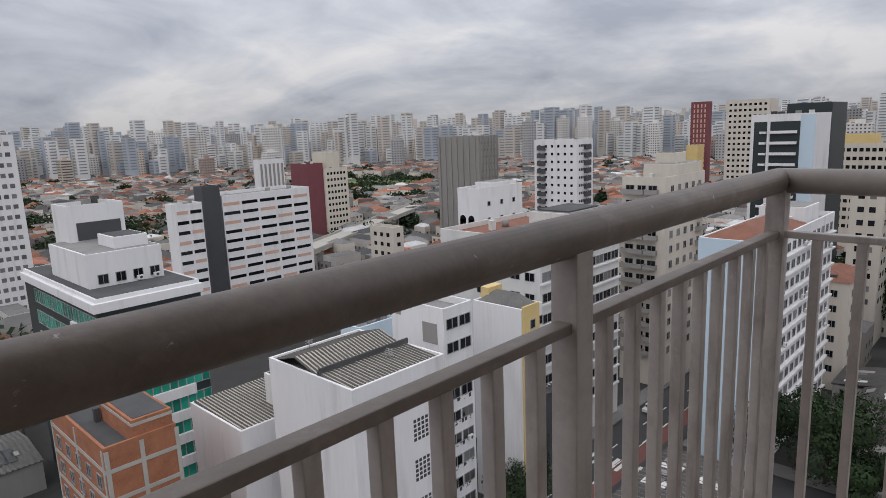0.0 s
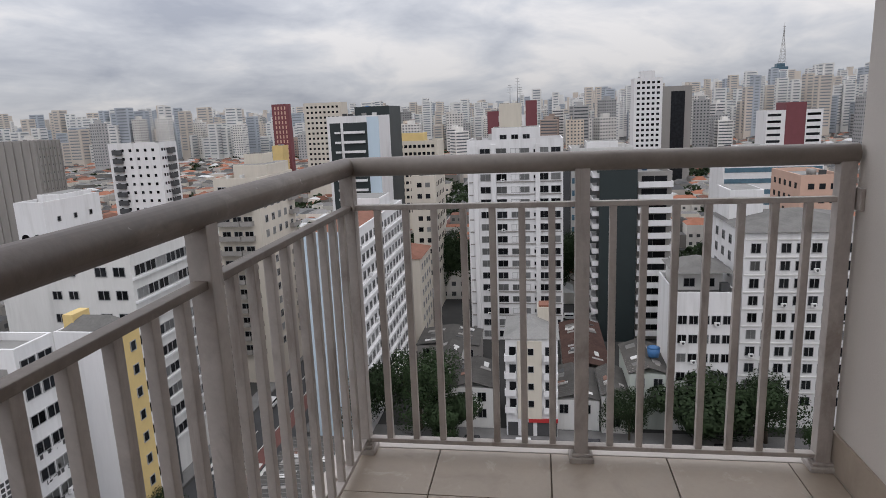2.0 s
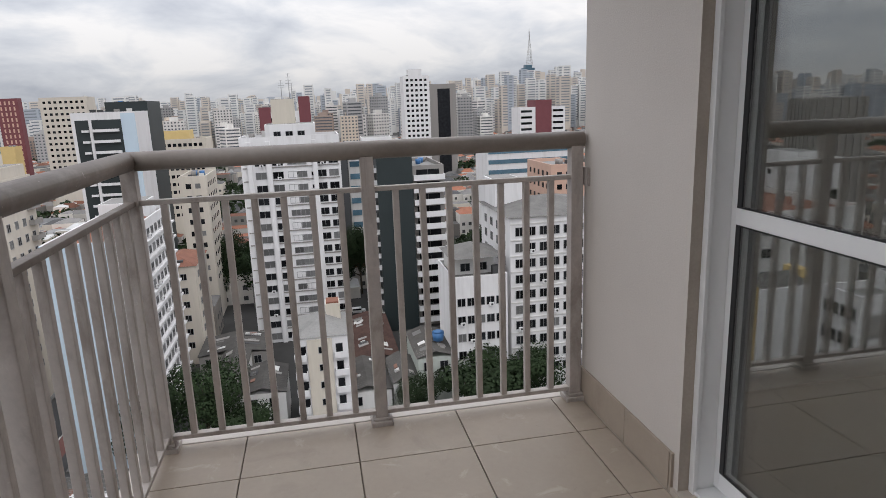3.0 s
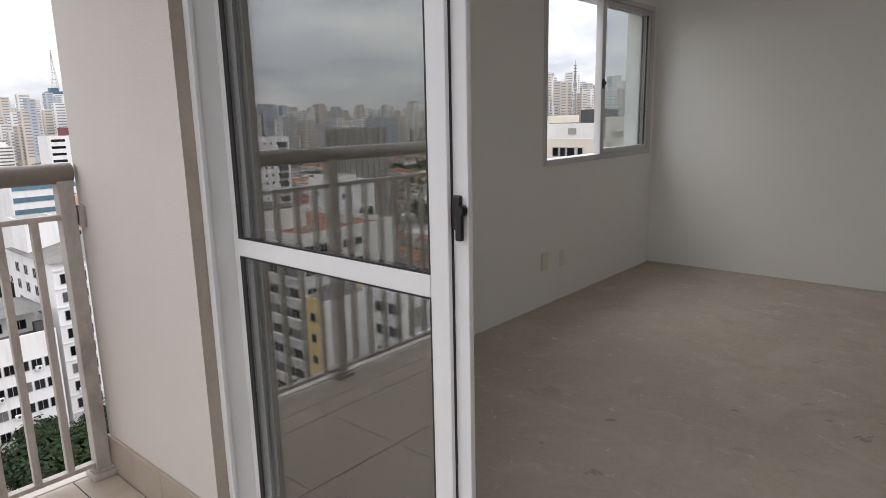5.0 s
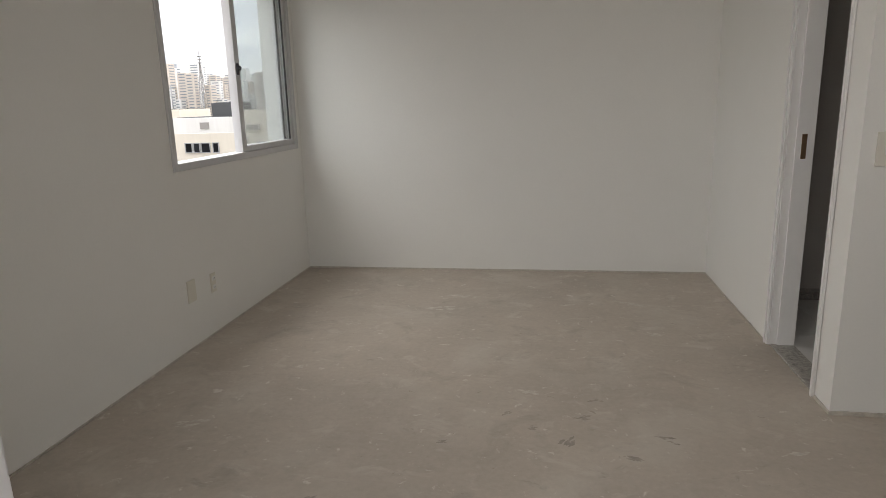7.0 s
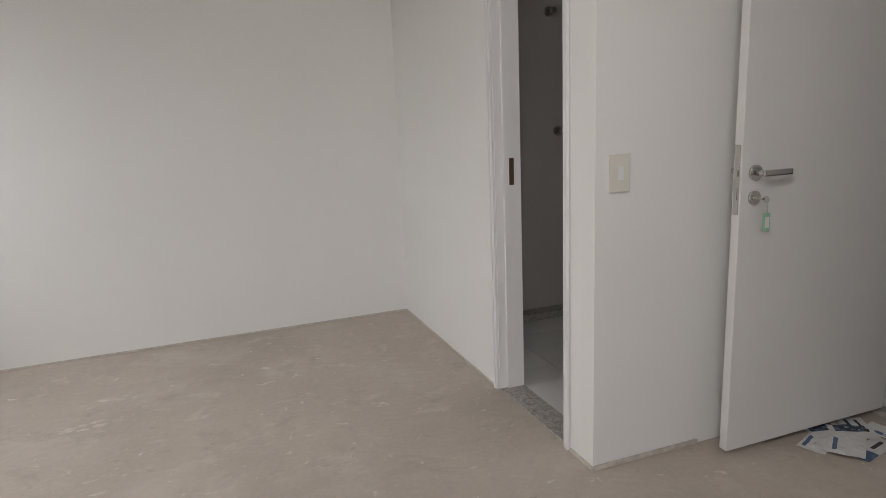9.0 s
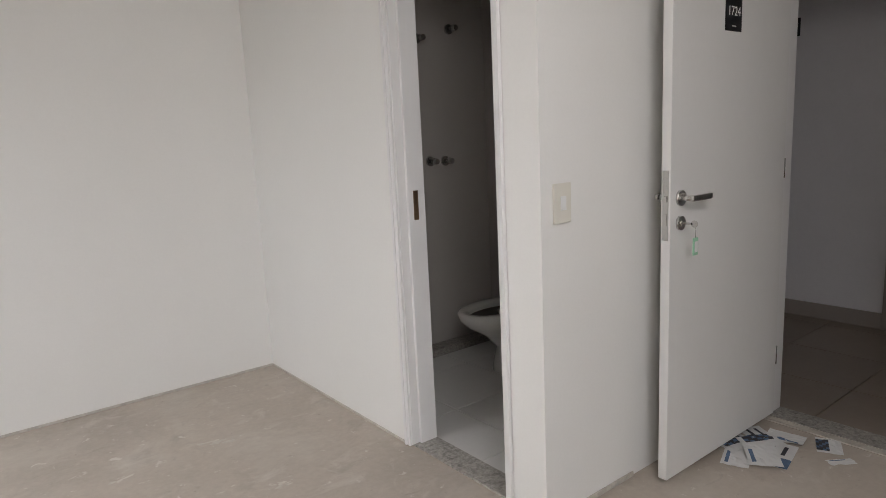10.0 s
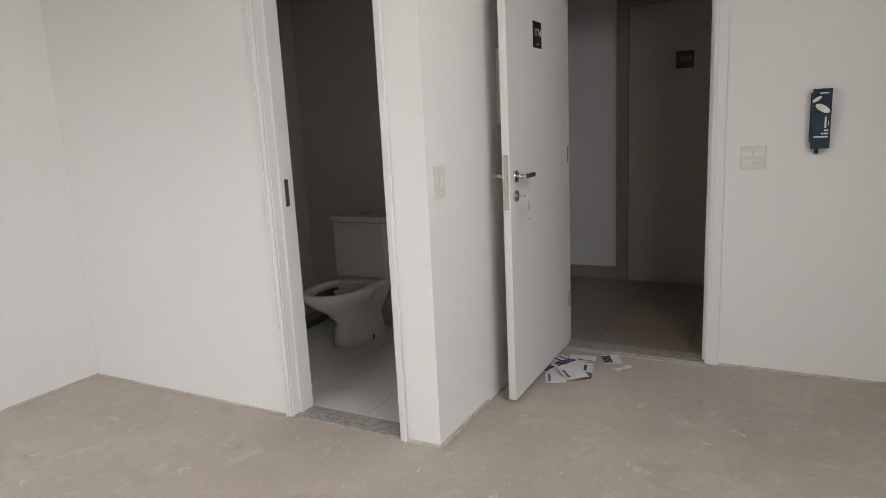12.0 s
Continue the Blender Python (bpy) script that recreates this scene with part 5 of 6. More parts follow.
# yellow-sided building
b, d = building("yellow_side_block", -67.8, -63.2, -55.5, -47.4, -21.6, M_W1, "white party-wall block with a yellow painted corner", M_FIBRO)
box_part("yellow_corner", (-1.3, d[1] / 2, 2.0), (2.2, d[1] / 2 + 0.25, d[2] + 0.3), M_YELLOW, b)
put_windows(b, (d[0], d[1] + 0.5, d[2]), "N", 8, 1, 0.9, 1.1, 2.3, 2.9, glass=M_GLASSD, cols_at=[0.1])
put_windows(b, d, "N", 8, 1, 0.7, 1.1, 2.3, 2.9, glass=M_GLASSD, cols_at=[-0.8])
hip_roof(b, d[0] - 0.5, d[1] - 0.5, d[2] - 0.3, 1.7, M_FIBRO, 0.0)
box_part("yellow_chimney", (-2.0, -3.7, d[2] - 0.5), (0.9, -2.4, d[2] + 1.6), M_YELLOW, b)

# graffiti block
b, d = building("graffiti_block", -56.0, -51.0, -58.2, -49.3, -19.0, M_W1, "white block whose side windows are ringed by scrawled graffiti", M_ROOFC)
put_windows(b, d, "N", 9, 2, 1.8, 1.2, 2.0, 2.9, glass=M_GLASSD, alt=M_GLASSL, margin=0.3, ac=0.4)
bm = bmesh.new()
gr = random.Random(8)
for k in range(3, 9):
    x = -d[0] / 2 + 0.5
    while x < d[0] / 2 - 0.6:
        z = d[2] - 3.4 - k * 2.9 + 0.1
        for _ in range(3):
            x0, z0 = x + gr.uniform(0, 0.4), z + gr.uniform(0, 0.9)
            bm_box(bm, (x0, d[1] / 2 + 0.01, z0), (x0 + gr.choice((0.09, 0.4)), d[1] / 2 + 0.03, z0 + gr.choice((0.09, 0.5))))
        x += 0.65
parts_of("graffiti_stroke", bm, M_ROOFD, b)
# grey panels on the wall stand for the shade in two small openings
bm = bmesh.new()
bm_box(bm, (d[0] / 2, 1.0, d[2] - 4.5), (d[0] / 2 + 0.05, 3.4, d[2] - 2.0))
bm_box(bm, (d[0] / 2, -3.6, d[2] - 1.9), (d[0] / 2 + 0.05, -2.7, d[2] - 1.3))
parts_of("small_opening", bm, M_GREYF, b)
roof_box(b, -2.2, 2.2, -4.2, -1.6, d[2] - 0.9, d[2] + 1.2, M_W1)
building("pale_blue_annex", -56.0, -49.5, -66.9, -63.0, -23.5, M_LBLUE, "plain pale blue annex wall", M_ROOFC)

# near white building with corrugated roof
b, d = building("near_white_building", -46.0, -33.8, -58.5, -44.5, -21.8, M_W1, "large plain white building with a corrugated roof", M_FIBRO, 0.5, clutter=False)
ribs_roof(b, -5.8, 5.8, -6.7, -2.6, d[2] - 0.3, d[2] + 0.9, M_ROOFTAN, pitch=0.45)
ribs_roof(b, -5.8, 5.8, -2.59, 1.3, d[2] + 0.9, d[2] - 0.2, M_ROOFTAN, pitch=0.45)
ribs_roof(b, -5.8, 5.8, 1.8, 6.7, d[2] + 0.1, d[2] - 0.3, M_ROOFTAN, pitch=0.45)
bm = bmesh.new()
for y, z in ((1.7, 0.75), (1.42, 0.4)):
    bm_box(bm, (-5.85, y - 0.1, d[2] - 1.1), (5.85, y + 0.1, d[2] + z))
parts_of("ridge_wall", bm, M_ROOFD, b)
antenna(b, -2.0, 3.0, d[2] - 0.9, 1.8)
antenna(b, 1.5, -6.2, d[2] - 0.3, 1.6)
lattice = bmesh.new()
for k in range(6):
    for i in range(6):
        for j in range(5):
            bm_box(lattice, (-4.4 + i * 0.55, d[1] / 2, d[2] - 8.0 - k * 4.4 + j * 0.5), (-4.4 + i * 0.55 + 0.36, d[1] / 2 + 0.03, d[2] - 8.0 - k * 4.4 + j * 0.5 + 0.34))
parts_of("ventilation_block", lattice, M_ROOFD, b)
b, d = building("near_white_annex", -42.0, -31.5, -73.9, -61.8, -30.4, M_W1, "lower white annex with a ribbed roof", M_FIBRO, 0.5, clutter=False)
ribs_roof(b, -4.9, 4.9, -5.7, 5.7, d[2] + 0.1, d[2] - 0.3, M_ROOFTAN, pitch=0.45)
roof_box(b, -5, -1, 1.0, 5.9, d[2] - 1.0, d[2] + 3.6, M_W2, "stair_tower")

# unfinished brick building
b, d = building("unfinished_brick_building", -24.0, -17.3, -76, -60.0, -26.0, M_BRICK, "unfinished hollow-brick building with concrete beams", M_ROOFD, 0.8)
bm = bmesh.new()
for k in range(8):
    z = d[2] - 2.6 - k * 2.9
    bm_box(bm, (-d[0] / 2, d[1] / 2, z), (d[0] / 2, d[1] / 2 + 0.06, z + 0.4))
    bm_box(bm, (d[0] / 2, -d[1] / 2, z), (d[0] / 2 + 0.06, d[1] / 2, z + 0.4))
for u in (-0.5, 0.0, 0.47):
    bm_box(bm, (u * d[0] - 0.2, d[1] / 2, 0), (u * d[0] + 0.2, d[1] / 2 + 0.065, d[2] - 0.4))
    bm_box(bm, (d[0] / 2, u * d[1] - 0.2, 0), (d[0] / 2 + 0.065, u * d[1] + 0.2, d[2] - 0.4))
parts_of("beam", bm, M_CONC, b)
put_windows(b, (d[0], d[1], d[2]), "E", 8, 5, 1.1, 1.3, 3.9, 2.9, margin=0.5, glass=M_ROOFD)
roof_box(b, -3.2, 0.6, -1, 7.7, d[2] - 0.8, d[2] + 1.6, M_BRICK, "stair_tower")
box_part("ring_beam", (-3.25, -1.05, d[2] + 1.0), (0.65, 7.75, d[2] + 1.3), M_CONC, b)

# green glass office
b, d = building("green_glass_office", -38.8, -25.5, -115.1, -83.7, -17.7, M_W1, "white office with emerald glass corners and window bands", M_ROOFD, 1.0)
box_part("dark_glass_wall", (d[0] / 2, -d[1] / 2, 0), (d[0] / 2 + 0.04, d[1] / 2, d[2] - 1.8), M_DKGREEN, b)
box_part("dark_glass_wall", (-d[0] / 2, d[1] / 2, 0), (d[0] / 2, d[1] / 2 + 0.04, d[2] - 1.8), M_DKGREEN, b)
for k in range(10):
    z = d[2] - 3.4 - k * 3.3
    for i in range(12):
        for face in ("N", "E"):
            u = -d[0] / 2 + 0.55 + i * 1.13
            m = pose(u, d[1] / 2 + 0.045, z, 0, 0, 90) if face == "N" else pose(d[0] / 2 + 0.045, d[1] / 2 - 1.2 - i * 2.2, z)
            window(b, m, 0.98 if face == "N" else 2.0, 1.95, M_GLASSG)
bm = bmesh.new()
for k in range(10):
    z = d[2] - 5.0 - k * 3.3
    bm_box(bm, (-d[0] / 2 + 2.2, d[1] / 2, z - 0.75), (4.8, d[1] / 2 + 0.5, z + 0.65), 0.03)
    bm_box(bm, (d[0] / 2, d[1] / 2 - 9.5, z - 0.75), (d[0] / 2 + 0.5, d[1] / 2 - 1.8, z + 0.65), 0.03)
parts_of("spandrel", bm, M_W1, b)
bm = bmesh.new()
bm_box(bm, (-d[0] / 2 - 0.2, -d[1] / 2 - 0.2, d[2] - 1.7), (d[0] / 2 + 0.5, d[1] / 2 + 0.6, d[2] - 0.5), 0.05)
part("cornice", bm, M_W1, b)
box_part("roof_sheet", (-d[0] / 2 + 0.5, -d[1] / 2 + 0.5, d[2]), (d[0] / 2 - 0.3, d[1] / 2 - 0.2, d[2] + 0.05), M_ROOFD, b)
roof_box(b, -4.6, 5.2, -6, 9.5, d[2] + 0.0, d[2] + 4.6, M_W1, "upper_block")
put_windows(b, (9.4, 19.0, d[2] + 5), "N", 1, 4, 1.2, 1.2, 3.9, 3, margin=0.2, glass=M_GLASSD, ac=0.8)
roof_box(b, -3.5, 1.0, 2, 8.0, d[2] + 4.6, d[2] + 6.2, M_W1, "tank_house")
b, d = building("grey_white_block", -36.9, -29.0, -109.1, -102.5, -7.7, M_W1, "white block with an open loggia near its top", M_ROOFC)
# no recess is cut: a flat dark panel stands for the shade inside the loggia
bm = bmesh.new()
bm_box(bm, (-3.3, d[1] / 2, d[2] - 5.2), (2.8, d[1] / 2 + 0.1, d[2] - 2.6))
part("loggia", bm, M_DARKF, b)
put_windows(b, d, "N", 2, 2, 0.9, 1.0, 7.0, 3.0, glass=M_GLASSD, cols_at=[-0.85, 0.85])

# slab hotel with dark core
b, d = building("hotel_slab", -103.1, -77.2, -162.0, -149.8, -13.2, M_W1, "white slab with long window bands and a charcoal core", M_ROOFC)
for k in range(14):
    for i in range(5):
        window(b, pose(-d[0] / 2 + 3.0 + i * 5.1, d[1] / 2, d[2] - 2.2 - k * 2.35, 0, 0, 90), 4.4, 0.8, M_GLASSD if (i * 3 + k) % 7 not in (0, 5) else M_PINK, b.location.length < 130)
building("hotel_core", -76.7, -72.2, -154.0, -149.5, -10.5, M_DARKF, "charcoal stair core of the slab", M_ROOFD)
b, d = building("hotel_wing", -69.4, -63.0, -149.7, -144.5, -13.6, M_W1, "white end wing with window bands", M_ROOFC)
for k in range(14):
    for i in range(2):
        window(b, pose(1.6 - i * 3.2, d[1] / 2, d[2] - 2.0 - k * 2.35, 0, 0, 90), 2.7, 0.8, M_GLASSD if (i + k) % 3 else M_PINK, b.location.length < 130)

# middle distance landmarks
b, d = building("cream_stepped_tower", -191.4, -178.0, -259.7, -245.6, -15.1, M_CREAM, "cream stepped apartment tower", M_TILES)
put_windows(b, d, "N", 11, 6, 1.1, 1.2, 2.5, 2.9, glass=M_GLASSD)
put_windows(b, d, "E", 11, 6, 1.1, 1.2, 2.5, 2.9, glass=M_GLASSD)
roof_box(b, -3, 4.5, -5, 6, d[2] - 1, d[2] + 7.5, M_CREAM)
b, d = building("striped_block", -158.2, -146.0, -252.5, -247.8, -9.1, M_W1, "white block with vertical grey stripes", M_ROOFC)
bm = bmesh.new()
for i in range(6):
    bm_box(bm, (-5.6 + i * 2.05, d[1] / 2, 0), (-4.6 + i * 2.05, d[1] / 2 + 0.1, d[2] - 2))
parts_of("dark_stripe", bm, M_GREYF, b)
building("red_blank_wall", -178.0, -168.0, -257.9, -246.5, -12.4, M_REDF, "building with a blank red side wall", M_ROOFC)
b, d = building("grey_slab_tower", -225.4, -212.0, -205.2, -180.7, -2.7, M_GREYF, "tall windowless grey-brown slab", M_ROOFC)
bm = bmesh.new()
for i in range(7):
    bm_box(bm, (d[0] / 2, -d[1] / 2 + 1.3 + i * 3.5, 0), (d[0] / 2 + 0.5, -d[1] / 2 + 1.9 + i * 3.5, d[2]))
    bm_box(bm, (-d[0] / 2 + 0.6 + i * 1.9, d[1] / 2, 0), (-d[0] / 2 + 1.0 + i * 1.9, d[1] / 2 + 0.5, d[2]))
parts_of("rib", bm, M_GREYF, b)
put_windows(b, d, "N", 12, 6, 0.6, 0.6, 3, 3, glass=M_DARKF)
b, d = building("black_balcony_tower", -223.4, -212.0, -151.6, -132.0, -4.8, M_W1, "white tower with black balcony stacks", M_ROOFC)
balcony_bands(b, d, "E", 12, 4.0, 3.0, -8, -4.5, 1.0, 1.8, M_DARKF)
balcony_bands(b, d, "N", 12, 4.0, 3.0, -3, 1, 1.0, 1.8, M_DARKF)
put_windows(b, d, "E", 12, 6, 1.0, 1.0, 2.5, 3.0, glass=M_GLASSD)
put_windows(b, d, "N", 12, 6, 1.0, 1.0, 2.5, 3.0, glass=M_GLASSD)
b, d = building("dark_modern_tower", -206.0, -191.0, -63.1, -47.0, 1.6, M_W1, "modern tower with a black balcony field in a white frame", M_ROOFD)
box_part("dark_field", (d[0] / 2, -7.2, 8), (d[0] / 2 + 0.1, 4.4, d[2] - 2.0), M_DKGREEN, b)
balcony_bands(b, (d[0] + 0.2, d[1], d[2]), "E", 15, 5.2, 2.9, -2.8, 3.7, 1.0, 0.75, M_W1)
balcony_bands(b, (d[0] + 0.2, d[1], d[2]), "E", 15, 5.2, 2.9, -5.6, -3.9, 0.7, 0.6, M_W1)
box_part("white_rib", (d[0] / 2 + 0.1, -3.7, 8), (d[0] / 2 + 0.5, -3.0, d[2] - 2.0), M_W1, b)
box_part("blue_side", (d[0] / 2, 4.4, 0), (d[0] / 2 + 0.05, d[1] / 2, d[2] - 0.4), M_LBLUE, b)
building("black_tower", -224.0, -207.0, -58.7, -47.1, 4.4, M_DKGREEN, "tall black glass tower block", M_ROOFD)
b, d = building("yellow_wide_block", -272.0, -255.0, -57.8, -39.3, -9.0, M_CREAM, "wide yellow-cream block with window rows", M_ROOFC)
put_windows(b, d, "E", 10, 9, 1.2, 1.2, 2.2, 2.9, glass=M_GLASSD)
roof_box(b, -5, 4, -6, 3, d[2] - 1, d[2] + 3, M_YELLOW)
b, d = building("red_white_tower", -214.0, -200.0, -14.2, -0.7, -0.1, M_W1, "white tower between two red shafts", M_ROOFC)
for y in (-7.4, 4.2):
    roof_box(b, -3, 7.2, y - 0.2, y + 3.2, 0, d[2] + (4.2 if y > 0 else 1.4), M_REDF, "red_shaft")
put_windows(b, d, "E", 12, 5, 1.2, 1.2, 2.4, 2.9, glass=M_GLASSD)
b, d = building("white_high_tower", -408.0, -394.0, 55.7, 71.6, 16.6, M_W1, "very tall white residential tower", M_ROOFC)
put_windows(b, d, "E", 20, 5, 1.6, 1.4, 2.5, 3.0, glass=M_GLASSD)
roof_box(b, -4, 4, -4, 4, d[2] - 1, d[2] + 4, M_W1)
b, d = building("grey_high_tower", -428.0, -412.0, 74.9, 91.9, 11.9, M_GREYF, "grey tower with a dark glazed centre", M_ROOFC)
box_part("dark_glazing", (d[0] / 2, -3.5, 5), (d[0] / 2 + 0.2, 4.5, d[2] - 3), M_GLASSD, b)
b, d = building("maroon_white_block", -345.0, -330.0, 107.9, 133.0, -3.5, M_W1, "white block with a maroon tower", M_ROOFC)
roof_box(b, -6, 7.6, -4, 5, 0, d[2] + 3.5, M_REDF, "maroon_tower")
for k in range(6):
    for s in (-9, 8.6):
        window(b, pose(d[0] / 2, s, d[2] - 2.2 - k * 3.1), 6.0, 1.2, M_GLASSD, b.location.length < 130)
b, d = building("magenta_tower", -391.0, -386.0, -162.1, -151.6, 10.7, M_REDF, "dark red striped tower", M_ROOFC)
put_windows(b, d, "E", 19, 4, 0.8, 1.9, 2.4, 2.9, glass=M_PINK)
building("yellow_small_block", -376.7, -368.0, -156.5, -149.9, -13.7, M_YELLOW, "small bright yellow block", M_ROOFC)
b, d = building("cream_twin_tower", -370.0, -357.0, -130.9, -109.1, 9.8, M_BEIGE, "pair of beige apartment towers", M_ROOFC)
put_windows(b, d, "E", 15, 8, 1.3, 1.2, 2.4, 2.9, glass=M_GLASSD)
b, d = building("blue_band_office", -226, -210, 57, 86, -14.0, M_W1, "low white office with blue window bands", M_ROOFC)
bm = bmesh.new()
for k in range(7):
    bm_box(bm, (d[0] / 2, -d[1] / 2 + 0.4, d[2] - 2.8 - k * 3.4), (d[0] / 2 + 0.12, d[1] / 2 - 0.4, d[2] - 1.4 - k * 3.4))
parts_of("window_band", bm, M_GLASSB, b)
roof_box(b, -5, 5, -9, -1, d[2] - 1, d[2] + 1.6, M_W1)
b, d = building("pink_tower", -158, -141, 53.5, 62, -14.0, M_PINK, "salmon pink apartment block", M_ROOFC)
put_windows(b, d, "E", 11, 3, 1.2, 1.2, 2.4, 2.9, glass=M_GLASSD)
put_windows(b, d, "S", 11, 5, 1.2, 1.2, 2.4, 2.9, glass=M_GLASSD)
b, d = building("grey_mid_block", -130.1, -126.0, -152.2, -141.5, -27.3, M_BEIGE, "small beige mid-rise block", M_ROOFC)
put_windows(b, d, "E", 6, 3, 1.3, 1.2, 2.4, 2.9, glass=M_GLASSD)
put_windows(b, d, "N", 6, 1, 1.3, 1.2, 2.4, 2.9, glass=M_GLASSD)
b, d = building("left_edge_tower", -49.2, -34.0, -219.2, -211.5, 4.0, M_W1, "tall pale apartment tower", M_ROOFC)
put_windows(b, d, "N", 17, 7, 1.2, 1.2, 2.5, 2.9, glass=M_GLASSL)
put_windows(b, d, "E", 17, 3, 1.2, 1.2, 2.5, 2.9, glass=M_GLASSL)
# seen through the room window
b, d = building("old_white_block", -52, -25, 56, 76, -1.0, M_CREAM, "stained old cream block with a shabby roof terrace", M_ROOFC, 0.5)
for u, w in ((5.2, 0.6), (6.0, 0.55), (6.9, 0.8), (7.9, 0.5)):
    window(b, pose(u, -d[1] / 2, d[2] - 1.3, 0, 0, -90), w, 0.8, M_GLASSD)
put_windows(b, d, "S", 10, 7, 1.2, 1.2, 4.6, 2.9, glass=M_GLASSD, alt=M_GLASSL, ac=0.3)
put_windows(b, d, "E", 12, 6, 1.4, 1.3, 2.2, 2.9, glass=M_GLASSD, alt=M_GLASSL)
roof_box(b, 3.0, 9.5, -8.6, -3.0, d[2] - 0.6, d[2] + 1.4, M_W2)
roof_box(b, 6.2, 8.8, -7.0, -4.0, d[2] + 1.4, d[2] + 2.7, M_DARKF, "roof_shed")
roof_box(b, -2.0, 2.2, -6.0, 0.0, d[2] - 0.6, d[2] + 2.2, M_CREAM)
roof_box(b, 10.0, 13.0, -9.0, -1.0, d[2] - 0.6, d[2] + 2.0, M_BEIGE)
# shade in the broken openings, laid on as grey boxes instead of holes
bm = bmesh.new()
for u, z, w, h in ((6.2, 0.35, 0.9, 0.6), (11.6, 0.2, 1.1, 0.5), (12.2, -1.9, 0.8, 1.1), (10.9, -0.9, 0.5, 0.6)):
    bm_box(bm, (u - w / 2, -d[1] / 2 - 0.02 + (1.35 if z > 0.3 else 0), d[2] + z), (u + w / 2, -d[1] / 2 + (1.4 if z > 0.3 else 0.5), d[2] + z + h))
parts_of("broken_opening", bm, M_GREYF, b)
antenna(b, 1.0, -5.0, d[2] + 2.2, 2.4)
antenna(b, 12.0, -4.0, d[2] + 2.0, 1.8)
mr = random.Random(31)
MID = [M_W2, M_BEIGE, M_W1, M_CREAM, M_GREYF, M_PINK]
for k, (x, y) in enumerate(((-62, 94), (-48, 104), (-82, 84), (-104, 96), (-98, 142), (-74, 160), (-122, 128), (-128, 170), (-100, 190), (-150, 150), (-146, 205), (-120, 225), (-78, 205))):
    w, l, h = mr.uniform(10, 15), mr.uniform(12, 17), mr.uniform(-17, -4)
    b, d = building("mid_rise_block", x - w / 2, x + w / 2, y - l / 2, y + l / 2, h, MID[k % 6], "older mid-rise block with cluttered roof and rows of windows", (M_ROOFC, M_ROOFD, M_TILES)[k % 3])
    put_windows(b, d, "S", 4, int(w / 2.4), 1.2, 1.3, 2.2, 2.9, margin=0.4, glass=M_GLASSD, alt=M_GLASSL)
    put_windows(b, d, "E", 4, int(l / 2.6), 1.2, 1.3, 2.2, 2.9, margin=0.4, glass=M_GLASSD, alt=M_GLASSL)
    roof_box(b, -w / 5, w / 5, -l / 5, l / 5, d[2] - 0.9, d[2] + mr.uniform(1.5, 3.0), MID[(k + 1) % 4])
b, d = building("old_beige_block", -86, -66, 108, 132, -2.0, M_BEIGE, "beige block with a dark roof house", M_ROOFC)
put_windows(b, d, "S", 12, 6, 1.4, 1.3, 2.2, 2.9, glass=M_GLASSD, alt=M_GLASSL)
put_windows(b, d, "E", 12, 7, 1.4, 1.3, 2.2, 2.9, glass=M_GLASSD, alt=M_GLASSL)
roof_box(b, -4, 4, -5, 2, d[2] - 1, d[2] + 3.0, M_DARKF)


def mast(name, x, y, base, top, width, label):
    g = empty(name, (x, y, base), label, "mast")
    bm = bmesh.new()
    h = top - base
    n = 10
    for k in range(n):
        za, zb = h * 0.8 * k / n, h * 0.8 * (k + 1) / n
        wa, wb = width * (1 - 0.93 * k / n) / 2, width * (1 - 0.93 * (k + 1) / n) / 2
        for sx, sy in ((1, 1), (1, -1), (-1, -1), (-1, 1)):
            bm_cyl(bm, (sx * wa, sy * wa, za), (sx * wb, sy * wb, zb), 0.3, 6)
            tx, ty = sy, -sx
            bm_cyl(bm, (sx * wa, sy * wa, za), (tx * wb, ty * wb, zb), 0.16, 6)
            bm_cyl(bm, (sx * wb, sy * wb, zb), (tx * wb, ty * wb, zb), 0.2, 6)
    bm_cyl(bm, (0, 0, h * 0.78), (0, 0, h), 0.7, 8, 0.25)
    for k in range(3):
        bm_cyl(bm, (0, 0, h * (0.80 + 0.05 * k)), (0, 0, h * (0.815 + 0.05 * k)), 2.4, 10)
    part("lattice", bm, M_GREYF, g)


mast("broadcast_mast", -441, 785, -5, 72, 9, "grey lattice broadcast mast on the skyline")
mast("roof_mast", -1713, 588, 84, 181, 14, "slender mast on a blue glass tower")
b, d = building("blue_glass_tower", -1730.0, -1700.0, 569.1, 598.4, 79.4, M_GLASSB, "blue glass tower carrying a mast", M_ROOFC)
roof_box(b, -9, 9, -9, 9, d[2] - 1, d[2] + 8, M_GLASSB, "tower_crown")


# ---- low roofs, trees and street things near the side street ----
def shed(name, x0, x1, y0, y1, z, roof, label, wall=M_GREYF, slope=1.2, pitch=0.7):
    b = empty(name, ((x0 + x1) / 2, (y0 + y1) / 2, G), label, "shed")
    dx, dy, h = x1 - x0, y1 - y0, z - G
    box_part("wall", (-dx / 2, -dy / 2, 0), (dx / 2, dy / 2, h), wall, b)
    put_windows(b, (dx, dy, h), "E", 2, max(1, int(dy / 2.6)), 1.3, 1.5, 1.5, 2.9, margin=0.3, glass=M_GLASSD)
    ribs_roof(b, -dx / 2 - 0.2, dx / 2 + 0.2, -dy / 2 - 0.2, 0, h + 0.12, h + slope, roof, pitch=pitch)
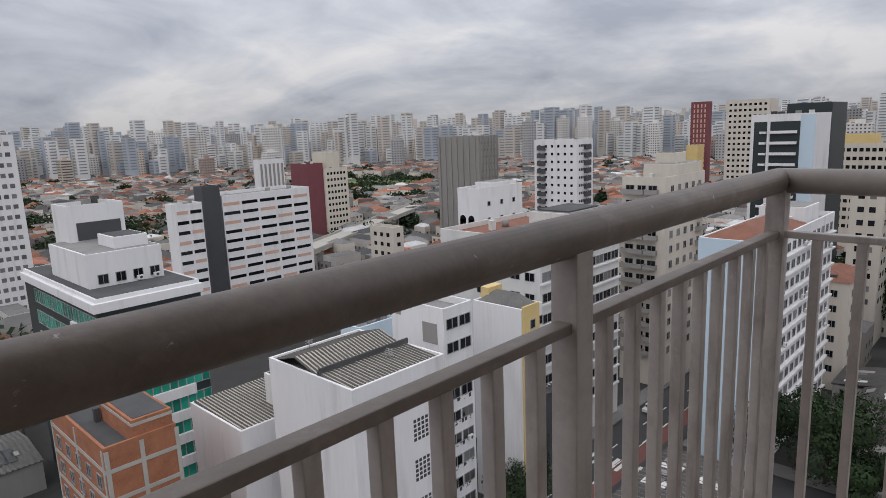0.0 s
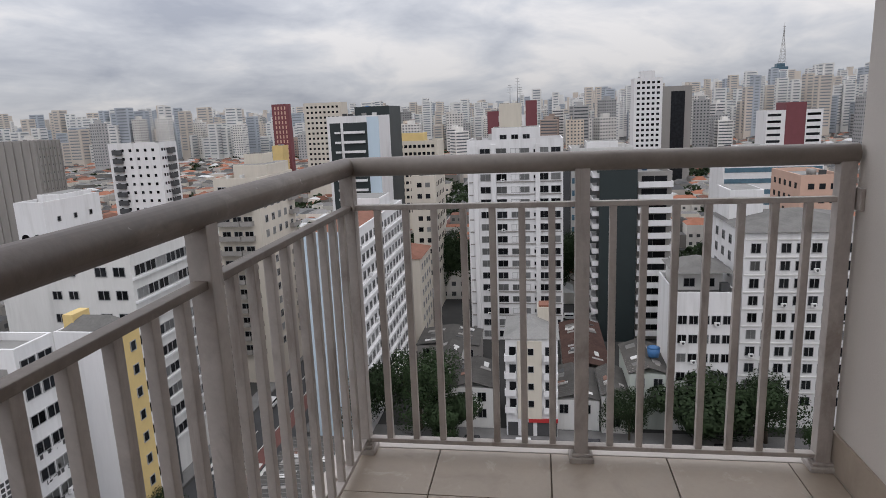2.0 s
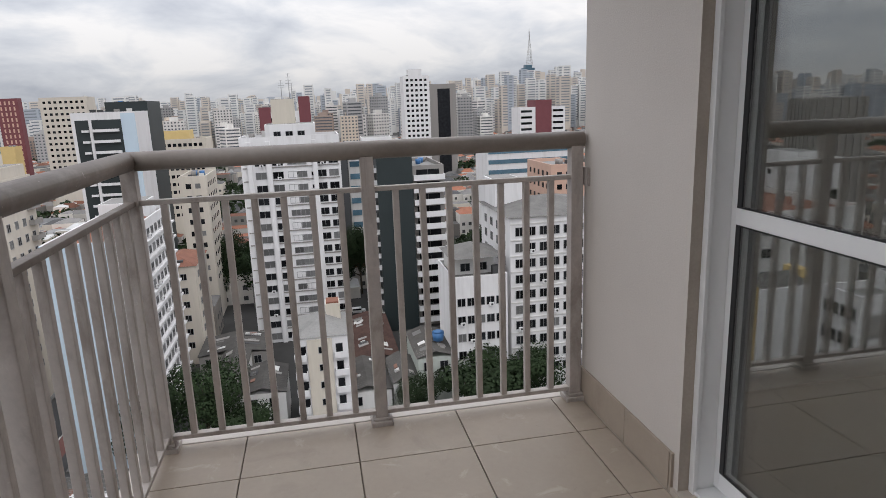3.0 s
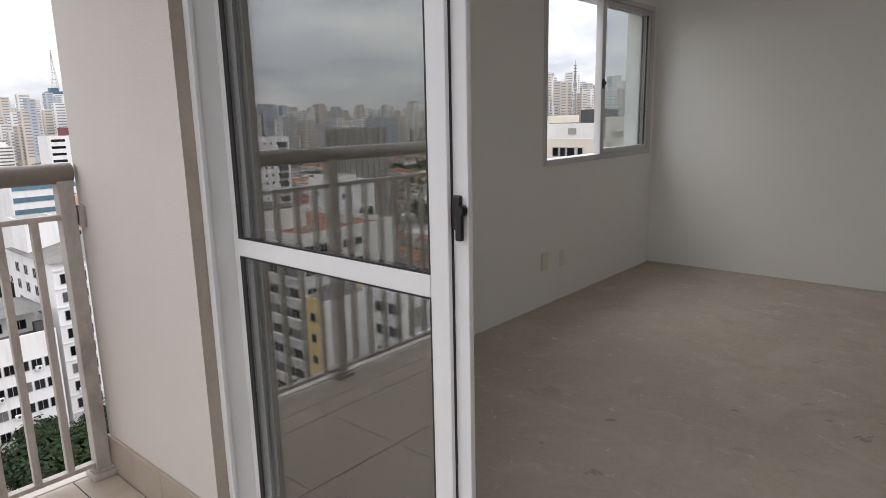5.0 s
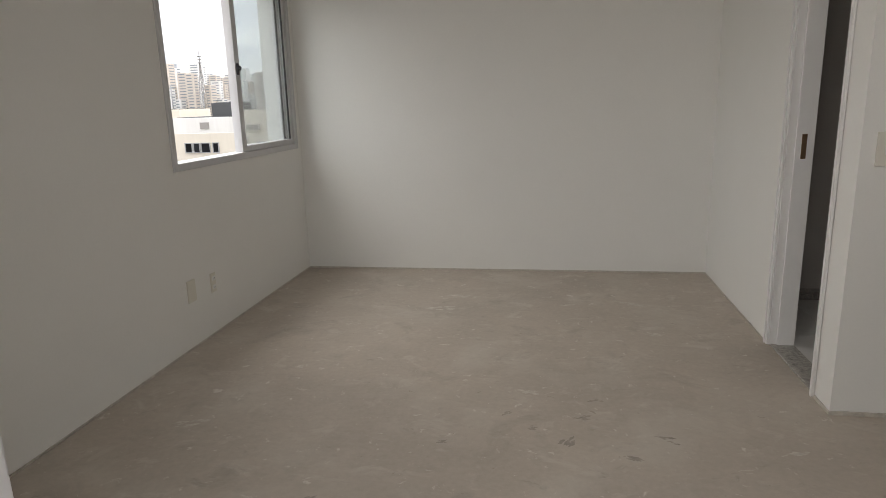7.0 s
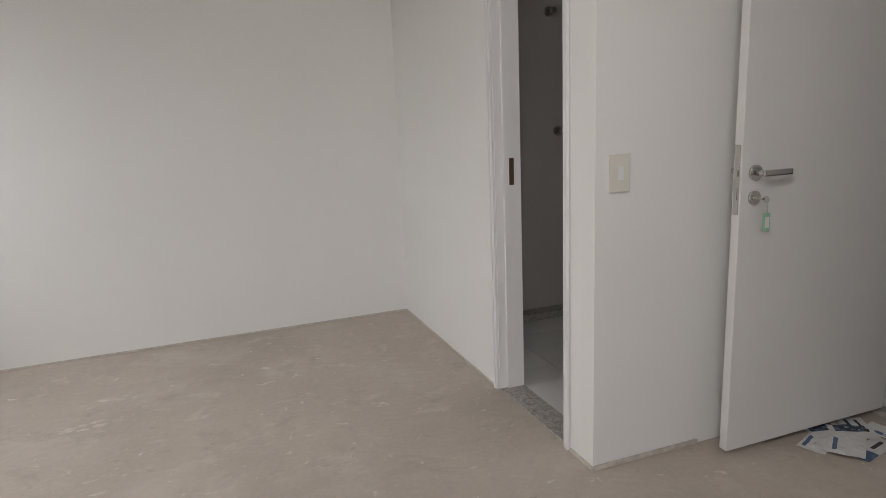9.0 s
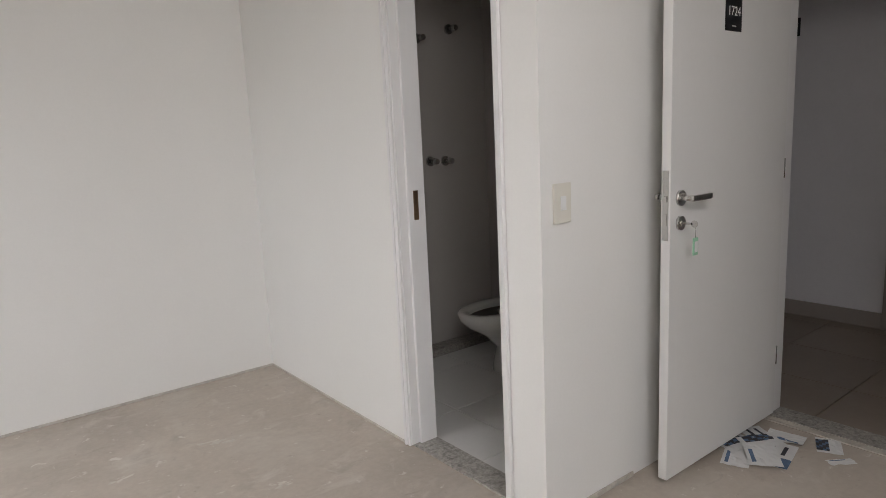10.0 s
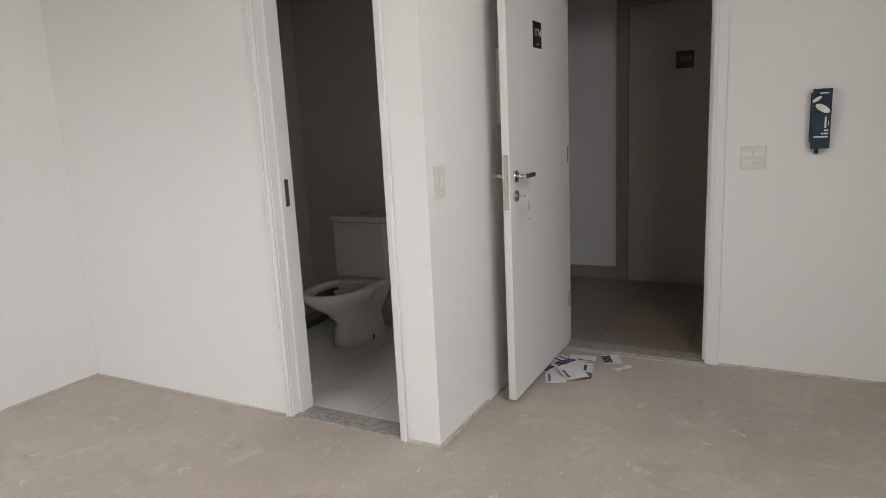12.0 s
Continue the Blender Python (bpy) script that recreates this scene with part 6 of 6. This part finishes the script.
    ribs_roof(b, -dx / 2 - 0.2, dx / 2 + 0.2, 0.001, dy / 2 + 0.2, h + slope, h + 0.12, roof, pitch=pitch)
    q = random.Random(int(dx * 13 + dy * 7))
    for _ in range(int(dx * dy / 14) + 2):
        w, l, s = q.uniform(0.6, 1.8), q.uniform(0.6, dy * 0.3), q.choice((-1, 1))
        bm = bmesh.new()
        bm_box(bm, (-w / 2, -l / 2, 0.16), (w / 2, l / 2, 0.26))
        p = part("roof_patch", bm, q.choice((M_ROOFD, M_RUST, M_FIBRO, M_W2, M_GREYF)), b)
        p.matrix_basis = pose(q.uniform(-dx / 2 + 1, dx / 2 - 1), s * dy * 0.25, h + 0.12 + (slope - 0.12) / 2, -s * math.degrees(math.atan2(slope - 0.12, dy / 2)), 0, 0)
    return b


shed("rusty_shed", -138.5, -113, 4.5, 12.8, -45.5, M_RUST, "long shed under a rusty corrugated roof")
shed("grey_shed", -111, -98, 1.8, 9.5, -44.8, M_FIBRO, "workshop under a grey sheet roof", M_W2)
shed("small_shed", -108, -97, 9.8, 14.0, -43.5, M_FIBRO, "small house under a grey sheet roof", M_W2)
shed("corner_house", -112, -99, 14.2, 20.3, -40.5, M_ROOFTAN, "pale green house with a flat sheet roof", M_PALEGREEN)
shed("low_shop", -109, -97.8, -14.5, -7.5, -43.0, M_ROOFD, "shop house under a dark roof", M_W2)
shed("low_shop", -120, -98, -19.5, -14.8, -43.8, M_FIBRO, "shop house under a patchy grey roof", M_W2)
shed("yard_shed", -131, -121, -24.5, -12.0, -44.5, M_FIBRO, "yard sheds behind the shops")
shed("tile_roof_house", -87.5 + 3.0, -78, 13.5, 34, -46.5, M_TILES, "house under an orange clay tile roof", M_W2, 1.6, 0.4)
shed("market_hall", -84.5, -66, -37, -25.5, -45.8, M_FIBRO, "low hall with a patterned grey roof", M_W2, 0.6, 1.0)
shed("netted_site", -78, -71.5, -62, -51.5, -38.0, M_ROOFD, "building site wrapped in dark netting", M_DARKF, 0.5)
tank = empty("water_tank", (-103, 18.5, -39.0), "blue plastic roof water tank", "water tank")
bm = bmesh.new()
bm_cyl(bm, (0, 0, 0), (0, 0, 1.5), 0.9, 20, 1.05)
part("tank_body", bm, M_TANK, tank)
bm = bmesh.new()
bm_cyl(bm, (0, 0, 1.5), (0, 0, 1.75), 1.08, 20, 0.5)
part("lid", bm, M_TANK, tank)

TREES = {}


def tree(x, y, h, r, seed, ground=G, leaves=9500):
    """A tapered trunk with limbs, and a crown of many leaf clumps in uneven lobes."""
    key = seed
    if key not in TREES:
        rr = random.Random(seed)
        t = empty("tree", (x, y, ground), "broad street tree with a dense dark green crown", "tree", "street trees")
        bm = bmesh.new()
        bm_cyl(bm, (0, 0, 0), (0.15, 0.1, h * 0.45), 0.32, 10, 0.2)
        lobes = []
        for k in range(13):
            a, q = rr.uniform(0, 6.28), rr.uniform(0.25, 0.75) * r
            z = h * rr.uniform(0.34, 0.86)
            c = Vector((q * math.cos(a), q * math.sin(a), z))
            bm_cyl(bm, (0.1, 0.08, h * rr.uniform(0.25, 0.42)), c, 0.13, 7, 0.03)
            lobes.append((c, rr.uniform(0.32, 0.55) * r))
        part("trunk", bm, M_BARK, t)
        vs, fs = [], []
        for k in range(leaves):
            c, s = rr.choice(lobes)
            d = Vector((rr.gauss(0, 1), rr.gauss(0, 1), rr.gauss(0, 0.8))).normalized()
            p = c + d * s * (0.55 + 0.5 * rr.random() ** 0.5)
            sz = rr.uniform(0.12, 0.3)
            u = Vector((rr.gauss(0, 1), rr.gauss(0, 1), rr.gauss(0, 1))).normalized()
            v = u.cross(d + Vector((0.01, 0, 0.02))).normalized()
            u = (u * 0.5 + d.cross(v) * 0.8).normalized()
            i = len(vs)
            vs += [p - u * sz, p - v * sz * 0.6, p + u * sz, p + v * sz * 0.6]
            fs.append((i, i + 1, i + 2, i + 3))
        me = bpy.data.meshes.new("crown")
        me.from_pydata([tuple(v) for v in vs], [], fs)
        me.materials.append(M_LEAF)
        cr = new("crown", me)
        cr.parent = t
        TREES[key] = (t, h, r)
        return t
    t0, h0, r0 = TREES[key]
    c = copy_thing(t0, pose(x, y, ground, 0, 0, (x * 37 + y * 91) % 360) @ Matrix.Diagonal((r / r0, r / r0, h / h0, 1)))
    return c


tree(-96.5, -19.5, 14.0, 7.4, 1)
tree(-95.0, -28.0, 12.5, 6.0, 3)
tree(-92.0, -13.5, 9.5, 4.2, 2)
tree(-95.5, 24.0, 11.5, 7.0, 2)
tree(-95.5, 34.0, 10.5, 6.2, 3)
tree(-95.0, 13.8, 8.5, 4.2, 1)
tree(-84, 40, 9.0, 4.5, 2)
tree(-70, -53.0, 9.0, 4.0, 3)
tree(-64, -46.5, 8.0, 3.6, 1)
tree(-58, -45.5, 8.5, 3.8, 2)
tree(-108, -46.0 + 8.5, 7.0, 2.8, 3)
tree(-13.5, -86, 9.5, 4.6, 2)
tree(-8, -92, 8.5, 4.0, 1)
shed("yard_house", -22, -6, -122, -106, -45.5, M_FIBRO, "low house under a grey sheet roof behind a yard")
shed("yard_house", -23, -7, -148, -128, -44.0, M_TILES, "low house under a clay tile roof", M_W2, 1.8, 0.5)
shed("yard_house", -28, -12, -176, -154, -43.0, M_FIBRO, "low hall under a pale sheet roof")
tree(-24, -126, 9, 4.0, 3)
tree(-118, 31, 10, 4, 1)
for k, (x, y) in enumerate(((-175, 4), (-180, 9), (-172, 10), (-186, 3), (-178, -22), (-176, -27), (-185, -24), (-150, 36), (-160, 44), (-165, 38), (-172, 50), (-158, 50))):
    tree(x, y, 15 + (k % 3) * 2, 6.0, 1 + k % 3)


def car(x, y, rot, paint, label):
    g = empty("car", (x, y, G + 0.05), label, "car")
    g.rotation_euler = (0, 0, radians(rot))
    bm = bmesh.new()
    bm_box(bm, (-2.1, -0.85, 0.3), (2.1, 0.85, 0.95), 0.12)
    bm_box(bm, (-1.3, -0.75, 0.95), (1.1, 0.75, 1.5), 0.18)
    part("body", bm, paint, g)
    bm = bmesh.new()
    bm_box(bm, (-1.15, -0.77, 1.0), (0.95, 0.77, 1.38), 0.08)
    bm_box(bm, (-1.33, -0.62, 1.0), (1.14, 0.62, 1.38), 0.08)
    part("window_glass", bm, M_GLASSD, g)
    for sx in (-1.3, 1.3):
        for sy in (-0.8, 0.8):
            bm = bmesh.new()
            bm_cyl(bm, (sx, sy - 0.1, 0.32), (sx, sy + 0.1, 0.32), 0.32, 16)
            part("wheel", bm, M_ROOFD, g)


car(-91.5, -2.5, 90, M_CARW, "white car parked in the side street")
car(-91.8, -10.5, 90, M_CARD, "dark car parked in the side street")
car(-91.8, 8.0, 90, M_CARD, "dark car parked in the side street")
car(-91.6, 27.0, 90, M_CARD, "dark car parked in the side street")
car(-103, -48.6, 0, M_CARW, "white car on the avenue")
car(-131, -45.9, 0, M_CARD, "dark car on the avenue")
car(-152, -48.5, 0, M_CARW, "white car on the avenue")
car(-155, 7.5, 90, M_CARW, "white car on a far street")

# ---- the wide city: houses, woods, towers ----
struct_box("park_grass", (-470, -560, G + 0.01), (-300, -400, G + 0.12), M_GRASS, "pale green park lawn", "grass")
cr = random.Random(77)
TAKEN = [(-160, 10, -140, 60), (-260, -180, -320, -180)]


def far_houses(name, region, count, label, mats):
    vs, fs, mi = [], [], []
    for _ in range(count):
        x, y = cr.uniform(*region[:2]), cr.uniform(*region[2:])
        if (-140 < x < 20 and -140 < y < 60) or (-470 < x < -300 and -560 < y < -400) or abs(y + 45) < 9:
            continue
        w, l, h = cr.uniform(4.5, 10), cr.uniform(6, 15), cr.uniform(3.0, 8.5)
        if cr.random() < 0.5:
            w, l = l, w
        i = len(vs)
        z0, z1 = G, G + h
        for z in (z0, z1):
            vs += [(x - w / 2, y - l / 2, z), (x + w / 2, y - l / 2, z), (x + w / 2, y + l / 2, z), (x - w / 2, y + l / 2, z)]
        rz = z1 + cr.uniform(0.2, 2.2)
        vs += [(x - w / 4 if w > l else x, y if w > l else y - l / 4, rz), (x + w / 4 if w > l else x, y if w > l else y + l / 4, rz)]
        wm, rm = cr.choice((0, 0, 1, 2)), cr.choice((3, 3, 3, 4, 4, 5, 5, 6))
        for f in ((0, 1, 5, 4), (1, 2, 6, 5), (2, 3, 7, 6), (3, 0, 4, 7)):
            fs.append([i + k for k in f])
            mi.append(wm)
        a, c = i + 8, i + 9
        if x * x + y * y < 450 ** 2:
            for k in range(int(w / 2.6)):
                for zz in range(int(h / 2.9)):
                    u, v, j = x - w / 2 + 0.8 + k * 2.6, z0 + 1.0 + zz * 2.9, len(vs)
                    vs += [(u, y + l / 2 + 0.05, v), (u + 1.2, y + l / 2 + 0.05, v), (u + 1.2, y + l / 2 + 0.05, v + 1.2), (u, y + l / 2 + 0.05, v + 1.2)]
                    fs.append([j, j + 1, j + 2, j + 3])
                    mi.append(5)
            for k in range(int(l / 2.6)):
                for zz in range(int(h / 2.9)):
                    u, v, j = y - l / 2 + 0.8 + k * 2.6, z0 + 1.0 + zz * 2.9, len(vs)
                    vs += [(x + w / 2 + 0.05, u, v), (x + w / 2 + 0.05, u + 1.2, v), (x + w / 2 + 0.05, u + 1.2, v + 1.2), (x + w / 2 + 0.05, u, v + 1.2)]
                    fs.append([j, j + 1, j + 2, j + 3])
                    mi.append(5)
        roof = ((i + 4, i + 5, c, a), (i + 5, i + 6, c), (i + 6, i + 7, a, c), (i + 7, i + 4, a)) if w > l else ((i + 4, i + 5, a), (i + 5, i + 6, c, a), (i + 6, i + 7, c), (i + 7, i + 4, a, c))
        for f in roof:
            fs.append(list(f))
            mi.append(rm)
    me = bpy.data.meshes.new(name)
    me.from_pydata(vs, [], fs)
    for m in mats:
        me.materials.append(m)
    me.polygons.foreach_set("material_index", mi)
    tagged(new(name, me), label, "houses", "", "stuff")


HOUSE_MATS = [mat("house_plaster", (0.42, 0.40, 0.37), 0.9, vary=0.12, scale=0.3, per_island=0.65), mat("house_render", (0.24, 0.22, 0.20), 0.9, vary=0.1, scale=0.3, per_island=0.5), M_BEIGE,
              mat("old_clay_roof", (0.22, 0.088, 0.052), 0.9, vary=0.2, scale=0.4, fine_scale=4, per_island=0.55), mat("sheet_roof", (0.13, 0.125, 0.12), 0.9, vary=0.2, scale=0.4, per_island=0.7), M_ROOFD,
              mat("pale_sheet_roof", (0.33, 0.33, 0.325), 0.8, vary=0.2, scale=0.3, per_island=0.7)]
far_houses("low_houses", (-760, -60, -900, -90), 5600, "carpet of low houses with clay and sheet roofs", HOUSE_MATS)
far_houses("low_houses", (-900, -150, -110, 420), 2600, "carpet of low houses with clay and sheet roofs", HOUSE_MATS)
far_houses("low_houses", (-60, 500, -900, -150), 1500, "carpet of low houses with clay and sheet roofs", HOUSE_MATS)


def woods(name, spots, label):
    vs, fs = [], []
    for x, y, r, h, n in spots:
        for _ in range(n):
            a, q = cr.uniform(0, 6.28), r * cr.random() ** 0.5
            bump_h = h * (1 - 0.5 * (q / r) ** 2) * cr.uniform(0.5, 1.0)
            p = Vector((x + q * math.cos(a), y + q * math.sin(a), G + bump_h))
            u = Vector((cr.gauss(0, 1), cr.gauss(0, 1), cr.gauss(0, 0.6))).normalized() * cr.uniform(0.8, 2.0)
            v = Vector((cr.gauss(0, 1), cr.gauss(0, 1), cr.gauss(0, 1))).normalized() * cr.uniform(0.6, 1.4)
            i = len(vs)
            vs += [tuple(p - u), tuple(p - v), tuple(p + u), tuple(p + v)]
            fs.append((i, i + 1, i + 2, i + 3))
    me = bpy.data.meshes.new(name)
    me.from_pydata(vs, [], fs)
    me.materials.append(M_LEAF)
    tagged(new(name, me), label, "trees", "", "stuff")


spots = [(-350, -430, 30, 9, 700), (-310, -400, 25, 10, 600), (-420, -470, 35, 8, 700), (-290, -480, 30, 9, 600), (-110, -330, 40, 11, 1100), (-140, -360, 40, 10, 900), (-90, -420, 40, 12, 900), (-190, -230, 20, 9, 400), (-165, -130, 14, 8, 300), (-260, -100, 15, 8, 300), (-320, -120, 18, 9, 350), (-30, -170, 14, 8, 250)]
for _ in range(430):
    x, y = cr.uniform(-800, -30), cr.uniform(-850, 350)
    if not (-150 < x and -140 < y < 60):
        spots.append((x, y, cr.uniform(4, 15), cr.uniform(6, 11), 190))
woods("distant_trees", spots, "clumps of dark green trees among the houses")

# elevated road
viaduct = empty("viaduct", (-160, -215, G), "grey concrete elevated road", "viaduct")
bm = bmesh.new()
bm_box(bm, (-110, -5, 7.0), (170, 5, 8.2))
bm_box(bm, (-110, -5.2, 8.2), (170, -4.9, 9.1))
bm_box(bm, (-110, 4.9, 8.2), (170, 5.2, 9.1))
part("deck", bm, M_CONC, viaduct)
for k in range(14):
    box_part("pier", (-105 + k * 20, -1.2, 0), (-103 + k * 20, 1.2, 7.0), M_CONC, viaduct)
viaduct.rotation_euler = (0, 0, radians(28))

M_TW1 = mat("pale_tower_render", (0.62, 0.60, 0.57), 0.85, vary=0.1, scale=0.2, fine_scale=2, stain=0.5, stain_color=(0.34, 0.32, 0.30), stain_scale=0.3, streak=True, per_object=0.18)
M_TW2 = mat("sand_tower_render", (0.52, 0.45, 0.37), 0.85, vary=0.1, scale=0.2, fine_scale=2, stain=0.4, stain_color=(0.30, 0.26, 0.22), stain_scale=0.3, streak=True, per_object=0.22)
M_TW3 = mat("grey_tower_render", (0.36, 0.355, 0.35), 0.85, vary=0.1, scale=0.2, fine_scale=2, streak=True, per_object=0.25)
M_TW4 = mat("brown_tower_render", (0.30, 0.235, 0.20), 0.85, vary=0.1, scale=0.2, fine_scale=2, streak=True, per_object=0.25)
# far panes: aerial haze mixed into the glass colour, paler and bluer
M_TWG = mat("haze_tinted_window_glass", (0.085, 0.09, 0.10), 0.4, vary=0.4, scale=0.4, per_object=0.5, spec=0.2)
FAR_MATS = [M_TW1, M_TW2, M_TW3, M_TW4]


def tower_mesh(w, l, h, storey, cols, cols_l, band):
    """A plain tower with window strips on all sides and a roof house, as raw lists."""
    vs, fs, mi = [], [], []

    def bx(x0, x1, y0, y1, z0, z1, m):
        i = len(vs)
        for z in (z0, z1):
            vs.extend([(x0, y0, z), (x1, y0, z), (x1, y1, z), (x0, y1, z)])
        for f in ((0, 1, 5, 4), (1, 2, 6, 5), (2, 3, 7, 6), (3, 0, 4, 7), (4, 5, 6, 7)):
            fs.append([i + k for k in f])
            mi.append(m)

    bx(-w / 2, w / 2, -l / 2, l / 2, 0, h, 0)
    bx(-w / 5, w / 5, -l / 5, l / 5, h, h + 3.5, 0)
    n = int(h * 0.85 / storey)
    for k in range(n):
        z = h - 2.4 - k * storey
        if band:
            bx(w / 2, w / 2 + 0.06, -l / 2 + 0.8, l / 2 - 0.8, z, z + 1.2, 1)
            bx(-w / 2 + 0.8, w / 2 - 0.8, l / 2, l / 2 + 0.06, z, z + 1.2, 1)
            bx(-w / 2 + 0.8, w / 2 - 0.8, -l / 2 - 0.06, -l / 2, z, z + 1.2, 1)
        else:
            for c in range(cols_l):
                u = -l / 2 + l * (c + 0.5) / cols_l
                bx(w / 2, w / 2 + 0.06, u - 0.75, u + 0.75, z, z + 1.3, 1)
            for c in range(cols):
                u = -w / 2 + w * (c + 0.5) / cols
                bx(u - 0.75, u + 0.75, l / 2, l / 2 + 0.06, z, z + 1.3, 1)
                bx(u - 0.75, u + 0.75, -l / 2 - 0.06, -l / 2, z, z + 1.3, 1)
    return vs, fs, mi


FAR_MESHES = []
for k in range(28):
    w, l = cr.uniform(10, 17), cr.uniform(11, 20)
    h = cr.uniform(26, 60)
    data = tower_mesh(w, l, h, 3.0, max(2, int(w / 3.0)), max(2, int(l / 3.0)), k % 4 == 0)
    me = bpy.data.meshes.new("tower")
    me.from_pydata(data[0], [], data[1])
    me.materials.append(FAR_MATS[cr.choice((0, 0, 0, 0, 0, 1, 1, 1, 2, 2, 3))])
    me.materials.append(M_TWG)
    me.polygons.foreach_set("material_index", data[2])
    FAR_MESHES.append((me, h))

made = 0
while made < 295:
    a, dist = radians(cr.uniform(100, 268)), 560 + 1000 * cr.random() ** 0.8
    x, y = dist * math.cos(a), dist * math.sin(a)
    if -480 < x < -290 and -570 < y < -390 or (dist < 760 and y < -150) or abs(y + 45) < 12:
        continue
    if y < -150 and cr.random() < 0.45:
        continue
    if y > 250 and cr.random() < 0.5:
        continue
    me, h = cr.choice(FAR_MESHES)
    ob = new("distant_tower", me)
    ob.matrix_world = pose(x, y, G - (cr.uniform(6, 24) if y > 250 else 0), 0, 0, cr.choice((0, 0, 12, -15, 30, 90)))
    tagged(ob, "distant apartment tower with rows of windows", "tower", "distant towers")
    made += 1

# the skyline beyond
vs, fs, mi = [], [], []
for k in range(5200):
    a, dist = radians(cr.uniform(95, 272)), 900 * (1 + 2.8 * cr.random() ** 1.3)
    x, y = dist * math.cos(a), dist * math.sin(a)
    hill = 45 * max(0.0, min(1.0, (y + 100) / 900)) * min(1.0, dist / 1200)
    w, l, h = cr.uniform(8, 17), cr.uniform(8, 17), (cr.uniform(18, 50) if cr.random() < 0.7 else cr.uniform(45, 72)) + hill + 6 + (dist - 1000) * 0.008
    i = len(vs)
    for z in (G, G + h):
        vs += [(x - w / 2, y - l / 2, z), (x + w / 2, y - l / 2, z), (x + w / 2, y + l / 2, z), (x - w / 2, y + l / 2, z)]
    m = cr.choice((0, 0, 0, 1, 1, 2))
    for f in ((0, 1, 5, 4), (1, 2, 6, 5), (2, 3, 7, 6), (3, 0, 4, 7), (4, 5, 6, 7)):
        fs.append([i + q for q in f])
        mi.append(m)
    n = int(h / 4.5)
    if dist < 1700:
        for q in range(n):
            z = G + h - 3 - q * 3.6
            j = len(vs)
            vs += [(x + w / 2 + 0.3, y - l / 2 + 2, z), (x + w / 2 + 0.3, y + l / 2 - 2, z), (x + w / 2 + 0.3, y + l / 2 - 2, z + 1.3), (x + w / 2 + 0.3, y - l / 2 + 2, z + 1.3)]
            s = 1 if y < 0 else -1
            vs += [(x - w / 2 + 2, y + s * (l / 2 + 0.3), z), (x + w / 2 - 2, y + s * (l / 2 + 0.3), z), (x + w / 2 - 2, y + s * (l / 2 + 0.3), z + 1.3), (x - w / 2 + 2, y + s * (l / 2 + 0.3), z + 1.3)]
            fs += [[j, j + 1, j + 2, j + 3], [j + 4, j + 5, j + 6, j + 7]]
            mi += [3, 3]
me = bpy.data.meshes.new("skyline")
me.from_pydata(vs, [], fs)
# no haze in the air: its paleness is put into these base colours
M_FAR1 = mat("haze_tinted_white_tower", (0.66, 0.65, 0.63), 0.9, vary=0.12, scale=0.006, fine_scale=0.03)
M_FAR2 = mat("haze_tinted_beige_tower", (0.54, 0.48, 0.42), 0.9, vary=0.12, scale=0.006, fine_scale=0.03)
M_FAR3 = mat("haze_tinted_grey_tower", (0.38, 0.41, 0.45), 0.9, vary=0.12, scale=0.006, fine_scale=0.03)
M_FAR4 = mat("haze_tinted_window_band", (0.20, 0.22, 0.245), 0.7, vary=0.12, scale=0.01)
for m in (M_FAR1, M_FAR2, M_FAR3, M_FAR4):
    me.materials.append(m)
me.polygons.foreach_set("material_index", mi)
tagged(new("skyline", me), "pale skyline of countless towers with haze put into their colours", "skyline", "", "stuff")

# ---- floor tiles, piece by piece ----
TILE_MESH = {}


def tiles(parent, xs, ys, z, gap, material, thick=0.010, name="tile"):
    for x0, x1 in zip(xs, xs[1:]):
        for y0, y1 in zip(ys, ys[1:]):
            w, l = round(x1 - x0 - gap, 3), round(y1 - y0 - gap, 3)
            if w < 0.01 or l < 0.01:
                continue
            key = (w, l, material.name)
            if key not in TILE_MESH:
                bm = bmesh.new()
                bm_box(bm, (-w / 2, -l / 2, -thick), (w / 2, l / 2, 0), 0.0012)
                TILE_MESH[key] = mesh_of(bm, name, material)
            ob = new(name, TILE_MESH[key])
            ob.location = ((x0 + x1) / 2, (y0 + y1) / 2, z)
            ob.parent = bpy.data.objects[parent]


def steps(a, b, first, pitch):
    out = [a]
    v = first
    while v < b - 0.02:
        if v > a + 0.02:
            out.append(round(v, 3))
        v += pitch
    return out + [b]


tiles("balcony_slab", steps(-2.413, 1.899, -2.10, 0.43), steps(-0.783, YB - 0.013, -0.425, 0.437), ZB, 0.0045, M_TILE)
tiles("bathroom_floor", steps(XB + 0.103, 2.127, 1.20, 0.45), steps(YC + 0.103, 4.899, 3.80, 0.45), 0.006, 0.004, M_BATHTILE, 0.005)
tiles("corridor_floor", steps(2.272, 3.826, 2.70, 0.5), steps(YD + 0.102, 5.298, 1.60, 0.5), -0.002, 0.004, M_CORRTILE, 0.009)
